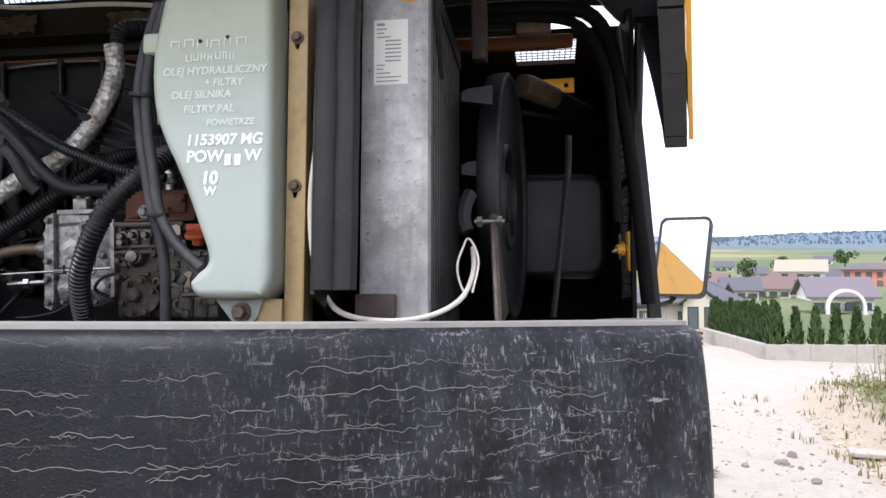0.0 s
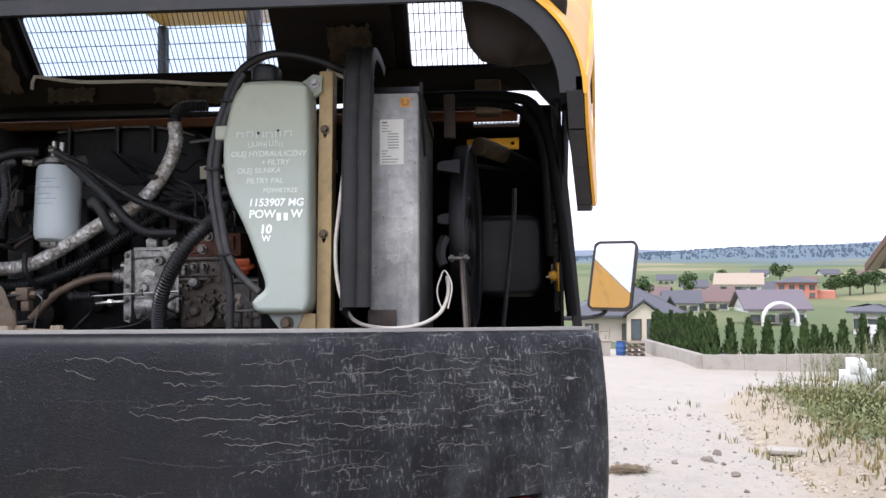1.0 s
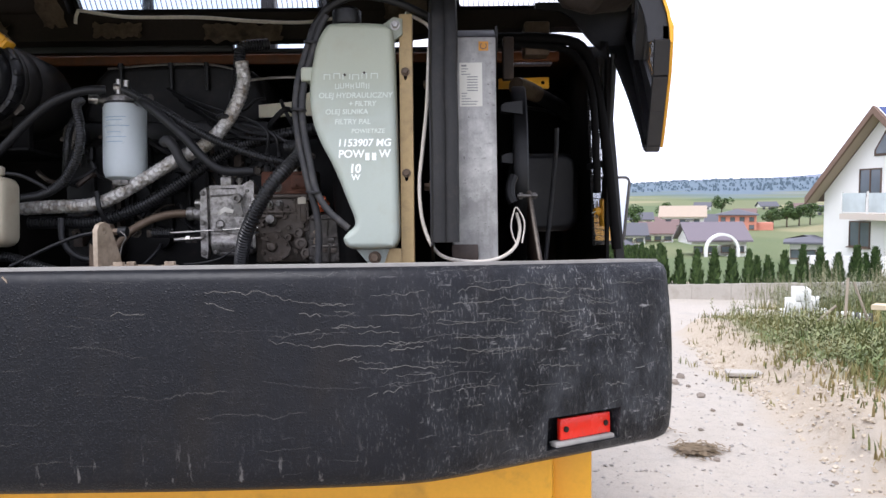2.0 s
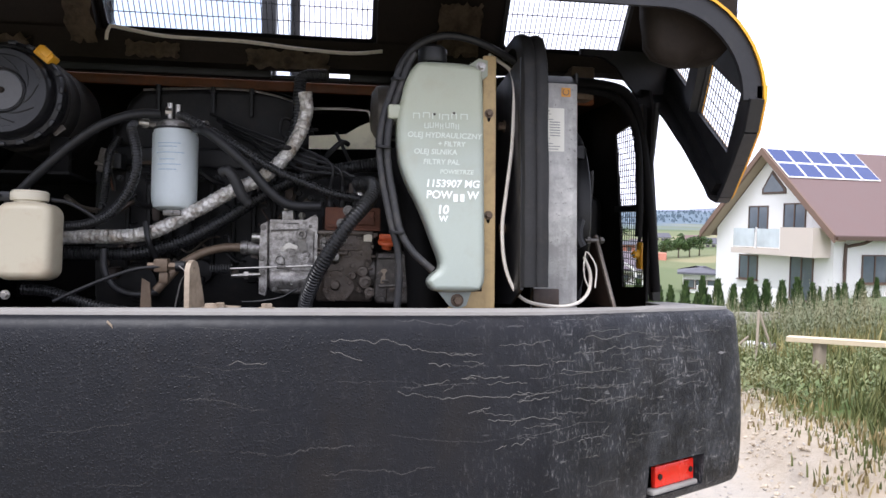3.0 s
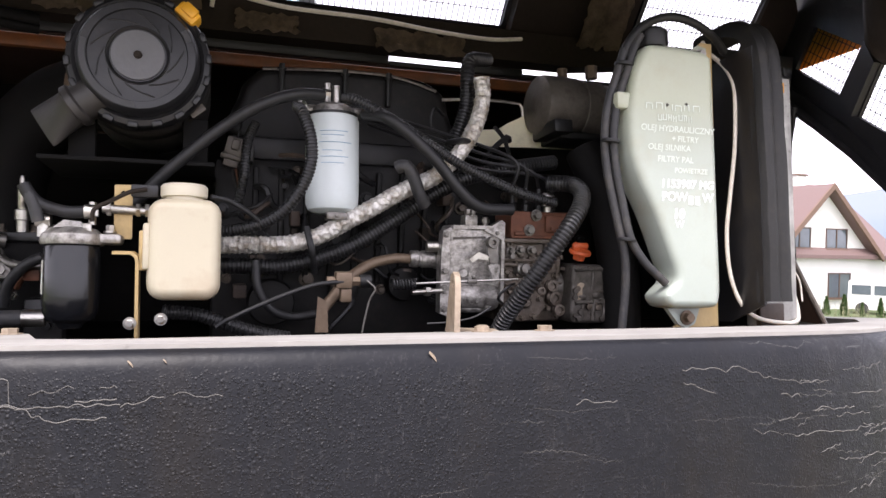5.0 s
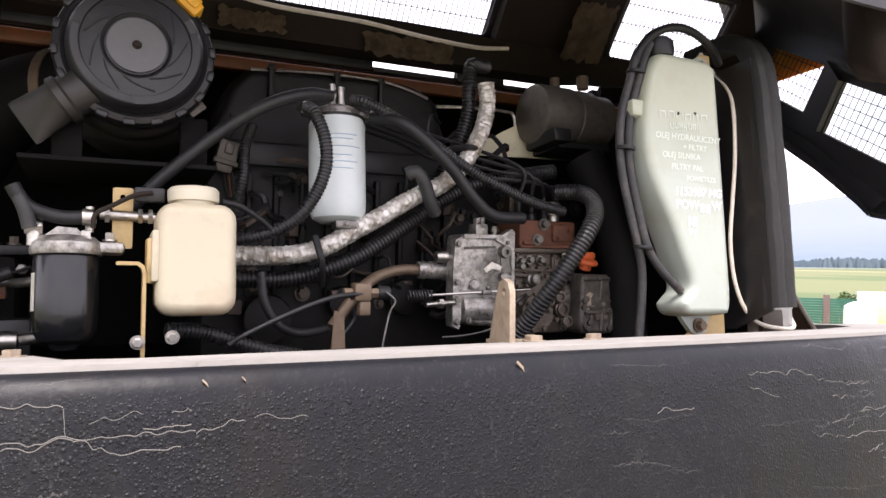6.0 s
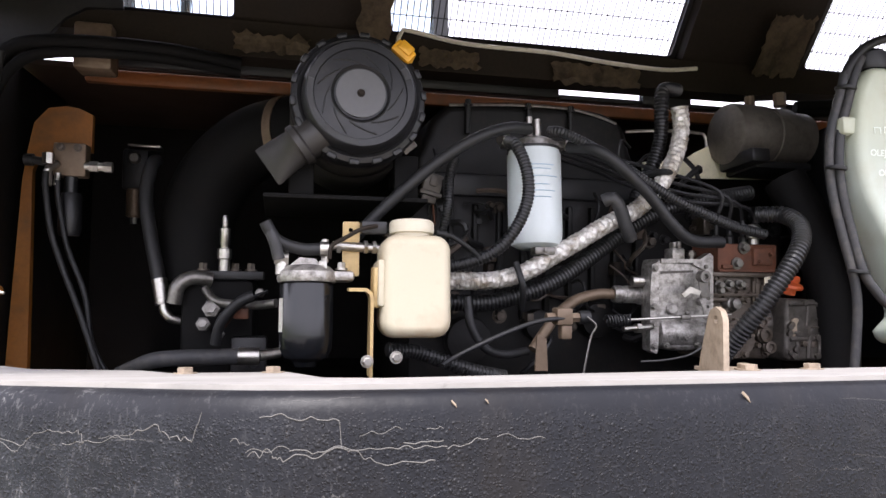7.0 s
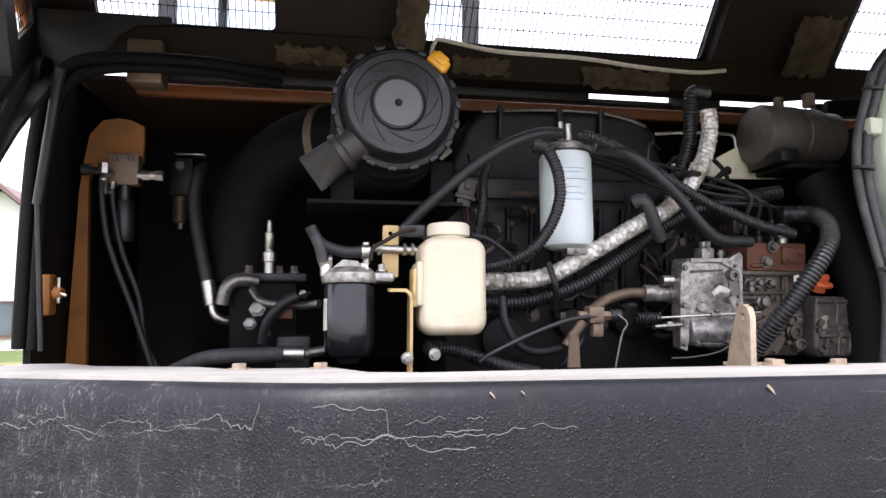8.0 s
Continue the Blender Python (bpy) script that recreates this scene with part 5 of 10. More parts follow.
    # arched corner plates that join the rail to the cheeks
    for side in (1, -1):
        bm = bmesh.new()
        arch = [(0.945, 2.129), (1.015, 2.124), (1.054, 2.099), (1.085, 2.059), (1.116, 2.024), (1.145, 2.000), (1.185, 2.000), (1.205, 2.03), (1.215, 2.146), (0.945, 2.146)]
        plate(bm, arch, [], lambda a, b, c: V(XC + side * a, 1.548 + c, b), 0.014)
        part("corner_plate", bm, M["hood_black"], top, "arched black corner plate")
    # hinge plates
    for x in (-1.93, 0.014):
        bm = bmesh.new()
        box(bm, (x - 0.037, 1.53, 1.995), (x + 0.035, 1.60, 2.09), 0.006)
        part("hinge", bm, M["brown_steel"], top)
    return top


hood()

# ---- things in the engine bay ----
def text_bars(bm, x0, x1, y, z, h, seed, n=6):
    """Illegible writing: plain strokes of its size."""
    rnd = random.Random(seed)
    w = (x1 - x0) / n
    for i in range(n):
        a = x0 + i * w + rnd.uniform(0, 0.1) * w
        b = a + w * rnd.uniform(0.55, 0.8)
        k = rnd.uniform(-0.15, 0.15) * h
        for p in (a, b - h * 0.13):
            box(bm, (p, y, z + k), (p + h * 0.16, y + 0.0006, z + h + k))
        if rnd.random() < 0.8:
            zz = z + k + h * rnd.choice((0.0, 0.45, 0.84))
            box(bm, (a, y - 0.0002, zz), (b, y + 0.0004, zz + h * 0.16))


def coolant_tank():
    t = thing("coolant_tank", (-0.45, 1.05, 1.455), "white plastic coolant tank with white marker notes", "tank", lean=PITCH)
    pts = [(-0.388, 1.4775), (-0.371, 1.4835), (-0.3635, 1.500), (-0.362, 1.53), (-0.363, 1.60), (-0.366, 1.80), (-0.370, 1.94), (-0.379, 1.970), (-0.41, 1.979), (-0.50, 1.980), (-0.524, 1.967), (-0.541, 1.935), (-0.550, 1.895), (-0.557, 1.85), (-0.557, 1.805),
           (-0.550, 1.757), (-0.534, 1.714), (-0.512, 1.671), (-0.493, 1.628), (-0.475, 1.581), (-0.462, 1.547), (-0.462, 1.528), (-0.477, 1.514), (-0.486, 1.500), (-0.479, 1.484), (-0.458, 1.477)]
    bm = bmesh.new()
    pillow(bm, smooth_loop(pts, 5), 1.022, 1.104, 0.015)
    body = part("body", bm, M["tank"], t, angle=60)
    bm = bmesh.new()
    lathe(bm, [(0.024, 0), (0.024, 0.012), (0.031, 0.014), (0.033, 0.02), (0.033, 0.045), (0.026, 0.052)], (-0.478, 1.070, 1.972), (0, 0, 1), 24)
    part("cap", bm, M["black_plastic"], t, "black screw cap")
    bm = bmesh.new()
    box(bm, (-0.578, 1.032, 1.852), (-0.546, 1.066, 1.884), 0.005)
    part("hose_clip", bm, M["tank"], t)
    bm = bmesh.new()
    plate(bm, [(-0.465, 1.482), (-0.385, 1.482), (-0.398, 1.446), (-0.418, 1.437), (-0.436, 1.446)], [], lambda a, b, c: V(a, 1.060 + c, b), 0.012)
    lug = part("lower_lug", bm, M["tank"], t)
    bm = bmesh.new()
    bolt(bm, (-0.419, 1.058, 1.458), (0, -1, 0), 0.010, 0.012)
    part("bolt", bm, M["brown_steel"], lug)
    bm = bmesh.new()
    plate(bm, [(-0.42, 1.970), (-0.372, 1.950), (-0.352, 1.965), (-0.352, 2.000), (-0.372, 2.004)], [], lambda a, b, c: V(a, 1.066 + c, b), 0.012)
    lug = part("upper_lug", bm, M["tank"], t)
    bm = bmesh.new()
    bolt(bm, (-0.368, 1.066, 1.985), (0, -1, 0), 0.008, 0.010)
    part("bolt", bm, M["steel"], lug)
    yf = 1.0208
    writing("writing", "1153907 MG", 0.0225, (-0.437, yf, 1.704), M["marker"], body, "white marker figures", 0.12, 0.0006)
    writing("writing", "10", 0.026, (-0.458, yf, 1.646), M["marker"], body, "white marker figures", 0.1, 0.0010)
    writing("writing", "W", 0.018, (-0.456, yf, 1.629), M["marker"], body, "white marker letter", 0.0, 0.0006)
    writing("writing", "POW", 0.0240, (-0.466, yf, 1.679), M["marker"], body, "white marker letters", 0.05, 0.0006)
    writing("writing", "W", 0.0240, (-0.392, yf, 1.679), M["marker"], body, "white marker letter", 0.05, 0.0006)
    for x in (-0.430, -0.415):
        bm = bmesh.new()
        box(bm, (x - 0.0045, yf - 0.0004, 1.6725), (x + 0.0045, yf + 0.001, 1.689))
        part("mark", bm, M["marker"], body, "smudged white marker stroke")
    for text, size, x, z in (("OLEJ HYDRAULICZNY", 0.0165, -0.455, 1.811), ("+ FILTRY", 0.0155, -0.440, 1.793), ("OLEJ SILNIKA", 0.016, -0.475, 1.775), ("FILTRY PAL", 0.016, -0.462, 1.753), ("POWIETRZE", 0.0135, -0.428, 1.733)):
        writing("writing", text, size, (x, yf, z), M["faint_marker"], body, "faded white marker words", 0.1, 0.0003)
    for x0, x1, z, h, seed, n in ((-0.525, -0.40, 1.852, 0.012, 3, 6), (-0.50, -0.42, 1.832, 0.012, 8, 7)):
        bm = bmesh.new()
        text_bars(bm, x0, x1, yf - 0.0004, z, h, seed, n)
        part("writing", bm, M["faint_marker"], body, "faded white marker strokes")
    for x, z in ((-0.478, 1.862), (-0.435, 1.866)):
        bm = bmesh.new()
        lathe(bm, [(0.003, 0), (0.003, 0.002)], (x, yf + 0.001, z), (0, -1, 0), 8)
        part("pit", bm, M["sooty"], body)
    return t


coolant_tank()


def tank_bracket():
    t = thing("tank_bracket", (-0.345, 1.09, 1.435), "yellow-chromated steel strip beside the coolant tank", "bracket", lean=PITCH)
    bm = bmesh.new()
    hole = lambda z: [(-0.3465 + 0.0045 * math.cos(a), z + 0.012 * math.sin(a)) for a in np.arange(0, 6.2, 0.6)]
    plate(bm, round_rect(-0.360, -0.333, 1.437, 2.012, 0.003, 2), [hole(1.872), hole(1.640)], lambda a, b, c: V(a, 1.085 + c, b), 0.006)
    strip = part("strip", bm, M["beige_bracket"], t)
    bm = bmesh.new()
    box(bm, (-0.334, 1.085, 1.437), (-0.330, 1.13, 2.012), 0.001)
    part("flange", bm, M["beige_bracket"], t)
    bm = bmesh.new()
    plate(bm, [(-0.44, 1.437), (-0.36, 1.437), (-0.36, 1.475), (-0.40, 1.478)], [], lambda a, b, c: V(a, 1.074 + c, b), 0.008)
    part("foot", bm, M["beige_bracket"], t)
    for z in (1.879, 1.647):
        bm = bmesh.new()
        bolt(bm, (-0.3465, 1.085, z), (0, -1, 0), 0.007, 0.008)
        part("bolt", bm, M["brown_steel"], strip)
    t.location.y -= 0.010
    return t


tank_bracket()


def cooler():
    t = thing("oil_cooler", (-0.19, 1.10, 1.436), "weathered aluminium cooler with dark fins and a paper label", "cooler", lean=PITCH)
    bm = bmesh.new()
    box(bm, (-0.243, 1.082, 1.437), (-0.140, 1.112, 1.955), 0.003)
    face = part("side_tank", bm, M["cooler"], t, "oxidised bare aluminium")
    bm = bmesh.new()
    plate(bm, [(1.082, 1.955), (1.50, 1.955), (1.50, 1.985), (1.13, 1.985)], [], lambda a, b, c: V(-0.245 + c, a, b), 0.107)
    part("top_tank", bm, M["black_metal"], t)
    # near-black core between almost flush fins paints the shade of their gaps
    bm = bmesh.new()
    box(bm, (-0.238, 1.112, 1.437), (-0.1412, 1.50, 1.955))
    part("core", bm, M["bay_black"], t)
    for i in range(15):
        bm = bmesh.new()
        y = 1.118 + i * 0.0255
        box(bm, (-0.152, y, 1.44), (-0.1400, y + 0.011, 1.952), 0.0005)
        part("fin", bm, M["fin_grey"], t)
    bm = bmesh.new()
    plate(bm, [(1.10, 1.985), (1.13, 1.985), (1.22, 1.86), (1.20, 1.84), (1.10, 1.96)], [], lambda a, b, c: V(-0.139 + c, a, b), 0.006)
    part("corner_gusset", bm, M["black_metal"], t)
    # label with its rows of small print
    bm = bmesh.new()
    box(bm, (-0.2235, 1.0812, 1.796), (-0.1715, 1.0817, 1.896))
    label = part("label", bm, M["paper"], face, "paper label with small print")
    bm = bmesh.new()
    rnd = random.Random(4)
    z = 1.887
    box(bm, (-0.219, 1.0806, z), (-0.207, 1.0811, z + 0.004))
    for i in range(14):
        z -= 0.0062
        if 2 < i < 9:
            box(bm, (-0.206, 1.0806, z), (-0.182, 1.0811, z + 0.0022))
        else:
            box(bm, (-0.219, 1.0806, z), (-0.219 + rnd.uniform(0.008, 0.04), 1.0811, z + 0.0018))
    part("print", bm, M["faded_ink"], label)
    bm = bmesh.new()
    box(bm, (-0.179, 1.0808, 1.923), (-0.157, 1.0815, 1.944))
    sticker = part("sticker", bm, M["sticker"], face, "small orange sticker")
    bm = bmesh.new()
    tube(bm, [(-0.168 + 0.007 * math.cos(a), 1.0805, 1.934 + 0.007 * math.sin(a)) for a in np.arange(-4.2, 1.2, 0.5)], 0.0010, 5, 0.002)
    part("ring_mark", bm, M["ink"], sticker)
    bm = bmesh.new()
    box(bm, (-0.246, 1.068, 1.437), (-0.186, 1.082, 1.482), 0.003)
    part("foot", bm, M["brown_hose"], t)
    # sheet beside the cooler, with two bolts
    bm = bmesh.new()
    plate(bm, [(1.004, 1.480), (1.10, 1.445), (1.50, 1.44), (1.50, 1.98), (1.02, 1.99), (1.006, 1.72)], [], lambda a, b, c: V(-0.286 - c, a, b), 0.006)
    sheet = part("shroud_sheet", bm, M["black_plastic"], t)
    for y, z in ((1.17, 1.868), (1.165, 1.622)):
        bm = bmesh.new()
        bolt(bm, (-0.292, y, z), (-1, 0, 0), 0.010, 0.012)
        part("bolt", bm, M["brown_steel"], sheet)
    # rubber strip in front of it
    bm = bmesh.new()
    section = [(-0.292, -0.024), (-0.2905, -0.004), (-0.285, 0.006), (-0.274, 0.010), (-0.263, 0.007), (-0.258, 0.002), (-0.253, 0.006), (-0.243, 0.008), (-0.233, 0.004), (-0.229, -0.006), (-0.231, -0.024)]
    rows = []
    line = curve_points([(0, 1.000, 1.486), (0, 1.001, 1.60), (0, 1.004, 1.80), (0, 1.012, 1.95), (0, 1.026, 2.005), (0, 1.055, 2.042), (0, 1.11, 2.060), (0, 1.20, 2.060)], 0.015)
    for k, p in enumerate(line):
        d = (line[min(k + 1, len(line) - 1)] - line[max(k - 1, 0)]).normalized()
        out = V(0, -d.z, d.y)
        rows.append([bm.verts.new(V(x + 0.0015 * noise.noise(p * 9), p.y, p.z) + out * (b + 0.002 * noise.noise(p * 14 + V(x * 30, 0, 0)))) for x, b in section])
    for a, b in zip(rows, rows[1:]):
        for k in range(len(section)):
            bm.faces.new((a[k], a[(k + 1) % len(section)], b[(k + 1) % len(section)], b[k]))
    bm.faces.new(rows[0])
    bm.faces.new(rows[-1])
    bmesh.ops.recalc_face_normals(bm, faces=bm.faces[:])
    part("rubber_strip", bm, M["flap_rubber"], t, "dusty black rubber sealing strip")
    t.location.y -= 0.014
    return t


cooler()


def cooling_fan():
    t = thing("cooling_fan", (-0.05, 1.34, 1.46), "black plastic cooling fan in a round shroud", "fan", lean=PITCH)
    c = V(-0.066, 1.482, 1.665)
    ax = V(0.9965, -0.083, 0)
    bm = bmesh.new()
    lathe(bm, [(0.205, 0.0), (0.243, 0.002), (0.246, 0.008), (0.246, 0.028), (0.2455, 0.036), (0.241, 0.0395), (0.236, 0.037), (0.233, 0.030), (0.205, 0.022), (0.205, 0.0)], c, ax, 64, close=False)
    ring = part("shroud_ring", bm, M["fan_plastic"], t)
    bm = bmesh.new()
    lathe(bm, [(0.234, 0.028), (0.200, 0.024), (0.150, 0.021), (0.108, 0.024), (0.104, 0.031), (0.098, 0.031), (0.095, 0.020), (0.095, 0.010)], c, ax, 56, close=False)
    part("shroud_disc", bm, M["fan_plastic"], t)
    bm = bmesh.new()
    lathe(bm, [(0.0, 0.028), (0.046, 0.027), (0.052, 0.020), (0.052, 0.004), (0.096, 0.004)], c, ax, 40, close=False)
    part("hub", bm, M["fan_plastic"], t)
    u, v, w = frame_of(ax)
    for i in range(9):
        a = 2 * math.pi * i / 9
        d, e = u * math.cos(a) + v * math.sin(a), -u * math.sin(a) + v * math.cos(a)
        bm = bmesh.new()
        vs = [c + d * r + e * k + w * (0.014 + q) for r, k, q in ((0.05, -0.010, -0.006), (0.094, -0.022, -0.006), (0.094, 0.014, 0.006), (0.05, 0.010, 0.006))]
        q = [bm.verts.new(p) for p in vs] + [bm.verts.new(p + w * 0.002) for p in vs]
        for f in ((0, 1, 2, 3), (4, 7, 6, 5), (0, 4, 5, 1), (1, 5, 6, 2), (2, 6, 7, 3), (3, 7, 4, 0)):
            bm.faces.new([q[k] for k in f])
        part("blade", bm, M["fan_plastic"], t)
    for z in (1.815, 1.685):
        bm = bmesh.new()
        plate(bm, [(-0.112, z - 0.012), (-0.058, z - 0.020), (-0.058, z + 0.014), (-0.100, z + 0.010), (-0.112, z + 0.004)], [], lambda a, b, k: V(a, 1.262 + k, b), 0.03)
        part("mounting_lug", bm, M["fan_plastic"], ring)
    return t


cooling_fan()


def side_stays():
    t = thing("fan_stay", (-0.075, 1.10, 1.44), "dark brown steel gusset plate with a clamped bolt", "stay")
    bm = bmesh.new()
    lo, hi = V(-0.044, 1.098, 1.434), V(-0.057, 1.204, 1.602)
    plate(bm, [(0.0, 0.0), (0.97, 1.0), (1.10, 1.0), (1.35, 0.75), (2.2, 0.0)], [], lambda p, q, c: V(lo.x + (hi.x - lo.x) * q + c, lo.y + (hi.y - lo.y) * p, lo.z + (hi.z - lo.z) * q), 0.009)
    part("gusset", bm, M["roof_brown_sheet"], t)
    bm = bmesh.new()
    rod(bm, lo + V(0.004, -0.002, 0), hi + V(0.004, -0.002, 0), 0.0058, 8)
    part("edge_bar", bm, M["grey_cast"], t, "grey steel edge bar")
    bm = bmesh.new()
    rod(bm, (-0.082, 1.194, 1.592), (-0.034, 1.194, 1.592), 0.005, 10)
    for x in (-0.078, -0.046):
        lathe(bm, [(0.0095, 0), (0.0095, 0.008)], (x, 1.194, 1.592), (1, 0, 0), 6)
    part("bolt", bm, M["dull_bolt"], t)
    bm = bmesh.new()
    tube(bm, [(-0.090, 1.21, 1.640), (-0.098, 1.20, 1.620), (-0.100, 1.19, 1.595), (-0.092, 1.185, 1.575)], 0.012, 8, 0.008)
    part("rubber_boot", bm, M["rubber"], t)
    # moulded box on the bulkhead side
    bm = bmesh.new()
    loop = round_rect(-0.05, 0.186, 1.475, 1.732, 0.05)
    pillow(bm, loop, 1.80, 1.98, 0.02)
    solo("battery_cover", bm, M["black_plastic"], "black moulded plastic cover beside the fan", "cover")
    bm = bmesh.new()
    tube(bm, [(0.049, 1.62, 1.40), (0.062, 1.63, 1.514), (0.075, 1.64, 1.633), (0.085, 1.64, 1.736), (0.086, 1.64, 1.80)], 0.007, 8, 0.02)
    solo("dipstick_tube", bm, M["dusty_rubber"], "thin upright black tube by the fan", "tube")
    bm = bmesh.new()
    ih = thing("intake_hose", (0.03, 1.6, 1.86), "thick black rubber hose with a dusty brown sleeve", "hose")
    tube(bm, [(0.030, 1.860, 1.940), (0.07, 1.90, 1.930), (0.11, 1.945, 1.918), (0.15, 1.99, 1.905), (0.19, 2.05, 1.885)], 0.026, 14, 0.02)
    part("hose", bm, M["rubber"], ih)
    bm = bmesh.new()
    tube(bm, [(-0.020, 1.80, 1.949), (0.012, 1.832, 1.945), (0.058, 1.888, 1.934)], 0.0295, 14, 0.008, lumps=0.05)
    part("sleeve", bm, M["cardboard"], ih, "dusty brown fibre sleeve")
    bm = bmesh.new()
    tube(bm, [(-0.02, 1.86, 1.895), (0.04, 1.89, 1.888), (0.10, 1.94, 1.885), (0.15, 2.02, 1.875)], 0.006, 8, 0.02)
    part("thin_line", bm, M["rubber"], ih)
    bm = bmesh.new()
    box(bm, (-0.10, 1.36, 1.90), (-0.072, 1.40, 2.01), 0.004)
    solo("wire_holder", bm, M["brown_hose"], "small rusty bracket by the fan", "bracket")


side_stays()


def air_filter():
    t = thing("air_filter", (-1.425, 1.22, 1.72), "round black plastic air filter housing with a grey disc", "air filter", lean=PITCH)
    c = V(-1.424, 1.190, 1.900)
    ax = (0, 1, 0)
    bm = bmesh.new()
    lathe(bm, [(0.0, 0.012), (0.046, 0.012), (0.050, 0.008), (0.052, 0.010), (0.080, 0.011), (0.0815, 0.007), (0.0935, 0.007), (0.096, 0.010), (0.100, 0.020), (0.101, 0.036), (0.098, 0.040)], c, ax, 72, close=False)
    lid = part("lid", bm, M["black_plastic"], t)
    bm = bmesh.new()
    lathe(bm, [(0.097, 0.038), (0.108, 0.032), (0.1165, 0.036), (0.1195, 0.044), (0.1195, 0.066), (0.116, 0.072), (0.110, 0.073)], c, ax, 72, close=False)
    collar = part("clamp_collar", bm, M["black_plastic"], t)
    for i in range(18):
        a = 2 * math.pi * (i + 0.3) / 18
        d = V(math.cos(a), 0, math.sin(a))
        bm = bmesh.new()
        box(bm, (-0.009, 0.030, -0.009), (0.009, 0.060, 0.0012), 0.003)
        bmesh.ops.rotate(bm, verts=bm.verts, matrix=Matrix.Rotation(-a + math.pi / 2, 3, "Y"))
        bmesh.ops.translate(bm, verts=bm.verts, vec=c + d * 0.1195)
        part("grip_rib", bm, M["black_plastic"], collar)
    bm = bmesh.new()
    lathe(bm, [(0.0, 0.0), (0.043, 0.0), (0.043, 0.004)], c + V(0, 0.008, 0), ax, 48)
    disc = part("label_disc", bm, M["grey_disc"], lid, "scratched grey disc")
    bm = bmesh.new()
    bolt(bm, c + V(0, 0.008, 0), (0, -1, 0), 0.005, 0.004)
    part("screw", bm, M["sooty"], disc)
    # pale arcs of an old label on the lid
    for a0, a1 in ((166, 268), (20, 34)):
        bm = bmesh.new()
        vs = []
        for k in range(21):
            a = radians(a0 + (a1 - a0) * k / 20)
            vs.append([bm.verts.new(c + V(r * math.cos(a), 0.0055, r * math.sin(a))) for r in (0.0825, 0.0925)])
        for p, q in zip(vs, vs[1:]):
            bm.faces.new((p[0], p[1], q[1], q[0]))
        bmesh.ops.solidify(bm, geom=bm.faces[:], thickness=0.002)
        part("label_arc", bm, M["grey_disc"], lid, "worn grey label arc")
    for k in range(9):
        bm = bmesh.new()
        a0 = radians(40 * k + 10)
        tube(bm, [c + V(r * math.cos(a0 + q), 0.0095, r * math.sin(a0 + q)) for r, q in ((0.054, 0), (0.060, 0.28), (0.067, 0.52), (0.076, 0.72))], 0.0013, 6, 0.004)
        part("swirl_rib", bm, M["black_plastic"], lid)
    bm = bmesh.new()
    lathe(bm, [(0.108, 0.06), (0.117, 0.074), (0.1185, 0.085), (0.116, 0.092), (0.118, 0.096), (0.118, 0.15), (0.115, 0.154), (0.118, 0.158), (0.117, 0.30), (0.105, 0.335), (0.06, 0.36), (0.0, 0.36)], c, ax, 56, close=False)
    body = part("body", bm, M["filter_plastic"], t)
    bm = bmesh.new()
    box(bm, c + V(0.082, 0.075, -0.080), c + V(0.112, 0.080, -0.066), 0.002, Matrix.Rotation(radians(-40), 3, "Y"))
    part("part_label", bm, M["starter_grey"], body, "small dull printed label")
    bm = bmesh.new()
    tmp = bmesh.new()
    box(tmp, (-0.021, -0.006, -0.013), (0.021, 0.034, 0.013), 0.005)
    box(tmp, (-0.014, -0.010, -0.004), (0.014, 0.0, 0.016), 0.004)
    bmesh.ops.rotate(tmp, verts=tmp.verts, matrix=Matrix.Rotation(radians(40), 3, "Y"))
    bmesh.ops.translate(tmp, verts=tmp.verts, vec=c + V(0.078, 0.03, 0.090))
    merge(bm, tmp)
    part("clip", bm, M["yellow"], t, "yellow locking clip")
    # rubber dust valve: a round neck that flattens into a duck bill
    bm = bmesh.new()
    rows = []
    for p, ra, rb in (((-0.050, 0.050, -0.052), 0.036, 0.036), ((-0.092, 0.054, -0.080), 0.034, 0.034), ((-0.095, 0.055, -0.082), 0.039, 0.039), ((-0.104, 0.056, -0.088), 0.039, 0.039), ((-0.107, 0.057, -0.090), 0.033, 0.033), ((-0.128, 0.064, -0.104), 0.037, 0.020), ((-0.150, 0.072, -0.120), 0.041, 0.009), ((-0.156, 0.074, -0.124), 0.040, 0.004)):
        w = V(-0.80, 0.16, -0.58).normalized()
        v = V(-0.42, 0.25, 0.87)
        v = (v - w * v.dot(w)).normalized()
        u = v.cross(w)
        rows.append([bm.verts.new(c + V(*p) + v * ra * math.cos(k * math.pi / 10) + u * rb * math.sin(k * math.pi / 10)) for k in range(20)])
    for a, b in zip(rows, rows[1:]):
        for k in range(20):
            bm.faces.new((a[k], a[(k + 1) % 20], b[(k + 1) % 20], b[k]))
    bm.faces.new(rows[0])
    bm.faces.new(rows[-1])
    bmesh.ops.recalc_face_normals(bm, faces=bm.faces[:])
    part("dust_valve", bm, M["filter_plastic"], t, "rubber dust valve")
    bm = bmesh.new()
    box(bm, (-1.585, 1.25, 1.722), (-1.295, 1.46, 1.730), 0.002)
    for x in (-1.52, -1.33):
        box(bm, (x - 0.022, 1.28, 1.730), (x + 0.022, 1.30, 1.815), 0.003)
    part("mounting_plate", bm, M["matte_black"], t)
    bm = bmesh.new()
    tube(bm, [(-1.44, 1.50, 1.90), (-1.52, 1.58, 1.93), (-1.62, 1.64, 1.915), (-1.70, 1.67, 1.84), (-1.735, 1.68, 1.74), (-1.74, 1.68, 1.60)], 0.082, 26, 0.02)
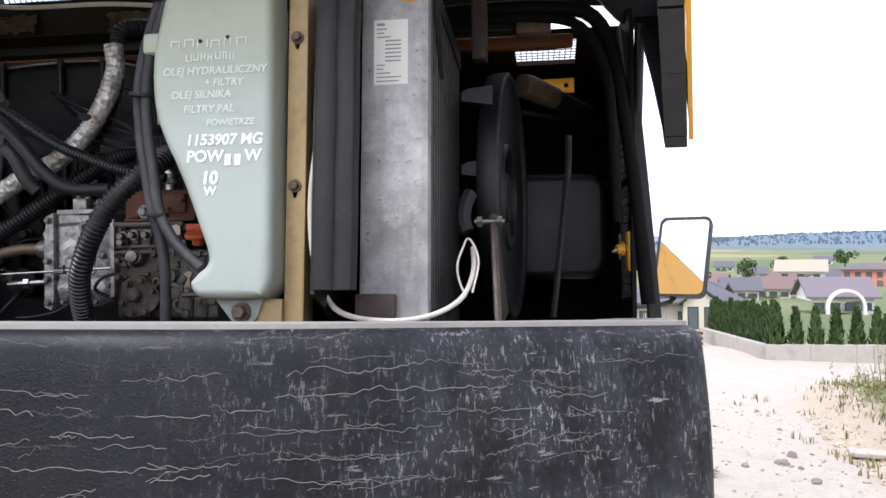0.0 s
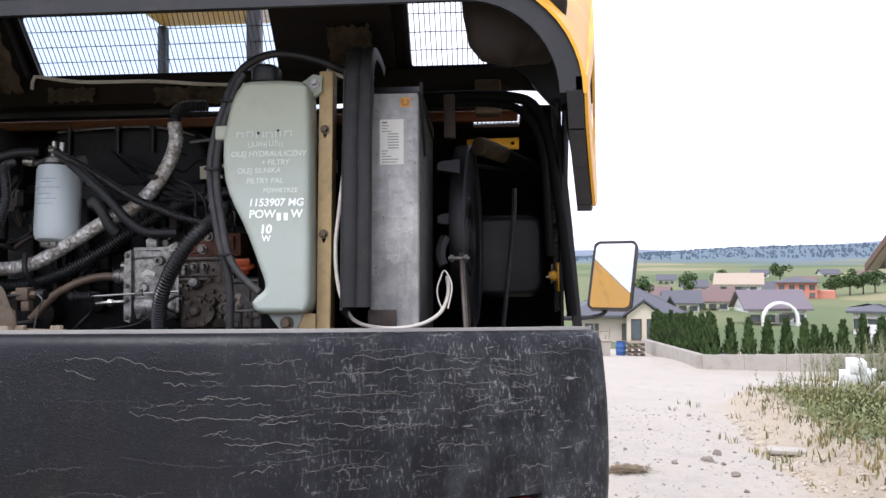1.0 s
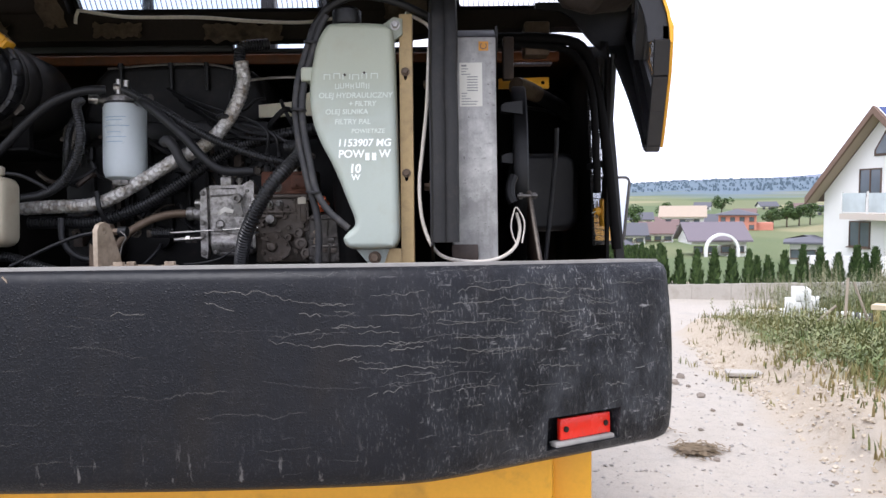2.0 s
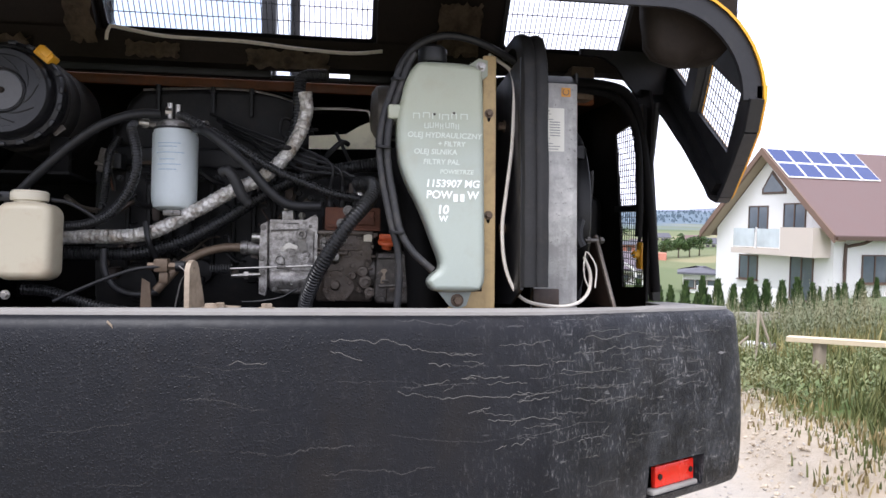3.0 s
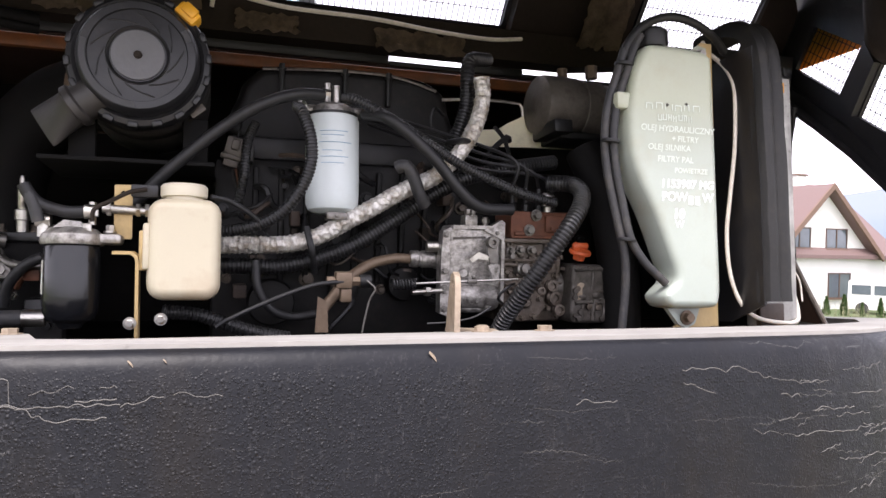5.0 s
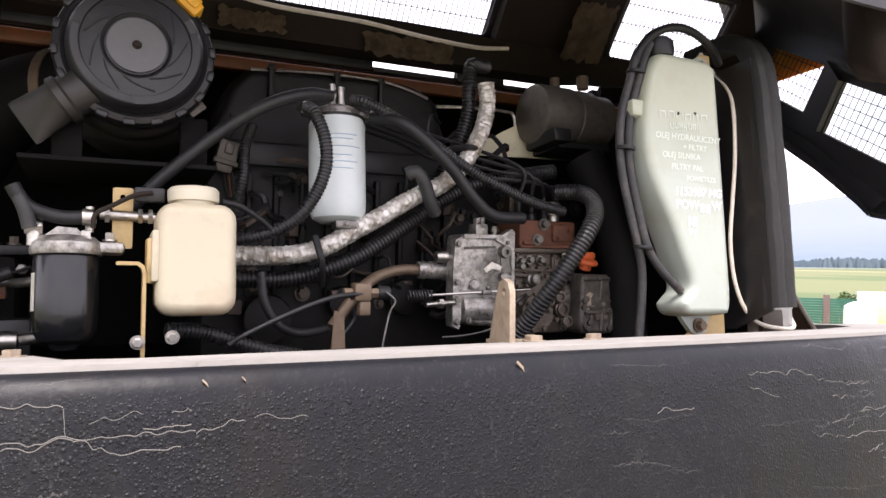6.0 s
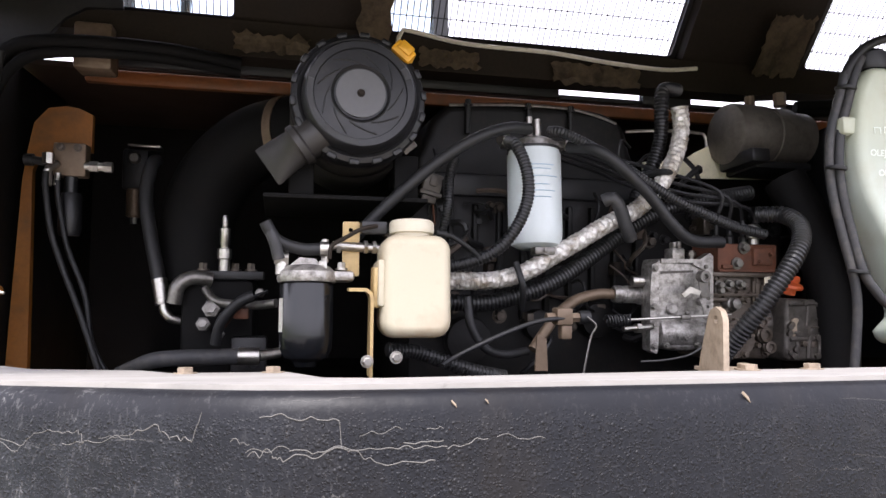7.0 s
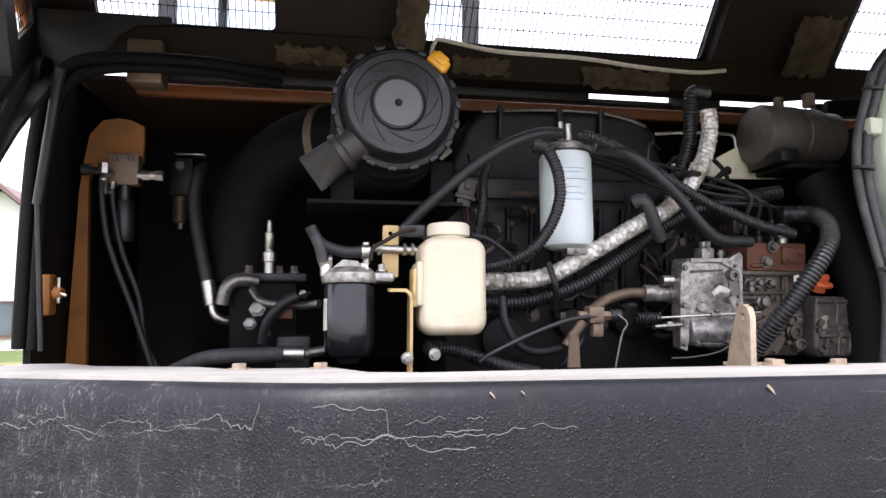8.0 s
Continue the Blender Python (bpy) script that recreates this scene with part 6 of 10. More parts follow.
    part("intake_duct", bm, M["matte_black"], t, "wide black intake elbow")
    bm = bmesh.new()
    lathe(bm, [(0.0862, 0), (0.0862, 0.02)], (-1.535, 1.592, 1.93), (-0.75, 0.5, 0.0), 26)
    part("hose_clamp", bm, M["brown_steel"], t)
    return t


air_filter()


def oil_filter():
    t = thing("oil_filter", (-1.075, 1.29, 1.64), "white spin-on oil filter hanging from a cast head", "filter", lean=PITCH)
    c = V(-1.074, 1.292, 1.648)
    bm = bmesh.new()
    lathe(bm, [(0.0, -0.006), (0.034, -0.005), (0.047, 0.002), (0.0515, 0.014), (0.0525, 0.03), (0.0525, 0.178), (0.050, 0.182), (0.050, 0.186)], c, (0, 0, 1), 40)
    can = part("canister", bm, M["filter_white"], t)
    for z, a0, a1 in ((0.150, 235, 300), (0.142, 238, 290), (0.128, 232, 305), (0.112, 240, 285), (0.100, 236, 300), (0.088, 238, 292)):
        bm = bmesh.new()
        tube(bm, [c + V(0.0526 * math.cos(radians(a)), 0.0526 * math.sin(radians(a)), z) for a in range(a0, a1, 6)], 0.0009, 4, 0.01)
        part("print_line", bm, M["blue_print"], can)
    bm = bmesh.new()
    lathe(bm, [(0.0515, 0.186), (0.0515, 0.191)], c, (0, 0, 1), 40)
    part("gasket", bm, M["rubber"], t)
    bm = bmesh.new()
    lathe(bm, [(0.046, 0.191), (0.044, 0.203), (0.030, 0.211), (0.018, 0.213)], c, (0, 0, 1), 30)
    box(bm, c + V(-0.066, -0.018, 0.192), c + V(0.064, 0.018, 0.207), 0.005)
    head = part("head", bm, M["aluminium"], t, "cast aluminium filter head")
    bm = bmesh.new()
    rod(bm, c + V(0.006, -0.005, 0.208), c + V(0.006, -0.005, 0.250), 0.0075, 12)
    rod(bm, c + V(-0.008, -0.01, 0.232), c + V(-0.022, -0.012, 0.232), 0.010, 8)
    rod(bm, c + V(-0.012, -0.012, 0.214), c + V(-0.012, -0.012, 0.252), 0.006, 8)
    part("bleed_valve", bm, M["steel"], head, "bright steel bleed valve")
    for x in (-0.058, 0.058):
        bm = bmesh.new()
        rod(bm, c + V(x, -0.022, 0.199), c + V(x * 1.35, -0.030, 0.199), 0.011, 12)
        lathe(bm, [(0.013, 0), (0.013, 0.01)], c + V(x, -0.022, 0.199), (x, 0, 0), 6)
        part("union", bm, M["steel"], head)
    bm = bmesh.new()
    box(bm, (-1.09, 1.25, 1.628), (-1.05, 1.28, 1.642), 0.002)
    bolt(bm, (-1.07, 1.25, 1.635), (0, -1, 0), 0.005, 0.005)
    part("clip_bracket", bm, M["dull_bolt"], t)
    return t


oil_filter()


def expansion_bottle():
    t = thing("expansion_bottle", (-1.338, 1.14, 1.484), "cream plastic bottle with a white screw cap", "bottle", lean=PITCH)
    bm = bmesh.new()
    pillow(bm, round_rect(-1.396, -1.282, 1.486, 1.652, 0.026), 1.100, 1.185, 0.020)
    part("body", bm, M["cream"], t, angle=60)
    bm = bmesh.new()
    lathe(bm, [(0.030, 0), (0.030, 0.006), (0.0365, 0.007), (0.0375, 0.012), (0.0375, 0.024), (0.034, 0.028), (0.0, 0.029)], (-1.342, 1.142, 1.650), (0, 0, 1), 32)
    cap = part("cap", bm, M["cap_white"], t, "white screw cap")
    bm = bmesh.new()
    box(bm, (-1.402, 1.105, 1.535), (-1.391, 1.175, 1.61), 0.004)
    part("side_rib", bm, M["cream"], t)
    return t


expansion_bottle()


def bottle_bracket():
    t = thing("bottle_bracket", (-1.42, 1.16, 1.43), "yellow-chromated steel bracket between bottle and filter", "bracket")
    bm = bmesh.new()
    hole = [(-1.4395 + 0.004 * math.cos(a), 1.662 + 0.004 * math.sin(a)) for a in np.arange(0, 6.2, 0.8)]
    plate(bm, round_rect(-1.453, -1.425, 1.585, 1.676, 0.003, 2), [hole], lambda a, b, c: V(a, 1.185 + c, b), 0.004)
    part("upper_plate", bm, M["beige_bracket"], t)
    bm = bmesh.new()
    path = [(-1.447, 1.566), (-1.418, 1.566), (-1.410, 1.560), (-1.4075, 1.550), (-1.4075, 1.425), (-1.4125, 1.425), (-1.4125, 1.549), (-1.4145, 1.556), (-1.420, 1.561), (-1.447, 1.561)]
    plate(bm, path, [], lambda a, b, c: V(a, 1.12 + c, b), 0.035)
    part("arm", bm, M["beige_bracket"], t)
    bm = bmesh.new()
    box(bm, (-1.408, 1.12, 1.535), (-1.396, 1.165, 1.60), 0.003)
    part("clip_plate", bm, M["beige_bracket"], t)
    bm = bmesh.new()
    rod(bm, (-1.47, 1.18, 1.635), (-1.39, 1.18, 1.632), 0.008, 10)
    for x in (-1.463, -1.418, -1.404):
        lathe(bm, [(0.012, 0), (0.012, 0.006)], (x, 1.18, 1.634), (1, 0, 0), 6)
    part("cross_bolt", bm, M["steel"], t)
    bm = bmesh.new()
    box(bm, (-1.425, 1.155, 1.655), (-1.382, 1.185, 1.676), 0.003)
    part("plug", bm, M["black_plastic"], t, "black wiring plug")
    bm = bmesh.new()
    tube(bm, [(-1.40, 1.15, 1.668), (-1.425, 1.145, 1.662), (-1.455, 1.14, 1.645), (-1.475, 1.13, 1.632), (-1.478, 1.13, 1.612)], 0.0035, 8, 0.006)
    part("thin_pipe", bm, M["sooty"], t)
    for x, y, z in ((-1.418, 1.11, 1.452), (-1.372, 1.11, 1.458)):
        bm = bmesh.new()
        bolt(bm, (x, y, z), (0, -1, 0), 0.007, 0.008)
        part("bolt", bm, M["steel"], t)
    return t


bottle_bracket()


def fuel_filter():
    t = thing("fuel_filter", (-1.510, 1.15, 1.438), "black fuel filter canister under an aluminium head", "filter", lean=PITCH)
    c = V(-1.511, 1.152, 1.440)
    bm = bmesh.new()
    lathe(bm, [(0.0, 0.0), (0.016, 0.0), (0.020, 0.008), (0.034, 0.014), (0.041, 0.028), (0.0425, 0.05), (0.0425, 0.128), (0.0405, 0.134)], c, (0, 0, 1), 36)
    can = part("canister", bm, M["gloss_black"], t)
    bm = bmesh.new()
    vs = []
    for k in range(7):
        a = radians(166 + 44 * k / 6)
        vs.append([bm.verts.new(c + V(0.0432 * math.cos(a), 0.0432 * math.sin(a), z)) for z in (0.055, 0.108)])
    for p, q in zip(vs, vs[1:]):
        bm.faces.new((p[0], q[0], q[1], p[1]))
    bmesh.ops.solidify(bm, geom=bm.faces[:], thickness=0.0006)
    part("label", bm, M["paper"], can, "small pale label")
    bm = bmesh.new()
    lathe(bm, [(0.046, 0.134), (0.048, 0.140), (0.047, 0.150), (0.036, 0.160), (0.018, 0.163)], c, (0, 0, 1), 36)
    box(bm, c + V(0.01, -0.02, 0.136), c + V(0.075, 0.02, 0.153), 0.006)
    plate(bm, [(-0.035, 0.155), (0.03, 0.155), (0.012, 0.172), (-0.012, 0.174)], [], lambda a, b, k: c + V(a, -0.012 + k, b), 0.024)
    head = part("head", bm, M["aluminium"], t, "cast aluminium filter head")
    for x, y in ((0.024, -0.02), (0.055, 0.0)):
        bm = bmesh.new()
        bolt(bm, c + V(x, y, 0.155), (0, 0, 1), 0.007, 0.010)
        part("bolt", bm, M["steel"], head)
    bm = bmesh.new()
    rod(bm, c + V(-0.040, -0.01, 0.146), c + V(-0.040, -0.01, 0.178), 0.010, 12)
    rod(bm, c + V(-0.052, -0.012, 0.172), c + V(-0.030, -0.012, 0.172), 0.011, 6)
    part("inlet_union", bm, M["steel"], head)
    bm = bmesh.new()
    rod(bm, c + V(0.028, 0.0, 0.168), c + V(0.028, 0.0, 0.205), 0.006, 10)
    lathe(bm, [(0.010, 0), (0.010, 0.010)], c + V(0.028, 0, 0.182), (0, 0, 1), 6)
    part("bleed_screw", bm, M["steel"], head)
    return t


fuel_filter()


def injection_pump():
    t = thing("injection_pump", (-0.70, 1.25, 1.43), "oily cast aluminium injection pump with bolts and levers", "pump")
    rnd = random.Random(11)
    facing = (0, -1, 0)

    def screws(spots, y, r, h, m, parent, name="bolt"):
        for x, z in spots:
            bm = bmesh.new()
            bolt(bm, (x, y, z), facing, r, h)
            part(name, bm, M[m], parent)

    def slab(outline, y, thick, m, name, parent, label=""):
        bm = bmesh.new()
        plate(bm, outline, [], lambda p, q, c: V(p, y + c, q), thick)
        return part(name, bm, M[m], parent, label)

    # governor case: a flat-faced upper box over a bulging round sump
    bm = bmesh.new()
    pillow(bm, smooth_loop([(-0.850, 1.515), (-0.850, 1.60), (-0.846, 1.622), (-0.835, 1.627), (-0.79, 1.624), (-0.76, 1.628), (-0.738, 1.626), (-0.735, 1.60), (-0.735, 1.52), (-0.738, 1.47), (-0.76, 1.453), (-0.80, 1.450), (-0.835, 1.456), (-0.848, 1.478)], 4), 1.236, 1.30, 0.009)
    gov = part("governor_case", bm, M["aluminium"], t, "bare aluminium governor case", 50)
    bm = bmesh.new()
    lathe(bm, [(0.0, 0.0), (0.020, 0.001), (0.029, 0.006), (0.031, 0.014), (0.031, 0.098), (0.028, 0.106), (0.0, 0.108)], (-0.846, 1.256, 1.484), (1, 0, 0), 26)
    part("round_sump", bm, M["aluminium"], gov)
    bm = bmesh.new()
    plate(bm, [(-0.866, 1.452), (-0.852, 1.446), (-0.848, 1.47), (-0.848, 1.622), (-0.862, 1.615), (-0.866, 1.56)], [], lambda p, q, c: V(p, 1.228 + c, q), 0.030)
    flange = part("end_flange", bm, M["aluminium"], gov)
    screws(((-0.858, 1.460), (-0.859, 1.502), (-0.859, 1.535), (-0.857, 1.608)), 1.228, 0.005, 0.006, "dull_bolt", flange)
    # machined joint with the pump case, raised to a point behind the levers
    slab([(-0.776, 1.618), (-0.738, 1.640), (-0.731, 1.634), (-0.731, 1.47), (-0.738, 1.47), (-0.738, 1.60)], 1.229, 0.02, "aluminium", "joint_flange", gov)
    slab([(-0.842, 1.619), (-0.742, 1.6215), (-0.742, 1.6275), (-0.842, 1.627)], 1.230, 0.05, "aluminium", "top_ledge", gov)
    slab([(-0.840, 1.598), (-0.772, 1.602), (-0.772, 1.606), (-0.840, 1.603)], 1.233, 0.01, "oily_metal", "groove", gov)
    for x, z, r in ((-0.818, 1.531, 0.011), (-0.80, 1.474, 0.007), (-0.757, 1.546, 0.008)):
        bm = bmesh.new()
        lathe(bm, [(r, 0), (r, 0.006), (r * 0.75, 0.009), (0.0, 0.0095)], (x, 1.237, z), facing, 14)
        part("boss", bm, M["aluminium"], gov)
    screws(((-0.790, 1.475), (-0.83, 1.462), (-0.765, 1.462), (-0.748, 1.613), (-0.742, 1.49)), 1.232, 0.0045, 0.006, "dull_bolt", gov)
    # cut-off fitting and vent on the top
    bm = bmesh.new()
    box(bm, (-0.815, 1.235, 1.626), (-0.788, 1.268, 1.648), 0.003)
    box(bm, (-0.811, 1.240, 1.648), (-0.803, 1.256, 1.660), 0.002)
    rod(bm, (-0.794, 1.250, 1.645), (-0.794, 1.250, 1.662), 0.0055, 8)
    part("cut_off_fitting", bm, M["aluminium"], gov)
    bm = bmesh.new()
    rod(bm, (-0.769, 1.245, 1.624), (-0.769, 1.245, 1.645), 0.006, 10)
    lathe(bm, [(0.009, 0), (0.009, 0.007)], (-0.769, 1.245, 1.634), (0, 0, 1), 6)
    part("vent_screw", bm, M["dull_bolt"], gov)
    # solenoid and boost union on the end
    bm = bmesh.new()
    lathe(bm, [(0.0, 0), (0.0095, 0.001), (0.011, 0.003), (0.011, 0.040), (0.008, 0.042), (0.008, 0.05)], (-0.888, 1.262, 1.583), (1, 0, 0), 22)
    part("stop_solenoid", bm, M["steel"], t, "bright zinc plated stop solenoid")
    bm = bmesh.new()
    lathe(bm, [(0.016, 0), (0.0175, 0.004), (0.0175, 0.016), (0.0155, 0.018), (0.0155, 0.022), (0.0175, 0.024), (0.0175, 0.05), (0.020, 0.052), (0.020, 0.06)], (-0.915, 1.285, 1.557), (1, -0.05, 0), 22)
    part("boost_union", bm, M["aluminium"], t)
    # control levers
    bm = bmesh.new()
    lathe(bm, [(0.0035, 0.010), (0.0055, 0.016), (0.011, 0.016), (0.012, 0.012), (0.012, 0.0)], (-0.767, 1.214, 1.594), facing, 18, close=False)
    lathe(bm, [(0.0, 0.0), (0.0105, 0.0), (0.0105, 0.008)], (-0.767, 1.212, 1.594), facing, 14)
    lever = part("lever_shaft", bm, M["dull_bolt"], t)
    slab([(-0.778, 1.598), (-0.757, 1.598), (-0.757, 1.575), (-0.752, 1.555), (-0.771, 1.553), (-0.775, 1.572)], 1.206, 0.004, "dull_bolt", "control_lever", lever)
    bm = bmesh.new()
    plate(bm, [(-0.816, 1.560), (-0.797, 1.5745), (-0.7745, 1.566), (-0.778, 1.558), (-0.797, 1.562), (-0.809, 1.5535)], [], lambda p, q, c: V(p, 1.202 + c, q), 0.003)
    part("lever_tab", bm, M["steel"], lever, "bright folded lever tab")
    bm = bmesh.new()
    hole = [(-0.7595 + 0.0035 * math.cos(k * 0.8), 1.536 + 0.0035 * math.sin(k * 0.8)) for k in range(8)]
    plate(bm, [(-0.776, 1.549), (-0.752, 1.549), (-0.750, 1.536), (-0.754, 1.528), (-0.750, 1.517), (-0.758, 1.509), (-0.768, 1.515), (-0.768, 1.53)], [hole], lambda p, q, c: V(p, 1.204 + c, q), 0.004)
    part("lower_lever", bm, M["aluminium"], lever)
    bm = bmesh.new()
    rod(bm, (-0.930, 1.196, 1.512), (-0.715, 1.196, 1.522), 0.0023, 8)
    part("control_rod", bm, M["steel"], t)
    bm = bmesh.new()
    box(bm, (-0.822, 1.190, 1.512), (-0.802, 1.202, 1.5215), 0.002)
    box(bm, (-0.812, 1.192, 1.5215), (-0.804, 1.200, 1.528), 0.0015)
    part("rod_clamp", bm, M["dull_bolt"], t)
    bm = bmesh.new()
    tube(bm, [(-0.972 + 0.00078 * i, 1.196 + 0.0095 * math.cos(i * 0.85), 1.511 + 0.0095 * math.sin(i * 0.85)) for i in range(62)], 0.0021, 6, 0.003)
    part("return_spring", bm, M["black_metal"], t)
    bm = bmesh.new()
    rod(bm, (-0.928, 1.216, 1.494), (-0.862, 1.228, 1.497), 0.0052, 10)
    lathe(bm, [(0.0095, 0), (0.0095, 0.010)], (-0.900, 1.221, 1.495), (1, 0.15, 0), 6)
    part("adjusting_screw", bm, M["steel"], t)
    # pump case: ledges, windows and a bolted round cover
    bm = bmesh.new()
    box(bm, (-0.733, 1.240, 1.432), (-0.598, 1.36, 1.604), 0.006)
    box(bm, (-0.733, 1.228, 1.594), (-0.600, 1.25, 1.603), 0.002)
    box(bm, (-0.733, 1.231, 1.556), (-0.63, 1.25, 1.562), 0.002)
    box(bm, (-0.735, 1.229, 1.545), (-0.66, 1.25, 1.553), 0.003)
    case = part("pump_case", bm, M["grey_cast"], t)
    slab(round_rect(-0.640, -0.604, 1.535, 1.588, 0.004, 2), 1.234, 0.02, "grey_cast", "side_window", case)
    for k in range(3):
        slab(round_rect(-0.635 + 0.011 * k, -0.629 + 0.011 * k, 1.540, 1.582, 0.002, 2), 1.2315, 0.01, "grey_cast", "window_rib", case)
    bm = bmesh.new()
    ring = [(-0.682 + 0.036 * math.cos(radians(k)) * (1.0 + 0.10 * math.cos(radians(3 * k))), 1.470 + 0.036 * math.sin(radians(k)) * (1.0 + 0.10 * math.cos(radians(3 * k + 40)))) for k in range(0, 360, 15)]
    plate(bm, ring, [], lambda p, q, c: V(p, 1.224 + c, q), 0.03)
    cover = part("round_cover", bm, M["grey_cast"], case)
    screws([(-0.682 + 0.030 * math.cos(radians(k)), 1.470 + 0.030 * math.sin(radians(k))) for k in (20, 75, 130, 200, 250, 300)], 1.224, 0.0055, 0.007, "grey_cast", cover)
    bm = bmesh.new()
    lathe(bm, [(0.013, 0), (0.013, 0.008), (0.009, 0.012), (0.0, 0.013)], (-0.688, 1.224, 1.474), facing, 18)
    part("hub", bm, M["grey_cast"], cover)
    screws(((-0.716, 1.578), (-0.716, 1.567), (-0.695, 1.580), (-0.670, 1.580)), 1.236, 0.0065, 0.012, "dull_bolt", case, "plunger_nut")
    screws(((-0.725, 1.535), (-0.725, 1.505), (-0.655, 1.548), (-0.648, 1.520), (-0.70, 1.530), (-0.612, 1.526), (-0.63, 1.46), (-0.61, 1.445)), 1.240, 0.0055, 0.010, "grey_cast", case)
    bm = bmesh.new()
    lathe(bm, [(0.015, 0), (0.016, 0.004), (0.013, 0.016), (0.010, 0.018), (0.010, 0.028), (0.0, 0.030)], (-0.692, 1.240, 1.538), (0.1, -1, 0.15), 16)
    part("feed_valve", bm, M["dull_bolt"], case, "grey steel feed valve")
    for x, z, r in ((-0.622, 1.505, 0.014), (-0.618, 1.480, 0.017), (-0.605, 1.455, 0.014), (-0.645, 1.495, 0.010)):
        bm = bmesh.new()
        lathe(bm, [(r, 0), (r, 0.012), (r * 0.86, 0.014), (r * 0.86, 0.019), (r * 0.5, 0.0195), (r * 0.45, 0.014), (0.0, 0.0135)], (x, 1.242, z), (rnd.uniform(-0.25, 0.1), -1, rnd.uniform(-0.1, 0.25)), 12)
        part("casting_boss", bm, M["grey_cast"], case)
    bm = bmesh.new()
    tube(bm, [(-0.735, 1.22, 1.47), (-0.752, 1.205, 1.485), (-0.735, 1.20, 1.505), (-0.715, 1.21, 1.512)], 0.003, 7, 0.006)
    tube(bm, [(-0.90, 1.20, 1.435), (-0.86, 1.19, 1.438), (-0.81, 1.185, 1.448), (-0.775, 1.185, 1.468)], 0.0022, 6, 0.008)
    part("thin_pipe", bm, M["black_metal"], case)
    slab([(-0.622, 1.579), (-0.602, 1.579), (-0.602, 1.594), (-0.609, 1.597), (-0.622, 1.594)], 1.222, 0.002, "cap_white", "tag_plate", case, "small white tag")
    for k in range(44):
        # grime-coated nubs of the casting
        x, z = rnd.uniform(-0.73, -0.60), rnd.uniform(1.437, 1.592)
        bm = bmesh.new()
        box(bm, (x, 1.232, z), (x + rnd.uniform(0.004, 0.014), 1.245, z + rnd.uniform(0.003, 0.010)), 0.0015)
        part("casting_nub", bm, M["grey_cast"], case)
    # drive housing
    bm = bmesh.new()
    pillow(bm, smooth_loop([(-0.594, 1.44), (-0.594, 1.50), (-0.590, 1.545), (-0.580, 1.553), (-0.54, 1.552), (-0.508, 1.549), (-0.503, 1.52), (-0.503, 1.44), (-0.52, 1.432), (-0.57, 1.432)], 4), 1.198, 1.33, 0.008)
    drive = part("drive_housing", bm, M["oily_metal"], t, "dark oily drive housing", 50)
    for x0, z0, x1, z1, w in ((-0.588, 1.541, -0.508, 1.545, 0.004), (-0.585, 1.474, -0.505, 1.476, 0.004), (-0.548, 1.50, -0.545, 1.54, 0.003), (-0.518, 1.48, -0.516, 1.54, 0.003), (-0.57, 1.44, -0.568, 1.47, 0.004), (-0.545, 1.438, -0.543, 1.472, 0.005), (-0.52, 1.438, -0.518, 1.472, 0.004)):
        bm = bmesh.new()
        rod(bm, (x0, 1.197, z0), (x1, 1.197, z1), w, 6)
        part("rib", bm, M["oily_metal"], drive)
    for k in range(22):
        x, z = rnd.uniform(-0.588, -0.515), rnd.uniform(1.438, 1.54)
        bm = bmesh.new()
        if k % 3:
            box(bm, (x, 1.192 + 0.004 * rnd.random(), z), (x + rnd.uniform(0.004, 0.018), 1.202, z + rnd.uniform(0.003, 0.014)), 0.002)
        else:
            lathe(bm, [(0.006, 0), (0.006, 0.007), (0.0, 0.0075)], (x, 1.199, z), facing, 10)
        part("casting_nub", bm, M["oily_metal" if k % 4 else "grey_cast"], drive)
    slab(smooth_loop([(-0.583, 1.483), (-0.577, 1.480), (-0.570, 1.488), (-0.571, 1.503), (-0.566, 1.512), (-0.573, 1.516), (-0.582, 1.511), (-0.579, 1.497)], 2), 1.1955, 0.003, "pale_bracket", "paint_splash", drive, "pale splash of dried paint")
    screws(((-0.586, 1.448), (-0.51, 1.446), (-0.512, 1.537), (-0.553, 1.545)), 1.199, 0.005, 0.006, "oily_metal", drive)
    bm = bmesh.new()
    lathe(bm, [(0.046, 0), (0.052, 0.01), (0.052, 0.03), (0.046, 0.04)], (-0.612, 1.285, 1.50), (1, 0, 0), 24)
    part("drive_flange", bm, M["oily_metal"], t)
    # oil filler cap: a disc with a wing
    bm = bmesh.new()
    lathe(bm, [(0.012, -0.012), (0.0125, 0.0), (0.0225, 0.001), (0.0235, 0.005), (0.0215, 0.009), (0.010, 0.013), (0.0, 0.013)], (-0.566, 1.220, 1.574), (0.05, -0.30, 0.95), 22)
    box(bm, (-0.586, 1.208, 1.583), (-0.550, 1.219, 1.598), 0.005)
    part("filler_cap", bm, M["orange"], t, "orange plastic oil filler cap")
    # rust-red head with delivery valves
    bm = bmesh.new()
    box(bm, (-0.715, 1.238, 1.604), (-0.582, 1.33, 1.660), 0.004)
    box(bm, (-0.708, 1.231, 1.610), (-0.686, 1.24, 1.618), 0.002)
    box(bm, (-0.715, 1.233, 1.604), (-0.582, 1.24, 1.609), 0.002)
    box(bm, (-0.640, 1.230, 1.618), (-0.596, 1.24, 1.652), 0.003)
    head = part("valve_head", bm, M["rust"], t, "rust-brown delivery valve head")
    screws(((-0.675, 1.621), (-0.660, 1.652)), 1.236, 0.0085, 0.010, "dull_bolt", head)
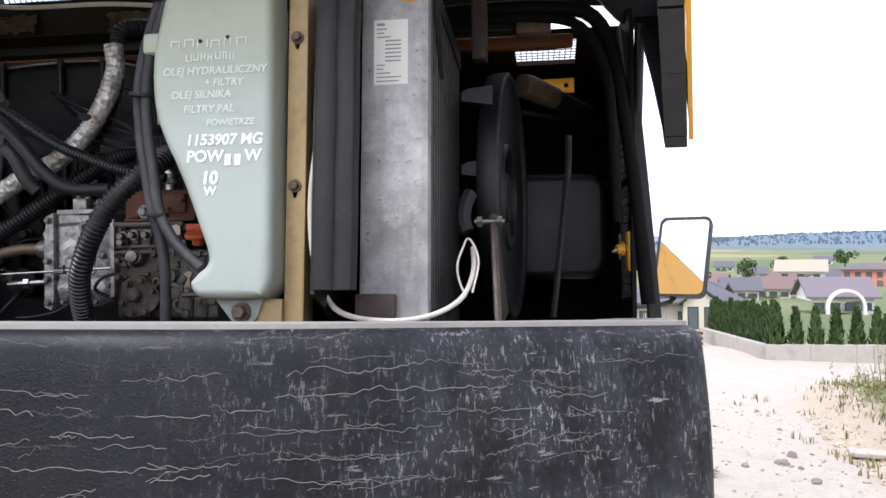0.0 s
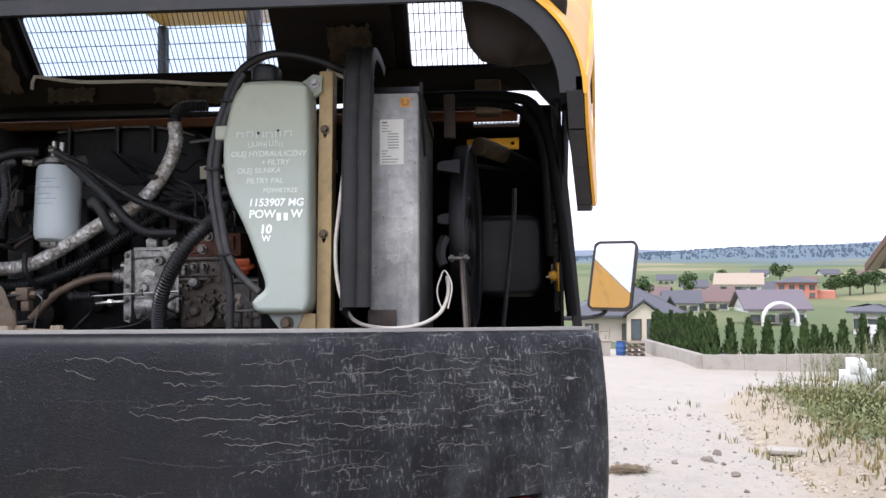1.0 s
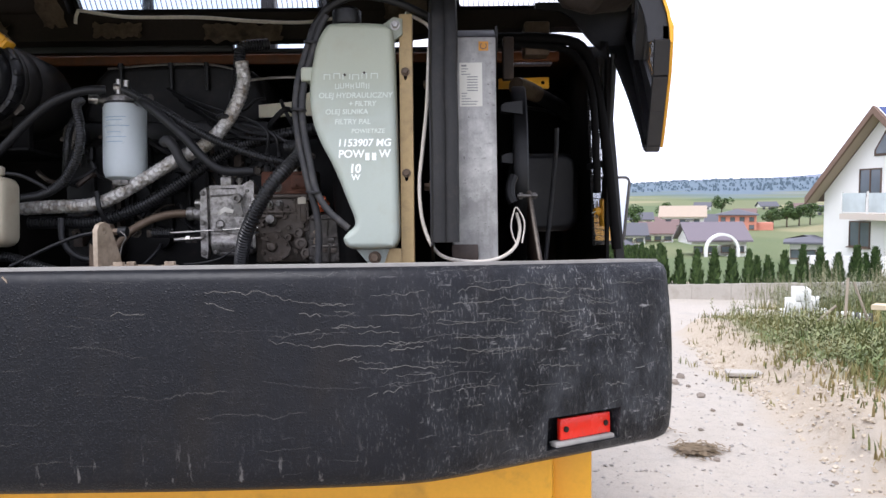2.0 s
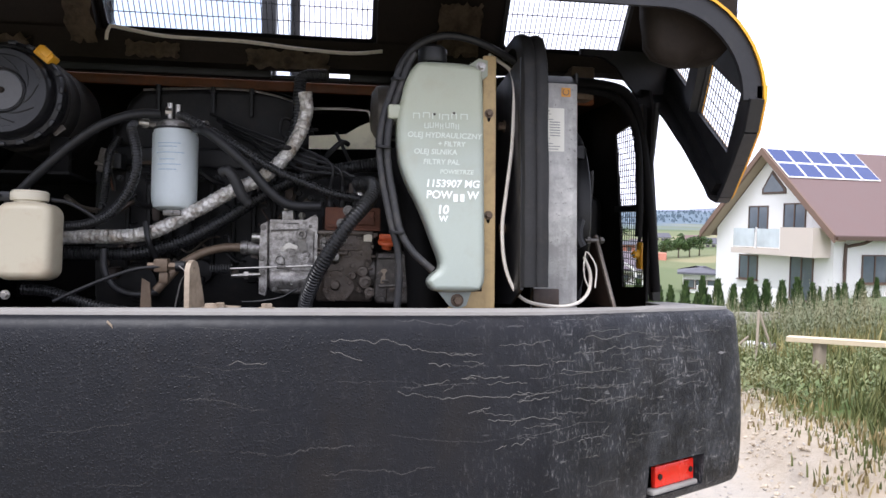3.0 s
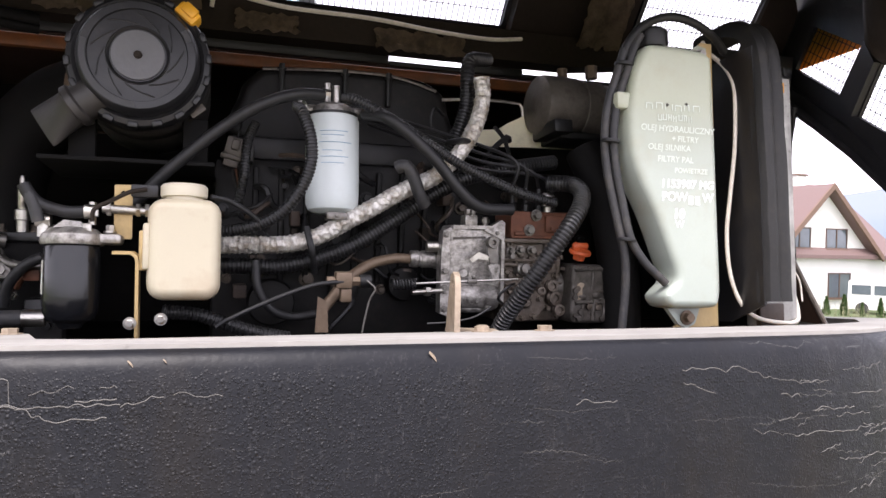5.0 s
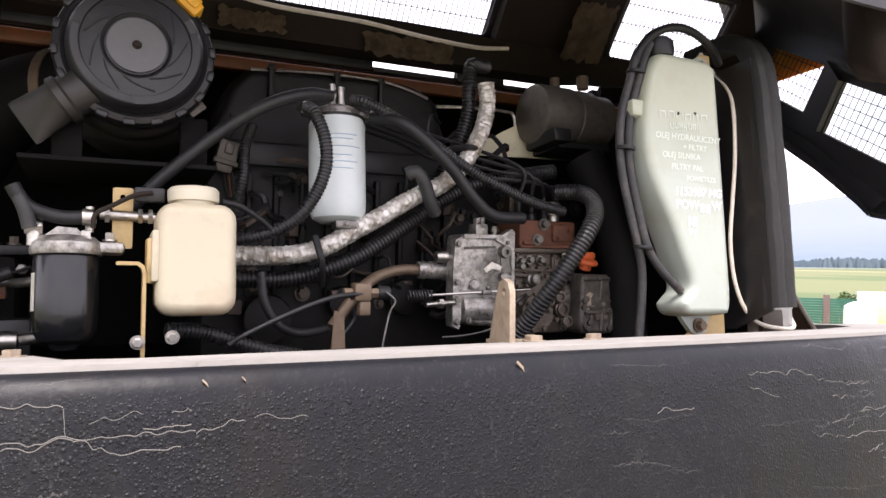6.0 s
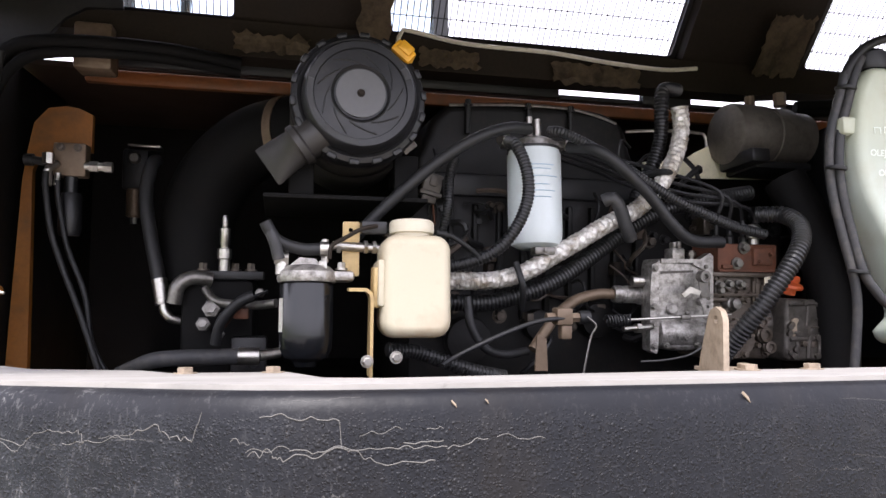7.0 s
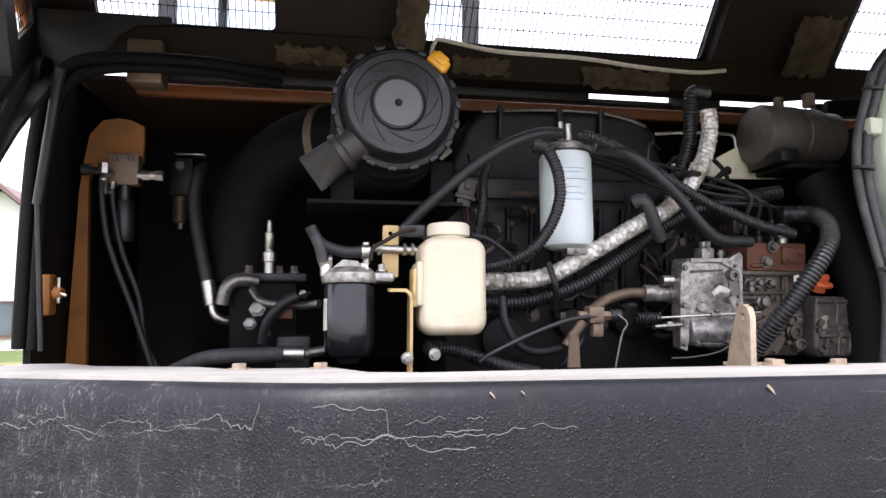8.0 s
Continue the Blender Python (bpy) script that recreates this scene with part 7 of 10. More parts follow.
    screws(((-0.628, 1.625), (-0.602, 1.640)), 1.230, 0.004, 0.005, "rust", head)
    for k in range(4):
        bm = bmesh.new()
        lathe(bm, [(0.0085, 0), (0.0085, 0.014), (0.005, 0.018), (0.005, 0.05)], (-0.703 + k * 0.030, 1.262, 1.660), (0, 0, 1), 8)
        part("delivery_valve", bm, M["black_metal"], head)
    bm = bmesh.new()
    lathe(bm, [(0.010, 0), (0.010, 0.010), (0.014, 0.012), (0.014, 0.019), (0.011, 0.021), (0.011, 0.025), (0.014, 0.027), (0.014, 0.034), (0.010, 0.040), (0.0, 0.041)], (-0.630, 1.245, 1.660), (0, 0, 1), 20)
    part("banjo_cap", bm, M["steel"], head)
    return t


injection_pump()


def engine_block():
    t = thing("diesel_engine", (-0.95, 1.7, 1.33), "black oily diesel engine with ribbed covers", "engine")
    rnd = random.Random(5)
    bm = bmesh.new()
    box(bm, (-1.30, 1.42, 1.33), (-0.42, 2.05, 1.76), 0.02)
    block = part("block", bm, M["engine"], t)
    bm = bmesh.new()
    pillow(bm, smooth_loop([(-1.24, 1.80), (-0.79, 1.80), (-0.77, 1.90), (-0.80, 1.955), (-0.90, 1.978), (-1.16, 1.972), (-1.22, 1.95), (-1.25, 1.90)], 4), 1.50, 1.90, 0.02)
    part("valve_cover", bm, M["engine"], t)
    bm = bmesh.new()
    box(bm, (-1.27, 1.46, 1.75), (-0.74, 1.95, 1.81), 0.01)
    part("head_flange", bm, M["black_metal"], t)
    bm = bmesh.new()
    tube(bm, [(-1.20, 1.50, 1.963), (-1.05, 1.495, 1.972), (-0.93, 1.495, 1.972), (-0.86, 1.497, 1.962), (-0.80, 1.50, 1.945)], 0.0035, 6, 0.02)
    part("edge_pipe", bm, M["steel"], t)
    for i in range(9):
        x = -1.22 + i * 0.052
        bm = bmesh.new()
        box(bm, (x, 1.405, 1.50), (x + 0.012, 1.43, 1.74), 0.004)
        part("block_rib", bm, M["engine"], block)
    for i in range(40):
        bm = bmesh.new()
        bolt(bm, (rnd.uniform(-1.28, -0.45), 1.419, rnd.uniform(1.44, 1.75)), (0, -1, 0), rnd.uniform(0.006, 0.011), 0.012)
        part("bolt", bm, M["black_metal" if rnd.random() < 0.75 else "grey_cast"], block)
    for x in (-1.16, -1.02, -0.92):
        bm = bmesh.new()
        rod(bm, (x, 1.49, 1.90), (x, 1.49, 1.965), 0.006, 8)
        bolt(bm, (x, 1.49, 1.963), (0, 0, 1), 0.007, 0.01)
        part("cover_stud", bm, M["black_metal"], t)
    for x, z, r in ((-1.18, 1.46, 0.045), (-1.03, 1.49, 0.03), (-0.98, 1.64, 0.025), (-0.90, 1.50, 0.035)):
        bm = bmesh.new()
        lathe(bm, [(r, 0), (r * 1.1, 0.02), (r, 0.04), (r * 0.5, 0.045)], (x, 1.42, z), (0, -1, 0), 20)
        part("boss", bm, M["engine"], block)
    # small pipes, wires and brackets in front of the block
    for i in range(34):
        x, z = rnd.uniform(-1.28, -0.62), rnd.uniform(1.44, 1.80)
        y = rnd.uniform(1.345, 1.405)
        dx, dz = rnd.uniform(-0.10, 0.10), rnd.uniform(-0.09, 0.09)
        pts = [(x, y + 0.02, z), (x + dx * 0.3 + rnd.uniform(-0.02, 0.02), y, z + dz * 0.2), (x + dx * 0.7, y - 0.006, z + dz * 0.7 + rnd.uniform(-0.02, 0.02)), (x + dx, y + 0.015, z + dz)]
        bm = bmesh.new()
        tube(bm, pts, rnd.choice((0.0025, 0.0035, 0.005, 0.007)), 6, 0.012)
        part("small_pipe", bm, M[rnd.choice(("black_metal", "rubber", "rubber", "brown_hose", "grey_cast"))], t)
    for i in range(16):
        x, z = rnd.uniform(-1.26, -0.62), rnd.uniform(1.45, 1.78)
        w, h = rnd.uniform(0.012, 0.03), rnd.uniform(0.015, 0.045)
        bm = bmesh.new()
        box(bm, (x, rnd.uniform(1.37, 1.40), z), (x + w, 1.425, z + h), 0.003)
        part("bracket", bm, M[rnd.choice(("black_metal", "sooty", "brown_hose", "grey_cast"))], block)
    # injection lines
    for i in range(4):
        k = i * 0.016
        bm = bmesh.new()
        tube(bm, [(-1.02 + k, 1.46, 1.90 - k), (-0.95 + k, 1.40, 1.865 - k), (-0.86, 1.34, 1.83 - k), (-0.76, 1.29, 1.795 - k), (-0.70 + k, 1.25, 1.76 - k * 0.5), (-0.703 + i * 0.030, 1.262, 1.708)], 0.0038, 7, 0.012)
        part("fuel_line", bm, M["black_metal"], t)
    bm = bmesh.new()
    tube(bm, [(-0.80, 1.46, 1.92), (-0.72, 1.45, 1.925), (-0.63, 1.45, 1.925), (-0.605, 1.45, 1.915), (-0.60, 1.45, 1.85)], 0.004, 8, 0.01)
    part("breather_pipe", bm, M["steel"], t)
    bm = bmesh.new()
    tube(bm, [(-0.80, 1.44, 1.88), (-0.83, 1.42, 1.89), (-0.835, 1.42, 1.85), (-0.80, 1.42, 1.835), (-0.77, 1.42, 1.86), (-0.74, 1.42, 1.865)], 0.004, 7, 0.008)
    part("wire_loop", bm, M["black_metal"], t)
    # cream plate and canister behind the tank
    bm = bmesh.new()
    plate(bm, [(-0.765, 1.816), (-0.39, 1.826), (-0.39, 1.860), (-0.50, 1.862), (-0.545, 1.918), (-0.60, 1.896), (-0.640, 1.876), (-0.668, 1.858), (-0.765, 1.850)], [], lambda a, b, c: V(a, 1.44 + c, b), 0.01)
    part("heat_plate", bm, M["cream_plate"], t, "cream painted plate")
    return t


engine_block()


def starter_canister():
    t = thing("starter_motor", (-0.46, 1.40, 1.83), "grey-brown metal canister behind the coolant tank", "motor", lean=PITCH)
    bm = bmesh.new()
    lathe(bm, [(0.0, 0.0), (0.05, 0.002), (0.066, 0.012), (0.069, 0.022), (0.069, 0.10), (0.064, 0.102), (0.064, 0.112), (0.067, 0.114), (0.067, 0.16), (0.061, 0.163), (0.061, 0.21), (0.04, 0.215)], (-0.604, 1.385, 1.912), (1, 0.06, 0), 36)
    part("case", bm, M["starter_grey"], t)
    bm = bmesh.new()
    box(bm, (-0.59, 1.30, 1.832), (-0.545, 1.42, 1.862), 0.006)
    box(bm, (-0.56, 1.33, 1.826), (-0.42, 1.44, 1.842), 0.005)
    part("foot", bm, M["black_metal"], t)
    bm = bmesh.new()
    rod(bm, (-0.53, 1.38, 1.975), (-0.53, 1.38, 2.0), 0.012, 10)
    part("terminal", bm, M["brown_steel"], t)
    bm = bmesh.new()
    rod(bm, (-0.46, 1.37, 1.98), (-0.46, 1.37, 2.01), 0.014, 6)
    part("terminal", bm, M["brown_steel"], t)
    return t


starter_canister()


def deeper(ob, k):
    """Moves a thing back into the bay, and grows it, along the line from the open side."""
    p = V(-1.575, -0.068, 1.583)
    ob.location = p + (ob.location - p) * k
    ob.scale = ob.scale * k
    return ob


def hydraulic_block():
    t = thing("hydraulic_pump", (-1.66, 1.45, 1.36), "dark hydraulic pump with bright steel pipes", "pump")
    bm = bmesh.new()
    box(bm, (-1.735, 1.40, 1.36), (-1.60, 1.62, 1.575), 0.015)
    body = part("body", bm, M["matte_black"], t)
    bm = bmesh.new()
    box(bm, (-1.71, 1.41, 1.575), (-1.585, 1.50, 1.592), 0.003)
    part("top_plate", bm, M["black_metal"], t)
    for x in (-1.64, -1.61, -1.70):
        bm = bmesh.new()
        bolt(bm, (x, 1.44, 1.592), (0, 0, 1), 0.008, 0.012)
        part("bolt", bm, M["grey_cast"], t)
    bm = bmesh.new()
    lathe(bm, [(0.011, 0), (0.011, 0.022), (0.014, 0.024), (0.014, 0.042), (0.009, 0.044), (0.009, 0.05), (0.010, 0.052), (0.010, 0.082), (0.006, 0.084), (0.006, 0.102), (0.004, 0.108)], (-1.660, 1.43, 1.592), (0, 0, 1), 10)
    part("pressure_tap", bm, M["steel"], t, "bright steel pressure tap")
    for pts, r in (([(-1.68, 1.40, 1.575), (-1.715, 1.39, 1.578), (-1.738, 1.385, 1.562), (-1.745, 1.385, 1.53)], 0.014), ([(-1.69, 1.385, 1.558), (-1.665, 1.36, 1.535), (-1.60, 1.33, 1.53), (-1.56, 1.30, 1.535)], 0.008)):
        bm = bmesh.new()
        tube(bm, pts, r, 12, 0.01)
        part("pipe", bm, M["dull_bolt"], t)
    bm = bmesh.new()
    rod(bm, (-1.655, 1.375, 1.49), (-1.625, 1.33, 1.535), 0.006, 8)
    box(bm, (-1.635, 1.325, 1.505), (-1.608, 1.345, 1.525), 0.003)
    part("sensor_plug", bm, M["rust"], t, "dirty red sensor plug")
    bm = bmesh.new()
    tube(bm, [(-1.625, 1.34, 1.53), (-1.60, 1.33, 1.545), (-1.575, 1.33, 1.556)], 0.003, 6, 0.01)
    part("wire", bm, M["black_metal"], t)
    bm = bmesh.new()
    box(bm, (-1.64, 1.36, 1.38), (-1.575, 1.40, 1.47), 0.006)
    bolt(bm, (-1.60, 1.36, 1.42), (0, -1, 0), 0.008, 0.01)
    part("side_valve", bm, M["black_metal"], t)
    # braided line and small fittings before the pump
    bm = bmesh.new()
    tube(bm, [(-1.665, 1.33, 1.46), (-1.655, 1.32, 1.50), (-1.625, 1.31, 1.535), (-1.60, 1.31, 1.548)], 0.010, 10, 0.01)
    part("line", bm, M["rubber"], t)
    for x, y, z, r in ((-1.690, 1.372, 1.492, 0.013), (-1.676, 1.366, 1.520, 0.016), (-1.66, 1.372, 1.475, 0.009), (-1.59, 1.37, 1.55, 0.009)):
        bm = bmesh.new()
        lathe(bm, [(r, 0), (r, 0.012), (r * 0.6, 0.014), (r * 0.6, 0.022)], (x, y, z), (0, -1, 0.2), 6)
        part("fitting", bm, M["dull_bolt"], t)
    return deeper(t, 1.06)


hydraulic_block()


def valve_block():
    t = thing("valve_block", (-1.99, 1.615, 1.64), "brown valve block with steel unions and a black solenoid", "valve")
    bm = bmesh.new()
    box(bm, (-2.020, 1.612, 1.786), (-1.956, 1.652, 1.856), 0.004)
    block = part("block", bm, M["brown_steel"], t)
    for x in (-2.005, -1.972):
        bm = bmesh.new()
        bolt(bm, (x, 1.612, 1.846), (0, -1, 0), 0.006, 0.006)
        part("bolt", bm, M["grey_cast"], block)
    bm = bmesh.new()
    lathe(bm, [(0.010, 0), (0.010, 0.022), (0.0085, 0.026), (0.0085, 0.034)], (-2.024, 1.595, 1.762), (0, 0, 1), 12)
    lathe(bm, [(0.011, 0), (0.011, 0.022)], (-2.024, 1.595, 1.808), (0, 0, 1), 6)
    rod(bm, (-2.024, 1.595, 1.796), (-2.010, 1.612, 1.812), 0.008, 10)
    part("union", bm, M["steel"], t, "bright steel elbow union")
    bm = bmesh.new()
    rod(bm, (-2.008, 1.60, 1.764), (-2.006, 1.605, 1.790), 0.006, 10)
    part("union", bm, M["steel"], t)
    bm = bmesh.new()
    for k, (a, b, r) in enumerate(((-1.956, -1.940, 0.008), (-1.946, -1.930, 0.012), (-1.930, -1.916, 0.009), (-1.918, -1.902, 0.012))):
        lathe(bm, [(r, 0), (r, b - a)], (a, 1.605, 1.807), (1, 0, 0), 6 if k % 2 else 12)
    part("nipple", bm, M["steel"], t)
    bm = bmesh.new()
    lathe(bm, [(0.020, 0), (0.023, 0.01), (0.023, 0.085), (0.020, 0.09)], (-1.988, 1.63, 1.662), (0, 0, 1), 20)
    rod(bm, (-1.988, 1.63, 1.75), (-1.988, 1.63, 1.79), 0.014, 12)
    part("solenoid", bm, M["black_plastic"], t)
    bm = bmesh.new()
    rod(bm, (-2.06, 1.62, 1.818), (-2.02, 1.62, 1.812), 0.009, 8)
    rod(bm, (-2.075, 1.62, 1.818), (-2.058, 1.62, 1.818), 0.013, 10)
    part("side_plug", bm, M["black_metal"], t)


def solenoid_valve():
    t = thing("solenoid_valve", (-1.865, 1.60, 1.68), "dark solenoid valve with a brass-coloured end", "valve")
    bm = bmesh.new()
    lathe(bm, [(0.012, 0), (0.016, 0.004), (0.016, 0.058), (0.012, 0.062)], (-1.864, 1.60, 1.703), (0, 0, 1), 16)
    part("end_coil", bm, M["brown_steel"], t, "brass-coloured coil end")
    bm = bmesh.new()
    rod(bm, (-1.864, 1.60, 1.690), (-1.864, 1.60, 1.704), 0.007, 8)
    part("end_nut", bm, M["steel"], t)
    bm = bmesh.new()
    box(bm, (-1.890, 1.60, 1.764), (-1.838, 1.65, 1.850), 0.005)
    body = part("body", bm, M["black_metal"], t)
    bm = bmesh.new()
    lathe(bm, [(0.013, 0), (0.013, 0.008), (0.009, 0.012)], (-1.865, 1.60, 1.830), (0, -1, 0), 12)
    part("cap_nut", bm, M["dull_bolt"], body)
    bm = bmesh.new()
    box(bm, (-1.880, 1.598, 1.855), (-1.815, 1.64, 1.860), 0.001)
    part("name_plate", bm, M["steel"], body)
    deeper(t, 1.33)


valve_block()
solenoid_valve()


# ---- hoses and cables ----
def hose(name, pts, r, material, label, ribs=0.0, lumps=0.0, ends=(), group="", depth=0.16):
    bm = bmesh.new()
    tube(bm, pts, r, 14 if r > 0.012 else 10, 0.01, ribs, depth, lumps)
    if not ends:
        return solo(name, bm, M[material], label, "hose", group)
    z = min(p[2] for p in pts)
    t = thing(name, (pts[0][0], pts[0][1], z), label, "hose", group)
    part("sleeve", bm, M[material], t)
    for a, b, er in ends:
        bm = bmesh.new()
        rod(bm, a, b, er, 14)
        part("ferrule", bm, M["steel"], t, "bright steel ferrule")
    return t


hose("fuel_hose", [(-1.430, 1.26, 1.648), (-1.375, 1.25, 1.708), (-1.29, 1.24, 1.785), (-1.215, 1.23, 1.836), (-1.15, 1.24, 1.862), (-1.10, 1.26, 1.868)], 0.011, "rubber", "black rubber hose arching to the oil filter")
hose("ribbed_hose", [(-1.150, 1.235, 1.838), (-1.145, 1.20, 1.822), (-1.132, 1.185, 1.78), (-1.130, 1.18, 1.731), (-1.148, 1.18, 1.68), (-1.184, 1.185, 1.635), (-1.24, 1.20, 1.609), (-1.31, 1.22, 1.60)], 0.0115, "conduit", "black ribbed hose in front of the oil filter", ribs=0.0062)
hose("fuel_hose", [(-1.02, 1.262, 1.838), (-0.985, 1.215, 1.826), (-0.943, 1.20, 1.795), (-0.887, 1.195, 1.744), (-0.842, 1.195, 1.693), (-0.796, 1.20, 1.662), (-0.725, 1.21, 1.660)], 0.0115, "rubber", "black rubber hose from filter to injection pump")
hose("ribbed_hose", [(-1.058, 1.27, 1.868), (-1.034, 1.24, 1.858), (-0.955, 1.225, 1.817), (-0.84, 1.215, 1.748), (-0.77, 1.21, 1.717), (-0.698, 1.21, 1.692), (-0.625, 1.215, 1.678)], 0.0105, "conduit", "black ribbed fuel line over the pump", ribs=0.0060)
hose("wrapped_hose", [(-1.33, 1.27, 1.575), (-1.241, 1.27, 1.579), (-1.18, 1.27, 1.580), (-1.114, 1.27, 1.593), (-1.046, 1.27, 1.629), (-0.988, 1.27, 1.662), (-0.93, 1.27, 1.696), (-0.87, 1.275, 1.725), (-0.816, 1.28, 1.776), (-0.779, 1.285, 1.839), (-0.764, 1.29, 1.896), (-0.768, 1.29, 1.938)], 0.0175, "foil", "hose wrapped in crinkled silver foil", ribs=0.0095, depth=0.07, lumps=0.055)
hose("ribbed_hose", [(-1.33, 1.30, 1.538), (-1.238, 1.30, 1.538), (-1.171, 1.30, 1.538), (-1.103, 1.30, 1.553), (-1.033, 1.30, 1.580), (-0.95, 1.31, 1.631), (-0.866, 1.32, 1.688), (-0.779, 1.32, 1.732), (-0.678, 1.32, 1.757), (-0.574, 1.33, 1.776)], 0.0165, "conduit", "thick black ribbed hose below the foil-wrapped one", ribs=0.0075)
hose("ribbed_hose", [(-0.845, 1.33, 1.75), (-0.83, 1.33, 1.778), (-0.804, 1.33, 1.825), (-0.787, 1.33, 1.885), (-0.785, 1.33, 1.944), (-0.775, 1.34, 1.985), (-0.72, 1.38, 2.0)], 0.0155, "conduit", "black ribbed hose rising beside the foil wrap", ribs=0.0075)
hose("ribbed_hose", [(-0.757, 1.190, 1.418), (-0.752, 1.171, 1.446), (-0.740, 1.147, 1.478), (-0.727, 1.127, 1.510), (-0.710, 1.113, 1.540), (-0.693, 1.105, 1.570), (-0.673, 1.100, 1.600), (-0.652, 1.100, 1.630), (-0.625, 1.116, 1.662), (-0.602, 1.150, 1.694), (-0.604, 1.190, 1.715), (-0.640, 1.225, 1.718)], 0.0172, "conduit", "thick black ribbed hose over the pump", ribs=0.0078)
hose("bypass_hose", [(-0.520, 1.085, 2.0), (-0.536, 1.083, 1.970), (-0.550, 1.082, 1.925), (-0.570, 1.080, 1.862), (-0.578, 1.076, 1.80), (-0.574, 1.072, 1.74), (-0.563, 1.066, 1.68), (-0.548, 1.058, 1.61), (-0.522, 1.051, 1.566), (-0.497, 1.047, 1.542), (-0.476, 1.046, 1.524)], 0.0082, "dusty_rubber", "dusty black hose running down to the tank outlet")
hose("overflow_hose", [(-0.552, 1.090, 1.970), (-0.566, 1.088, 1.925), (-0.586, 1.086, 1.862), (-0.594, 1.082, 1.80), (-0.590, 1.078, 1.74), (-0.579, 1.072, 1.68), (-0.563, 1.066, 1.61), (-0.551, 1.068, 1.565), (-0.547, 1.072, 1.51), (-0.550, 1.076, 1.43)], 0.0082, "dusty_rubber", "dusty black hose running down past the tank")
hose("vent_hose", [(-0.552, 1.090, 1.955), (-0.546, 1.088, 1.980), (-0.518, 1.086, 2.015), (-0.478, 1.085, 2.036), (-0.440, 1.085, 2.042), (-0.395, 1.092, 2.038), (-0.350, 1.105, 2.027), (-0.315, 1.120, 2.015), (-0.285, 1.14, 2.005)], 0.0085, "rubber", "black hose arching over the tank cap")
hose("white_cable", [(-0.345, 1.13, 2.015), (-0.312, 1.155, 2.004), (-0.290, 1.148, 1.985), (-0.290, 1.11, 1.945), (-0.293, 1.092, 1.90), (-0.298, 1.082, 1.80), (-0.309, 1.078, 1.70), (-0.317, 1.075, 1.62), (-0.311, 1.068, 1.54), (-0.290, 1.058, 1.482), (-0.259, 1.046, 1.456), (-0.200, 1.036, 1.447), (-0.150, 1.06, 1.449), (-0.115, 1.095, 1.460), (-0.092, 1.125, 1.480), (-0.081, 1.155, 1.515), (-0.085, 1.19, 1.55)], 0.0042, "white_cable", "white cable looping in front of the cooler")
bm = bmesh.new()
tube(bm, [(-0.090, 1.125, 1.475), (-0.101, 1.13, 1.500), (-0.104, 1.135, 1.525), (-0.097, 1.15, 1.55), (-0.088, 1.16, 1.565), (-0.072, 1.14, 1.53), (-0.080, 1.12, 1.482)], 0.0018, 6, 0.006)
solo("loose_wire", bm, M["white_cable"], "loose pale wire loop taped to the white cable", "wire")
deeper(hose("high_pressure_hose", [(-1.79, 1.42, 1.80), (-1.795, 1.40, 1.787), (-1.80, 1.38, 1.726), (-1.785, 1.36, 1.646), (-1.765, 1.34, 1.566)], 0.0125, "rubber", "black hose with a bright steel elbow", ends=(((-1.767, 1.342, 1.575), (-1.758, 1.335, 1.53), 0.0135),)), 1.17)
bm = bmesh.new()
tube(bm, [(-1.758, 1.335, 1.535), (-1.752, 1.33, 1.515), (-1.735, 1.33, 1.503), (-1.70, 1.34, 1.502), (-1.675, 1.36, 1.503)], 0.009, 12, 0.006)
lathe(bm, [(0.014, 0), (0.014, 0.018)], (-1.700, 1.338, 1.502), (1, 0.1, 0), 6)
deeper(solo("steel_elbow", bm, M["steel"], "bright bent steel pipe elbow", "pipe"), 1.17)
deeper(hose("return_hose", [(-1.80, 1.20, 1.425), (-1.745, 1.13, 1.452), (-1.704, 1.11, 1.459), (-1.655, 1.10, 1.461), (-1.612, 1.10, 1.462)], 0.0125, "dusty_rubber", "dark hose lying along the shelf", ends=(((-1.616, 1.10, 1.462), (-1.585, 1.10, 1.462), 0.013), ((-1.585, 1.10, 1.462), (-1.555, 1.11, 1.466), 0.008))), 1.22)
hose("thin_hose", [(-2.024, 1.585, 1.79), (-2.022, 1.58, 1.755), (-2.010, 1.58, 1.672), (-1.989, 1.58, 1.605), (-1.947, 1.575, 1.497), (-1.898, 1.57, 1.355)], 0.0065, "rubber", "thin black hose hanging from the valve block", group="thin hoses at the valves")
hose("thin_hose", [(-2.006, 1.60, 1.775), (-2.003, 1.60, 1.735), (-1.982, 1.595, 1.639), (-1.944, 1.59, 1.539), (-1.926, 1.585, 1.439), (-1.882, 1.58, 1.355)], 0.006, "rubber", "thin black hose hanging from the valve block", group="thin hoses at the valves")
hose("feed_hose", [(-1.578, 1.14, 1.668), (-1.571, 1.14, 1.655), (-1.556, 1.145, 1.638), (-1.520, 1.15, 1.627), (-1.485, 1.15, 1.628)], 0.010, "rubber", "short black hose on the fuel filter head", ends=(((-1.492, 1.15, 1.628), (-1.478, 1.15, 1.628), 0.012),))
hose("feed_hose", [(-1.571, 1.14, 1.655), (-1.562, 1.138, 1.635), (-1.556, 1.14, 1.61)], 0.0095, "dusty_rubber", "short grey hose on the filter inlet")
hose("boost_hose", [(-0.905, 1.287, 1.557), (-0.95, 1.28, 1.557), (-1.00, 1.27, 1.545), (-1.045, 1.25, 1.518), (-1.075, 1.24, 1.485), (-1.10, 1.23, 1.455)], 0.0105, "brown_steel", "brown perished hose curving down from the pump")
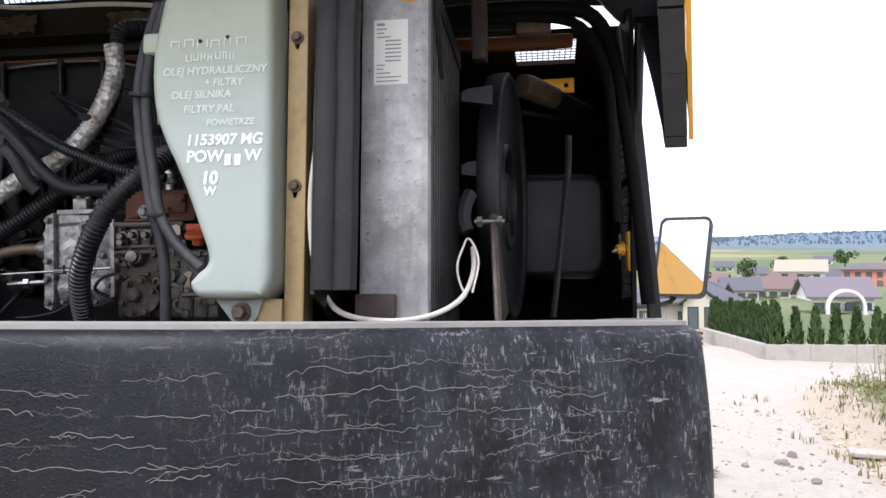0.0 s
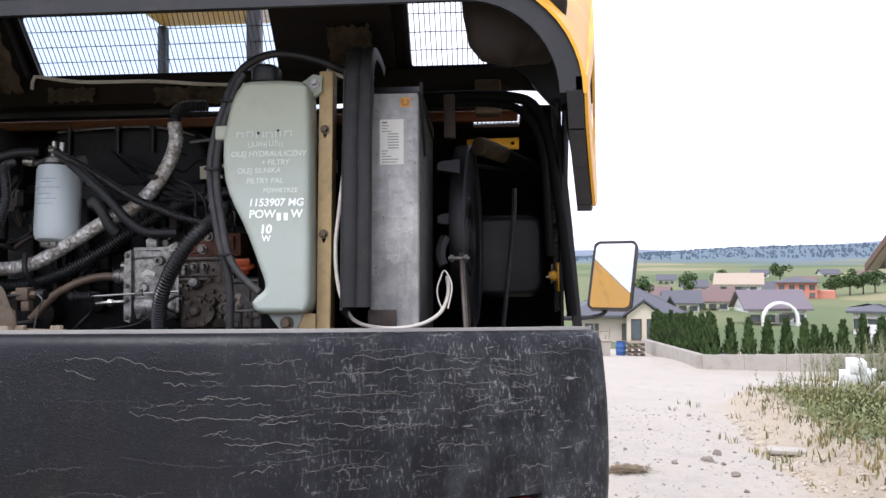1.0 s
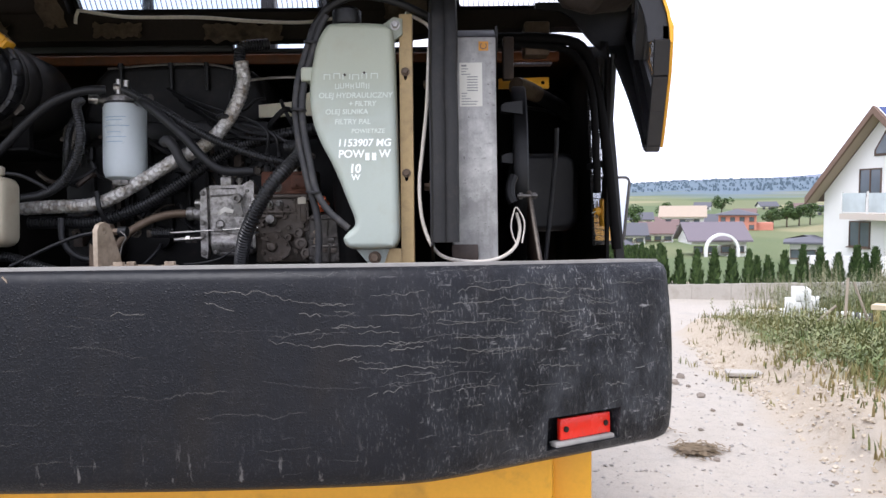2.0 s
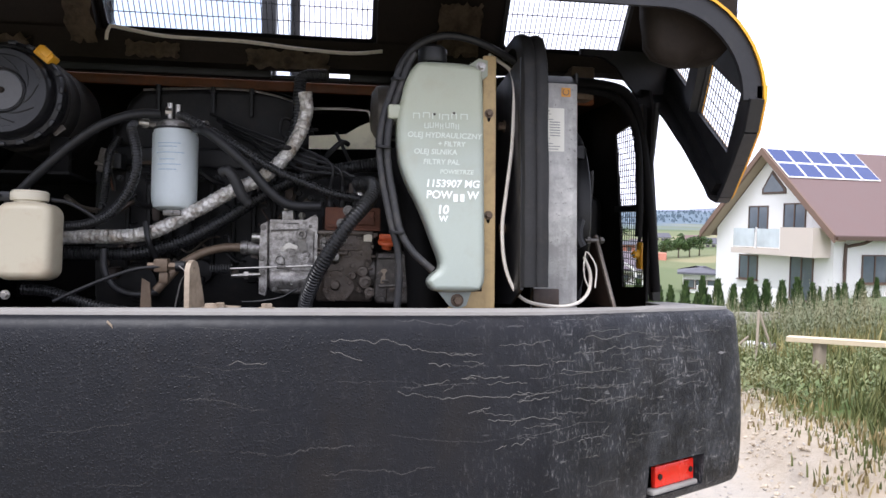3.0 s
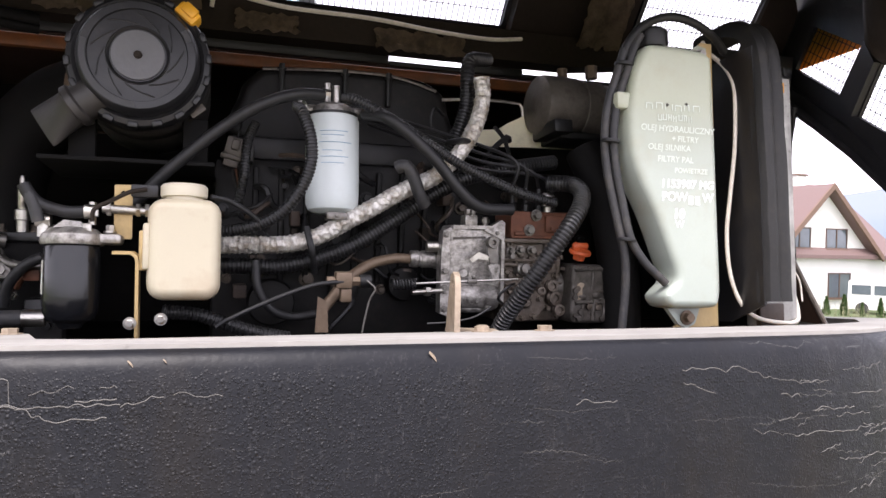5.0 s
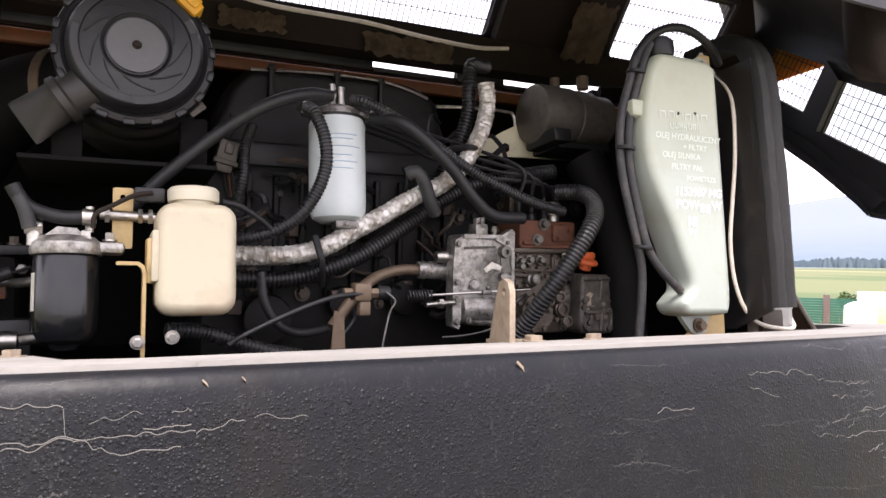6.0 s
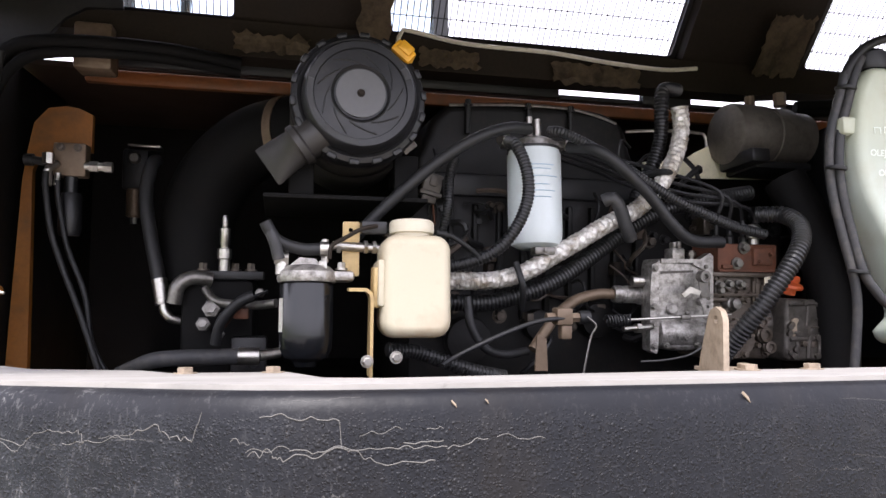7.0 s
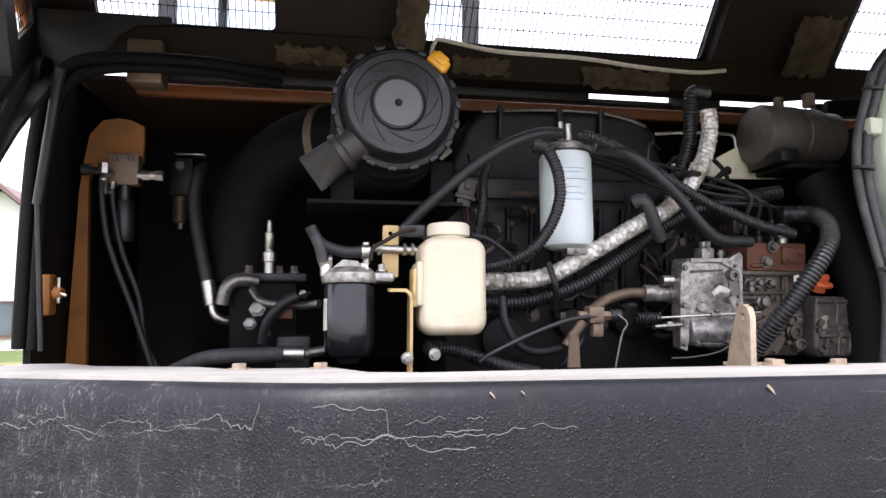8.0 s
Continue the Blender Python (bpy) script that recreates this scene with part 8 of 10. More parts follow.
hose("throttle_cable", [(-1.29, 1.14, 1.440), (-1.268, 1.15, 1.452), (-1.189, 1.15, 1.488), (-1.12, 1.15, 1.512), (-1.06, 1.155, 1.518)], 0.0042, "rubber", "thin black throttle cable before the engine")
hose("ribbed_hose", [(-1.375, 1.19, 1.462), (-1.325, 1.20, 1.457), (-1.285, 1.20, 1.444), (-1.223, 1.20, 1.424), (-1.16, 1.21, 1.41)], 0.013, "conduit", "black ribbed hose under the bottle", ribs=0.0066)
hose("lower_hose", [(-0.53, 1.28, 1.80), (-0.50, 1.24, 1.70), (-0.49, 1.21, 1.60), (-0.48, 1.20, 1.50), (-0.475, 1.20, 1.40)], 0.042, "matte_black", "wide black coolant hose behind the tank")
hose("heater_hose", [(-1.25, 1.34, 1.66), (-1.24, 1.33, 1.72), (-1.235, 1.34, 1.78), (-1.22, 1.36, 1.82)], 0.010, "conduit", "black ribbed hose behind the bottle", ribs=0.006)
hose("thin_hose", [(-1.30, 1.16, 1.66), (-1.27, 1.17, 1.655), (-1.235, 1.18, 1.635), (-1.21, 1.19, 1.615)], 0.0045, "rubber", "thin black overflow pipe of the bottle")
hose("thin_hose", [(-1.22, 1.25, 1.55), (-1.215, 1.24, 1.50), (-1.19, 1.24, 1.46), (-1.15, 1.25, 1.445), (-1.10, 1.26, 1.45)], 0.008, "rubber", "black hose low in front of the engine")

# clips on the wrapped hose
bm = bmesh.new()
tube(bm, [(-0.955, 1.245, 1.735), (-0.94, 1.235, 1.74), (-0.925, 1.235, 1.72), (-0.91, 1.24, 1.685), (-0.895, 1.25, 1.665)], 0.013, 10, 0.01)
solo("hose_saddle", bm, M["dusty_rubber"], "grey rubber saddle over the foil-wrapped hose", "clip")
for a, b in (((-1.128, 1.25, 1.615), (-1.108, 1.27, 1.527)), ((-0.80, 1.27, 1.80), (-0.835, 1.30, 1.80))):
    bm = bmesh.new()
    tube(bm, [a, (V(*a) * 0.5 + V(*b) * 0.5) + V(0, -0.022, 0), b], 0.0065, 8, 0.008)
    solo("cable_tie", bm, M["rubber"], "black tie round the wrapped hose", "tie")
for z, x in ((1.940, -0.554), (1.790, -0.586), (1.605, -0.554)):
    bm = bmesh.new()
    lathe(bm, [(0.0175, -0.003), (0.0185, 0), (0.0175, 0.003)], (x, 1.086 - (1.94 - z) * 0.075, z), (0.1, 0, 1), 14)
    solo("cable_tie", bm, M["rubber"], "thin black tie holding the tank hoses", "tie")


# throttle linkage in front of the engine
def linkage():
    t = thing("throttle_linkage", (-1.07, 1.17, 1.43), "small rusty throttle linkage bracket", "linkage")
    bm = bmesh.new()
    box(bm, (-1.085, 1.15, 1.505), (-1.055, 1.18, 1.535), 0.004)
    box(bm, (-1.075, 1.155, 1.48), (-1.055, 1.175, 1.505), 0.003)
    rod(bm, (-1.10, 1.165, 1.518), (-1.04, 1.165, 1.518), 0.009, 6)
    part("clevis", bm, M["brown_steel"], t)
    bm = bmesh.new()
    plate(bm, [(-1.118, 1.425), (-1.094, 1.425), (-1.097, 1.48), (-1.114, 1.49)], [], lambda a, b, c: V(a, 1.17 + c, b), 0.004)
    part("plate", bm, M["brown_steel"], t)
    bm = bmesh.new()
    rod(bm, (-1.04, 1.165, 1.518), (-1.02, 1.165, 1.518), 0.012, 12)
    part("boot", bm, M["rubber"], t)
    bm = bmesh.new()
    tube(bm, [(-1.03, 1.15, 1.52), (-1.015, 1.145, 1.505), (-1.025, 1.145, 1.485), (-1.035, 1.145, 1.44), (-1.038, 1.145, 1.42)], 0.0018, 6, 0.006)
    part("wire", bm, M["dull_bolt"], t)
    # upright bracket on the shelf
    b = thing("shelf_bracket", (-0.93, 0.90, 1.452), "pale bent steel bracket bolted to the shelf", "bracket")
    bm = bmesh.new()
    side = [(0.0, 1.452), (0.082, 1.452), (0.074, 1.478), (0.050, 1.532), (0.042, 1.544), (0.026, 1.549), (0.010, 1.544), (0.002, 1.532)]
    hole = [(0.024 + 0.006 * math.cos(a), 1.531 + 0.006 * math.sin(a)) for a in np.arange(0, 6.2, 0.8)]
    plate(bm, side, [hole], lambda p, q, c: V(-0.958 + p * 0.16 + c, 0.862 + p, q), 0.009)
    plate(bm, [(-0.955, 0.862), (-0.870, 0.880), (-0.866, 0.940), (-0.940, 0.962)], [], lambda p, q, c: V(p, q, 1.452 + c), 0.005)
    part("upright", bm, M["pale_bracket"], b)
    bm = bmesh.new()
    bolt(bm, (-0.90, 0.90, 1.4585), (0, 0, 1), 0.009, 0.007)
    part("bolt", bm, M["pale_bracket"], b)


linkage()
# plug hanging below the air filter
bm = bmesh.new()
plug = thing("wiring_plug", (-1.259, 1.40, 1.735), "dusty grey-brown wiring plug with thin wires", "plug")
tilt = Matrix.Rotation(radians(14), 3, "Y")
for k, (lo, hi) in enumerate((((-0.019, -0.014, -0.012), (0.019, 0.014, 0.026)), ((-0.023, -0.017, -0.020), (0.023, 0.017, -0.010)), ((-0.015, -0.012, -0.034), (0.015, 0.012, -0.018)), ((-0.008, -0.019, 0.0), (0.008, -0.012, 0.022)))):
    box(bm, lo, hi, 0.003)
bmesh.ops.rotate(bm, verts=bm.verts, matrix=tilt)
bmesh.ops.translate(bm, verts=bm.verts, vec=V(-1.259, 1.40, 1.768))
part("housing", bm, M["starter_grey"], plug)
for k in range(3):
    bm = bmesh.new()
    tube(bm, [(-1.262 + k * 0.006, 1.40, 1.738), (-1.26 + k * 0.008, 1.405, 1.715), (-1.252 + k * 0.004, 1.41, 1.69)], 0.0022, 6, 0.006)
    part("wire", bm, M["rust" if k == 1 else "black_metal"], plug)
bm = bmesh.new()
tube(bm, [(-1.254, 1.40, 1.792), (-1.246, 1.405, 1.82), (-1.25, 1.42, 1.85)], 0.003, 6, 0.008)
part("wire", bm, M["black_metal"], plug)

# ---- houses and gardens beyond the machine ----
class Plot:
    """A place for a building: u runs along its front, v into its depth, w up."""

    def __init__(self, x, y, z, yaw):
        self.o, self.a = V(x, y, z), radians(yaw)

    def at(self, u, v, w):
        c, s = math.cos(self.a), math.sin(self.a)
        return self.o + V(u * c - v * s, u * s + v * c, w)

    def block(self, bm, lo, hi, bevel=0.0):
        tmp = bmesh.new()
        box(tmp, lo, hi, bevel)
        for q in tmp.verts:
            q.co = self.at(*q.co)
        merge(bm, tmp)
        return bm

    def prism(self, bm, pts, v0, v1):
        """An outline in u and w, drawn out from v0 to v1."""
        return plate(bm, pts, [], lambda a, b, c: self.at(a, v0 + c, b), v1 - v0)

    def slab(self, bm, corners, thick):
        """A sloping slab from four places in u, v, w."""
        lo = [bm.verts.new(self.at(*c)) for c in corners]
        hi = [bm.verts.new(self.at(c[0], c[1], c[2] + thick)) for c in corners]
        bm.faces.new(lo[::-1])
        bm.faces.new(hi)
        for i in range(4):
            j = (i + 1) % 4
            bm.faces.new((lo[i], lo[j], hi[j], hi[i]))
        bmesh.ops.recalc_face_normals(bm, faces=bm.faces[:])
        return bm

    def window(self, house, u0, u1, w0, w1, v=0.0, bars=1):
        bm = bmesh.new()
        for lo, hi in (((u0, w0), (u1, w0 + 0.07)), ((u0, w1 - 0.07), (u1, w1)), ((u0, w0), (u0 + 0.07, w1)), ((u1 - 0.07, w0), (u1, w1))):
            self.block(bm, (lo[0], v - 0.05, lo[1]), (hi[0], v + 0.05, hi[1]))
        for k in range(1, bars + 1):
            m = u0 + (u1 - u0) * k / (bars + 1)
            self.block(bm, (m - 0.04, v - 0.045, w0), (m + 0.04, v + 0.05, w1))
        fr = part("window", bm, M["frame_dark"], house)
        bm = bmesh.new()
        self.block(bm, (u0 + 0.05, v - 0.015, w0 + 0.05), (u1 - 0.05, v + 0.0, w1 - 0.05))
        part("pane", bm, M["pane"], fr)
        bm = bmesh.new()
        self.block(bm, (u0 - 0.08, v - 0.14, w0 - 0.06), (u1 + 0.08, v, w0))
        part("sill", bm, M["roof_edge"], fr)


def big_house():
    """The long white house: its gable end looks over the plot, the ridge runs away from it."""
    p = Plot(21.86, 40.63, -2.5, -81.5)
    h = thing("family_house", p.o, "white two-storey house with a brown tiled roof and solar panels", "house")
    wide, long, mid = 8.9, 15.5, 4.46
    under = lambda u: 8.12 - abs(u - mid) * 0.897
    bm = bmesh.new()
    p.prism(bm, [(0, -1.8), (wide, -1.8), (wide, under(wide)), (mid, 8.12), (0.0, under(0))], 0.0, long)
    part("wall", bm, M["plaster"], h, "white rendered wall")
    # cross gable on the long side
    bm = bmesh.new()
    plate(bm, [(4.75, -1.8), (13.4, -1.8), (13.4, 3.9), (9.1, 7.6), (4.75, 3.9)], [], lambda a, b, c: p.at(9.15 - c, a, b), 4.0)
    part("wall", bm, M["plaster"], h, "white rendered cross gable")
    top = lambda u: 8.48 - abs(u - mid) * 0.897
    for u in (-0.7, 9.62):
        bm = bmesh.new()
        p.slab(bm, [(u, -0.7, top(u) - 0.22), (mid, -0.7, 8.26), (mid, long + 0.5, 8.26), (u, long + 0.5, top(u) - 0.22)], 0.22)
        part("roof", bm, M["roof_brown"], h, "brown tiled roof slope")
        bm = bmesh.new()
        p.slab(bm, [(u, -0.76, top(u) - 0.36), (mid, -0.76, 8.12), (mid, -0.64, 8.12), (u, -0.64, top(u) - 0.36)], 0.40)
        part("bargeboard", bm, M["roof_edge"], h)
        bm = bmesh.new()
        p.slab(bm, [(u, -0.66, top(u) - 0.30), (mid, -0.66, 8.18), (mid, 0.0, 8.18), (u, 0.0, top(u) - 0.30)], 0.06)
        part("soffit", bm, M["roof_pale"], h, "pale boarded soffit")
    for v in (4.45, 13.75):
        bm = bmesh.new()
        p.slab(bm, [(9.75, v, 3.6), (9.75, 9.1, 7.72), (5.0, 9.1, 7.72), (9.4 if v < 9 else 8.0, v, 3.6)], 0.22)
        part("roof", bm, M["roof_brown"], h, "brown tiled cross-gable slope")
        bm = bmesh.new()
        p.slab(bm, [(9.82, v, 3.5), (9.82, 9.1, 7.62), (9.70, 9.1, 7.62), (9.70, v, 3.5)], 0.36)
        part("bargeboard", bm, M["roof_edge"], h)
    bm = bmesh.new()
    p.block(bm, (4.0, 12.5, 7.2), (4.7, 13.4, 9.0), 0.03)
    chim = part("chimney", bm, M["plaster"], h)
    bm = bmesh.new()
    p.block(bm, (3.9, 12.4, 9.0), (4.8, 13.5, 9.1))
    part("chimney_cap", bm, M["roof_edge"], chim)
    bm = bmesh.new()
    lathe(bm, [(0.0, 0.0), (0.3, 0.03), (0.52, 0.13), (0.62, 0.24)], p.at(5.1, 11.9, 8.0), p.at(1, -0.5, 0.3) - p.at(0, 0, 0), 20, close=False)
    bmesh.ops.solidify(bm, geom=bm.faces[:], thickness=0.03)
    part("dish", bm, M["plaster"], h, "white satellite dish")
    bm = bmesh.new()
    tube(bm, [p.at(5.1, 11.9, 7.9), p.at(5.1, 12.0, 7.5)], 0.05, 8, 0.1)
    part("dish_foot", bm, M["frame_dark"], h)
    # solar panels in two rows below the ridge
    for r in range(2):
        for c in range(5):
            v, u = -0.62 + c * 1.23, mid + 0.12 + r * 0.93
            z = lambda q: 8.48 - (q - mid) * 0.897 + 0.06
            bm = bmesh.new()
            p.slab(bm, [(u, v, z(u)), (u + 0.89, v, z(u + 0.89)), (u + 0.89, v + 1.18, z(u + 0.89)), (u, v + 1.18, z(u))], 0.04)
            sp = part("solar_panel", bm, M["plaster"], h, "white-framed dark blue solar panel")
            bm = bmesh.new()
            p.slab(bm, [(u + 0.04, v + 0.05, z(u + 0.04) + 0.036), (u + 0.85, v + 0.05, z(u + 0.85) + 0.036), (u + 0.85, v + 1.13, z(u + 0.85) + 0.036), (u + 0.04, v + 1.13, z(u + 0.04) + 0.036)], 0.012)
            part("cell_sheet", bm, M["solar"], sp)
    for u0, u1, w0, w1 in ((2.76, 4.33, 3.95, 5.38), (5.47, 7.05, 3.4, 5.48), (2.1, 3.65, 1.2, 2.6), (6.08, 7.68, 0.4, 2.73)):
        p.window(h, u0, u1, w0, w1, 0.0, 1)
    bm = bmesh.new()
    p.prism(bm, [(3.8, 6.0), (5.6, 6.0), (5.6, 6.25), (4.55, 7.3), (3.8, 6.3)], -0.05, 0.02)
    gable = part("gable_window", bm, M["frame_dark"], h)
    bm = bmesh.new()
    p.prism(bm, [(3.95, 6.12), (5.42, 6.12), (5.42, 6.25), (4.55, 7.1), (3.95, 6.3)], -0.07, 0.0)
    part("pane", bm, M["pane"], gable)
    side = Plot(*p.at(9.0, 0, 0), -81.5 + 90)
    for v0, v1, w0, w1 in ((1.75, 3.4, 1.45, 2.9),):
        side.window(h, v0, v1, w0, w1, 0.10, 1)
    for v0, v1, w0, w1 in ((5.45, 6.55, 1.3, 2.8), (6.1, 8.0, 4.2, 5.4), (9.6, 11.6, 1.3, 2.8), (9.3, 11.2, 4.2, 5.4)):
        side.window(h, v0, v1, w0, w1, -0.15, 1)
    # balcony
    bm = bmesh.new()
    p.block(bm, (2.7, -1.1, 2.72), (8.7, 0.0, 3.02))
    bal = part("balcony", bm, M["grey_plaster"], h, "beige balcony with milky glass")
    bm = bmesh.new()
    p.block(bm, (6.5, -1.1, 3.02), (8.7, -0.98, 4.2))
    p.block(bm, (8.58, -0.98, 3.02), (8.7, 0.0, 4.2))
    part("parapet", bm, M["grey_plaster"], bal)
    for u in (2.85, 4.75):
        bm = bmesh.new()
        p.block(bm, (u, -1.06, 3.12), (u + 1.65, -1.02, 4.1))
        part("glass_panel", bm, M["frosted"], bal)
    for u in (2.75, 4.62, 6.42):
        bm = bmesh.new()
        p.block(bm, (u, -1.08, 3.02), (u + 0.07, -1.0, 4.18))
        part("post", bm, M["plaster"], bal)
    bm = bmesh.new()
    tube(bm, [p.at(9.5, 1.75, 3.7), p.at(9.4, 1.4, 3.5), p.at(9.0, 0.75, 3.3), p.at(8.98, 0.66, 3.1), p.at(8.98, 0.66, -0.5)], 0.08, 8, 0.2)
    part("downpipe", bm, M["frame_dark"], h)
    bm = bmesh.new()
    p.block(bm, (9.58, -0.6, 3.62), (9.74, 4.5, 3.80))
    part("gutter", bm, M["frame_dark"], h)
    # garden wall in front of it
    q = Plot(15.6, 30.9, -2.55, -30)
    bm = bmesh.new()
    q.block(bm, (0, 0, -0.8), (3.4, 0.2, 1.45))
    tagged(solo("garden_wall", bm, M["plaster"], "low white garden wall before the house", "wall"))
    return h


big_house()


def small_house(name, x, y, z, yaw, w, d, eave, ridge, wall, roof, label, rows, hip=False, extra=None):
    p = Plot(x, y, z, yaw)
    h = thing(name, p.o, label, "house")
    bm = bmesh.new()
    if hip:
        p.block(bm, (0, 0, -3), (w, d, eave))
    else:
        p.prism(bm, [(0, -3), (w, -3), (w, eave), (w, eave)] if extra == "long" else [(0, -3), (w, -3), (w, eave), (w / 2, ridge - 0.1), (0, eave)], 0, d)
    part("wall", bm, M[wall], h)
    o = 0.6
    if hip:
        k = d / 2
        quads = [[(-o, -o, eave), (w + o, -o, eave), (w - k, d / 2, ridge), (k, d / 2, ridge)], [(w + o, d + o, eave), (-o, d + o, eave), (k, d / 2, ridge), (w - k, d / 2, ridge)],
                 [(-o, d + o, eave), (-o, -o, eave), (k, d / 2, ridge), (k, d / 2 + 0.01, ridge)], [(w + o, -o, eave), (w + o, d + o, eave), (w - k, d / 2 + 0.01, ridge), (w - k, d / 2, ridge)]]
    elif extra == "long":
        quads = [[(-o, -o, eave - 0.3), (w + o, -o, eave - 0.3), (w + o, d / 2, ridge), (-o, d / 2, ridge)], [(w + o, d + o, eave - 0.3), (-o, d + o, eave - 0.3), (-o, d / 2, ridge), (w + o, d / 2, ridge)]]
        bm = bmesh.new()
        for u in (0.0, w - 0.2):
            plate(bm, [(0, eave - 0.1), (d, eave - 0.1), (d / 2, ridge - 0.15)], [], lambda a, b, c: p.at(u + c, a, b), 0.2)
        part("gable", bm, M[wall], h)
        bm = bmesh.new()
        p.block(bm, (0, 0, eave - 0.6), (w, d, eave))
        part("wall", bm, M[wall], h)
    else:
        quads = [[(-o, -o, eave - 0.4), (w / 2, -o, ridge), (w / 2, d + o, ridge), (-o, d + o, eave - 0.4)], [(w / 2, -o, ridge), (w + o, -o, eave - 0.4), (w + o, d + o, eave - 0.4), (w / 2, d + o, ridge)]]
    for q in quads:
        bm = bmesh.new()
        p.slab(bm, q, 0.2)
        part("roof", bm, M[roof], h)
    for w0, w1, n in rows:
        for k in range(n):
            u = w * (k + 0.5) / n
            p.window(h, u - 0.55, u + 0.55, w0, w1, 0.0, 0)
    return p, h


# the houses down in the valley
p, h = small_house("arched_house", 29.9, 85.0, -6.3, -4, 6.4, 6.0, 2.6, 4.4, "plaster", "roof_plum", "white house with a brown roof and a round white arch", ((1.0, 1.8, 4),), extra="long")
bm = bmesh.new()
arc = [(3.2 + 2.0 * math.cos(radians(a)), 1.4 + 2.0 * math.sin(radians(a))) for a in range(0, 181, 10)]
inn = [(3.2 + 1.7 * math.cos(radians(a)), 1.4 + 1.7 * math.sin(radians(a))) for a in range(180, -1, -10)]
p.prism(bm, [(5.2, -2)] + arc + [(1.2, -2), (1.5, -2)] + inn + [(4.9, -2)], -1.4, -0.9)
part("arch", bm, M["plaster"], h, "round white porch arch")
p, h = small_house("salmon_house", 65.2, 167.4, -6.9, -22, 8.2, 8.0, 3.7, 4.9, "salmon", "roof_grey", "salmon two-storey house with a flat grey hip roof", ((0.5, 1.5, 4), (2.3, 3.3, 4)), hip=True)
bm = bmesh.new()
p.block(bm, (8.2, 1, -2), (11.8, 7, 1.9))
part("annexe", bm, M["salmon"], h)
small_house("raw_house", 44.2, 142.9, -4.8, -20, 8.0, 8.0, 2.3, 4.1, "plaster", "roof_pale", "unfinished white house with a pale boarded roof", ((0.9, 1.7, 3),), extra="long")
p, h = small_house("grey_roofed_house", 6.9, 59.4, -5.0, -8, 8.8, 9.0, 2.2, 4.8, "grey_plaster", "roof_grey", "cream bungalow with a dark grey hip roof", ((0.4, 1.7, 3),), hip=True)
bm = bmesh.new()
p.prism(bm, [(4.2, -2), (6.8, -2), (6.8, 2.5), (5.5, 3.5), (4.2, 2.5)], -1.6, 0.2)
part("porch", bm, M["cream_render"], h, "cream porch gable")
for q in ([(3.8, -1.9, 2.35), (5.5, -1.9, 3.62), (5.5, 2.5, 3.62), (3.8, 2.5, 2.35)], [(5.5, -1.9, 3.62), (7.2, -1.9, 2.35), (7.2, 2.5, 2.35), (5.5, 2.5, 3.62)]):
    bm = bmesh.new()
    p.slab(bm, q, 0.16)
    part("porch_roof", bm, M["roof_grey"], h)
for u0, u1 in ((4.5, 5.3), (5.7, 6.5)):
    p.window(h, u0, u1, 0.5, 2.2, -1.62, 0)
small_house("white_house", 34.6, 70.5, -5.1, -26, 3.5, 4.5, 1.75, 2.35, "plaster", "roof_grey", "small white house with a grey roof", ((0.3, 1.2, 3),), hip=True)
rnd = random.Random(21)
for i, (az, d, w) in enumerate(((11.5, 150, 9), (13.6, 118, 8), (14.8, 205, 10), (16.9, 170, 8), (18.6, 260, 10), (24.2, 330, 11), (26.5, 300, 9), (29.5, 360, 10), (13.0, 260, 9), (31.5, 420, 12), (9.8, 92, 9), (8.6, 130, 10), (15.8, 125, 8), (17.8, 205, 9), (20.2, 190, 8), (22.4, 235, 9), (19.6, 330, 10), (27.8, 260, 9))):
    x, y = d * math.sin(radians(az)), d * math.cos(radians(az))
    w *= 0.62
    small_house("village_house", x, y, height(x, y) - 0.3, rnd.uniform(-35, 5), w, w * 0.8, 1.9, 3.5, "plaster", ("roof_grey", "roof_brown")[i % 3 == 0], ("white village house with a grey roof", "white village house with a brown roof")[i % 3 == 0], ((0.6, 1.3, 3),), extra="long")
small_house("dark_house", 57.5, 37.2, -2.7, -58, 13.0, 8.0, 1.7, 3.0, "plaster", "roof_grey", "low white house with a dark grey roof", ((0.2, 1.4, 5),), hip=True)
small_house("dark_house", 70.0, 33.0, -2.2, -58, 12.0, 8.0, 3.2, 4.6, "grey_plaster", "roof_grey", "two-storey house with a dark grey roof", ((1.8, 2.8, 4),), hip=True)
small_house("brown_house", -17.5, 30.0, -1.6, 8, 8.0, 9.0, 3.0, 6.6, "plaster", "roof_brown", "white house with a brown roof beyond the machine", ((0.8, 2.2, 3),))


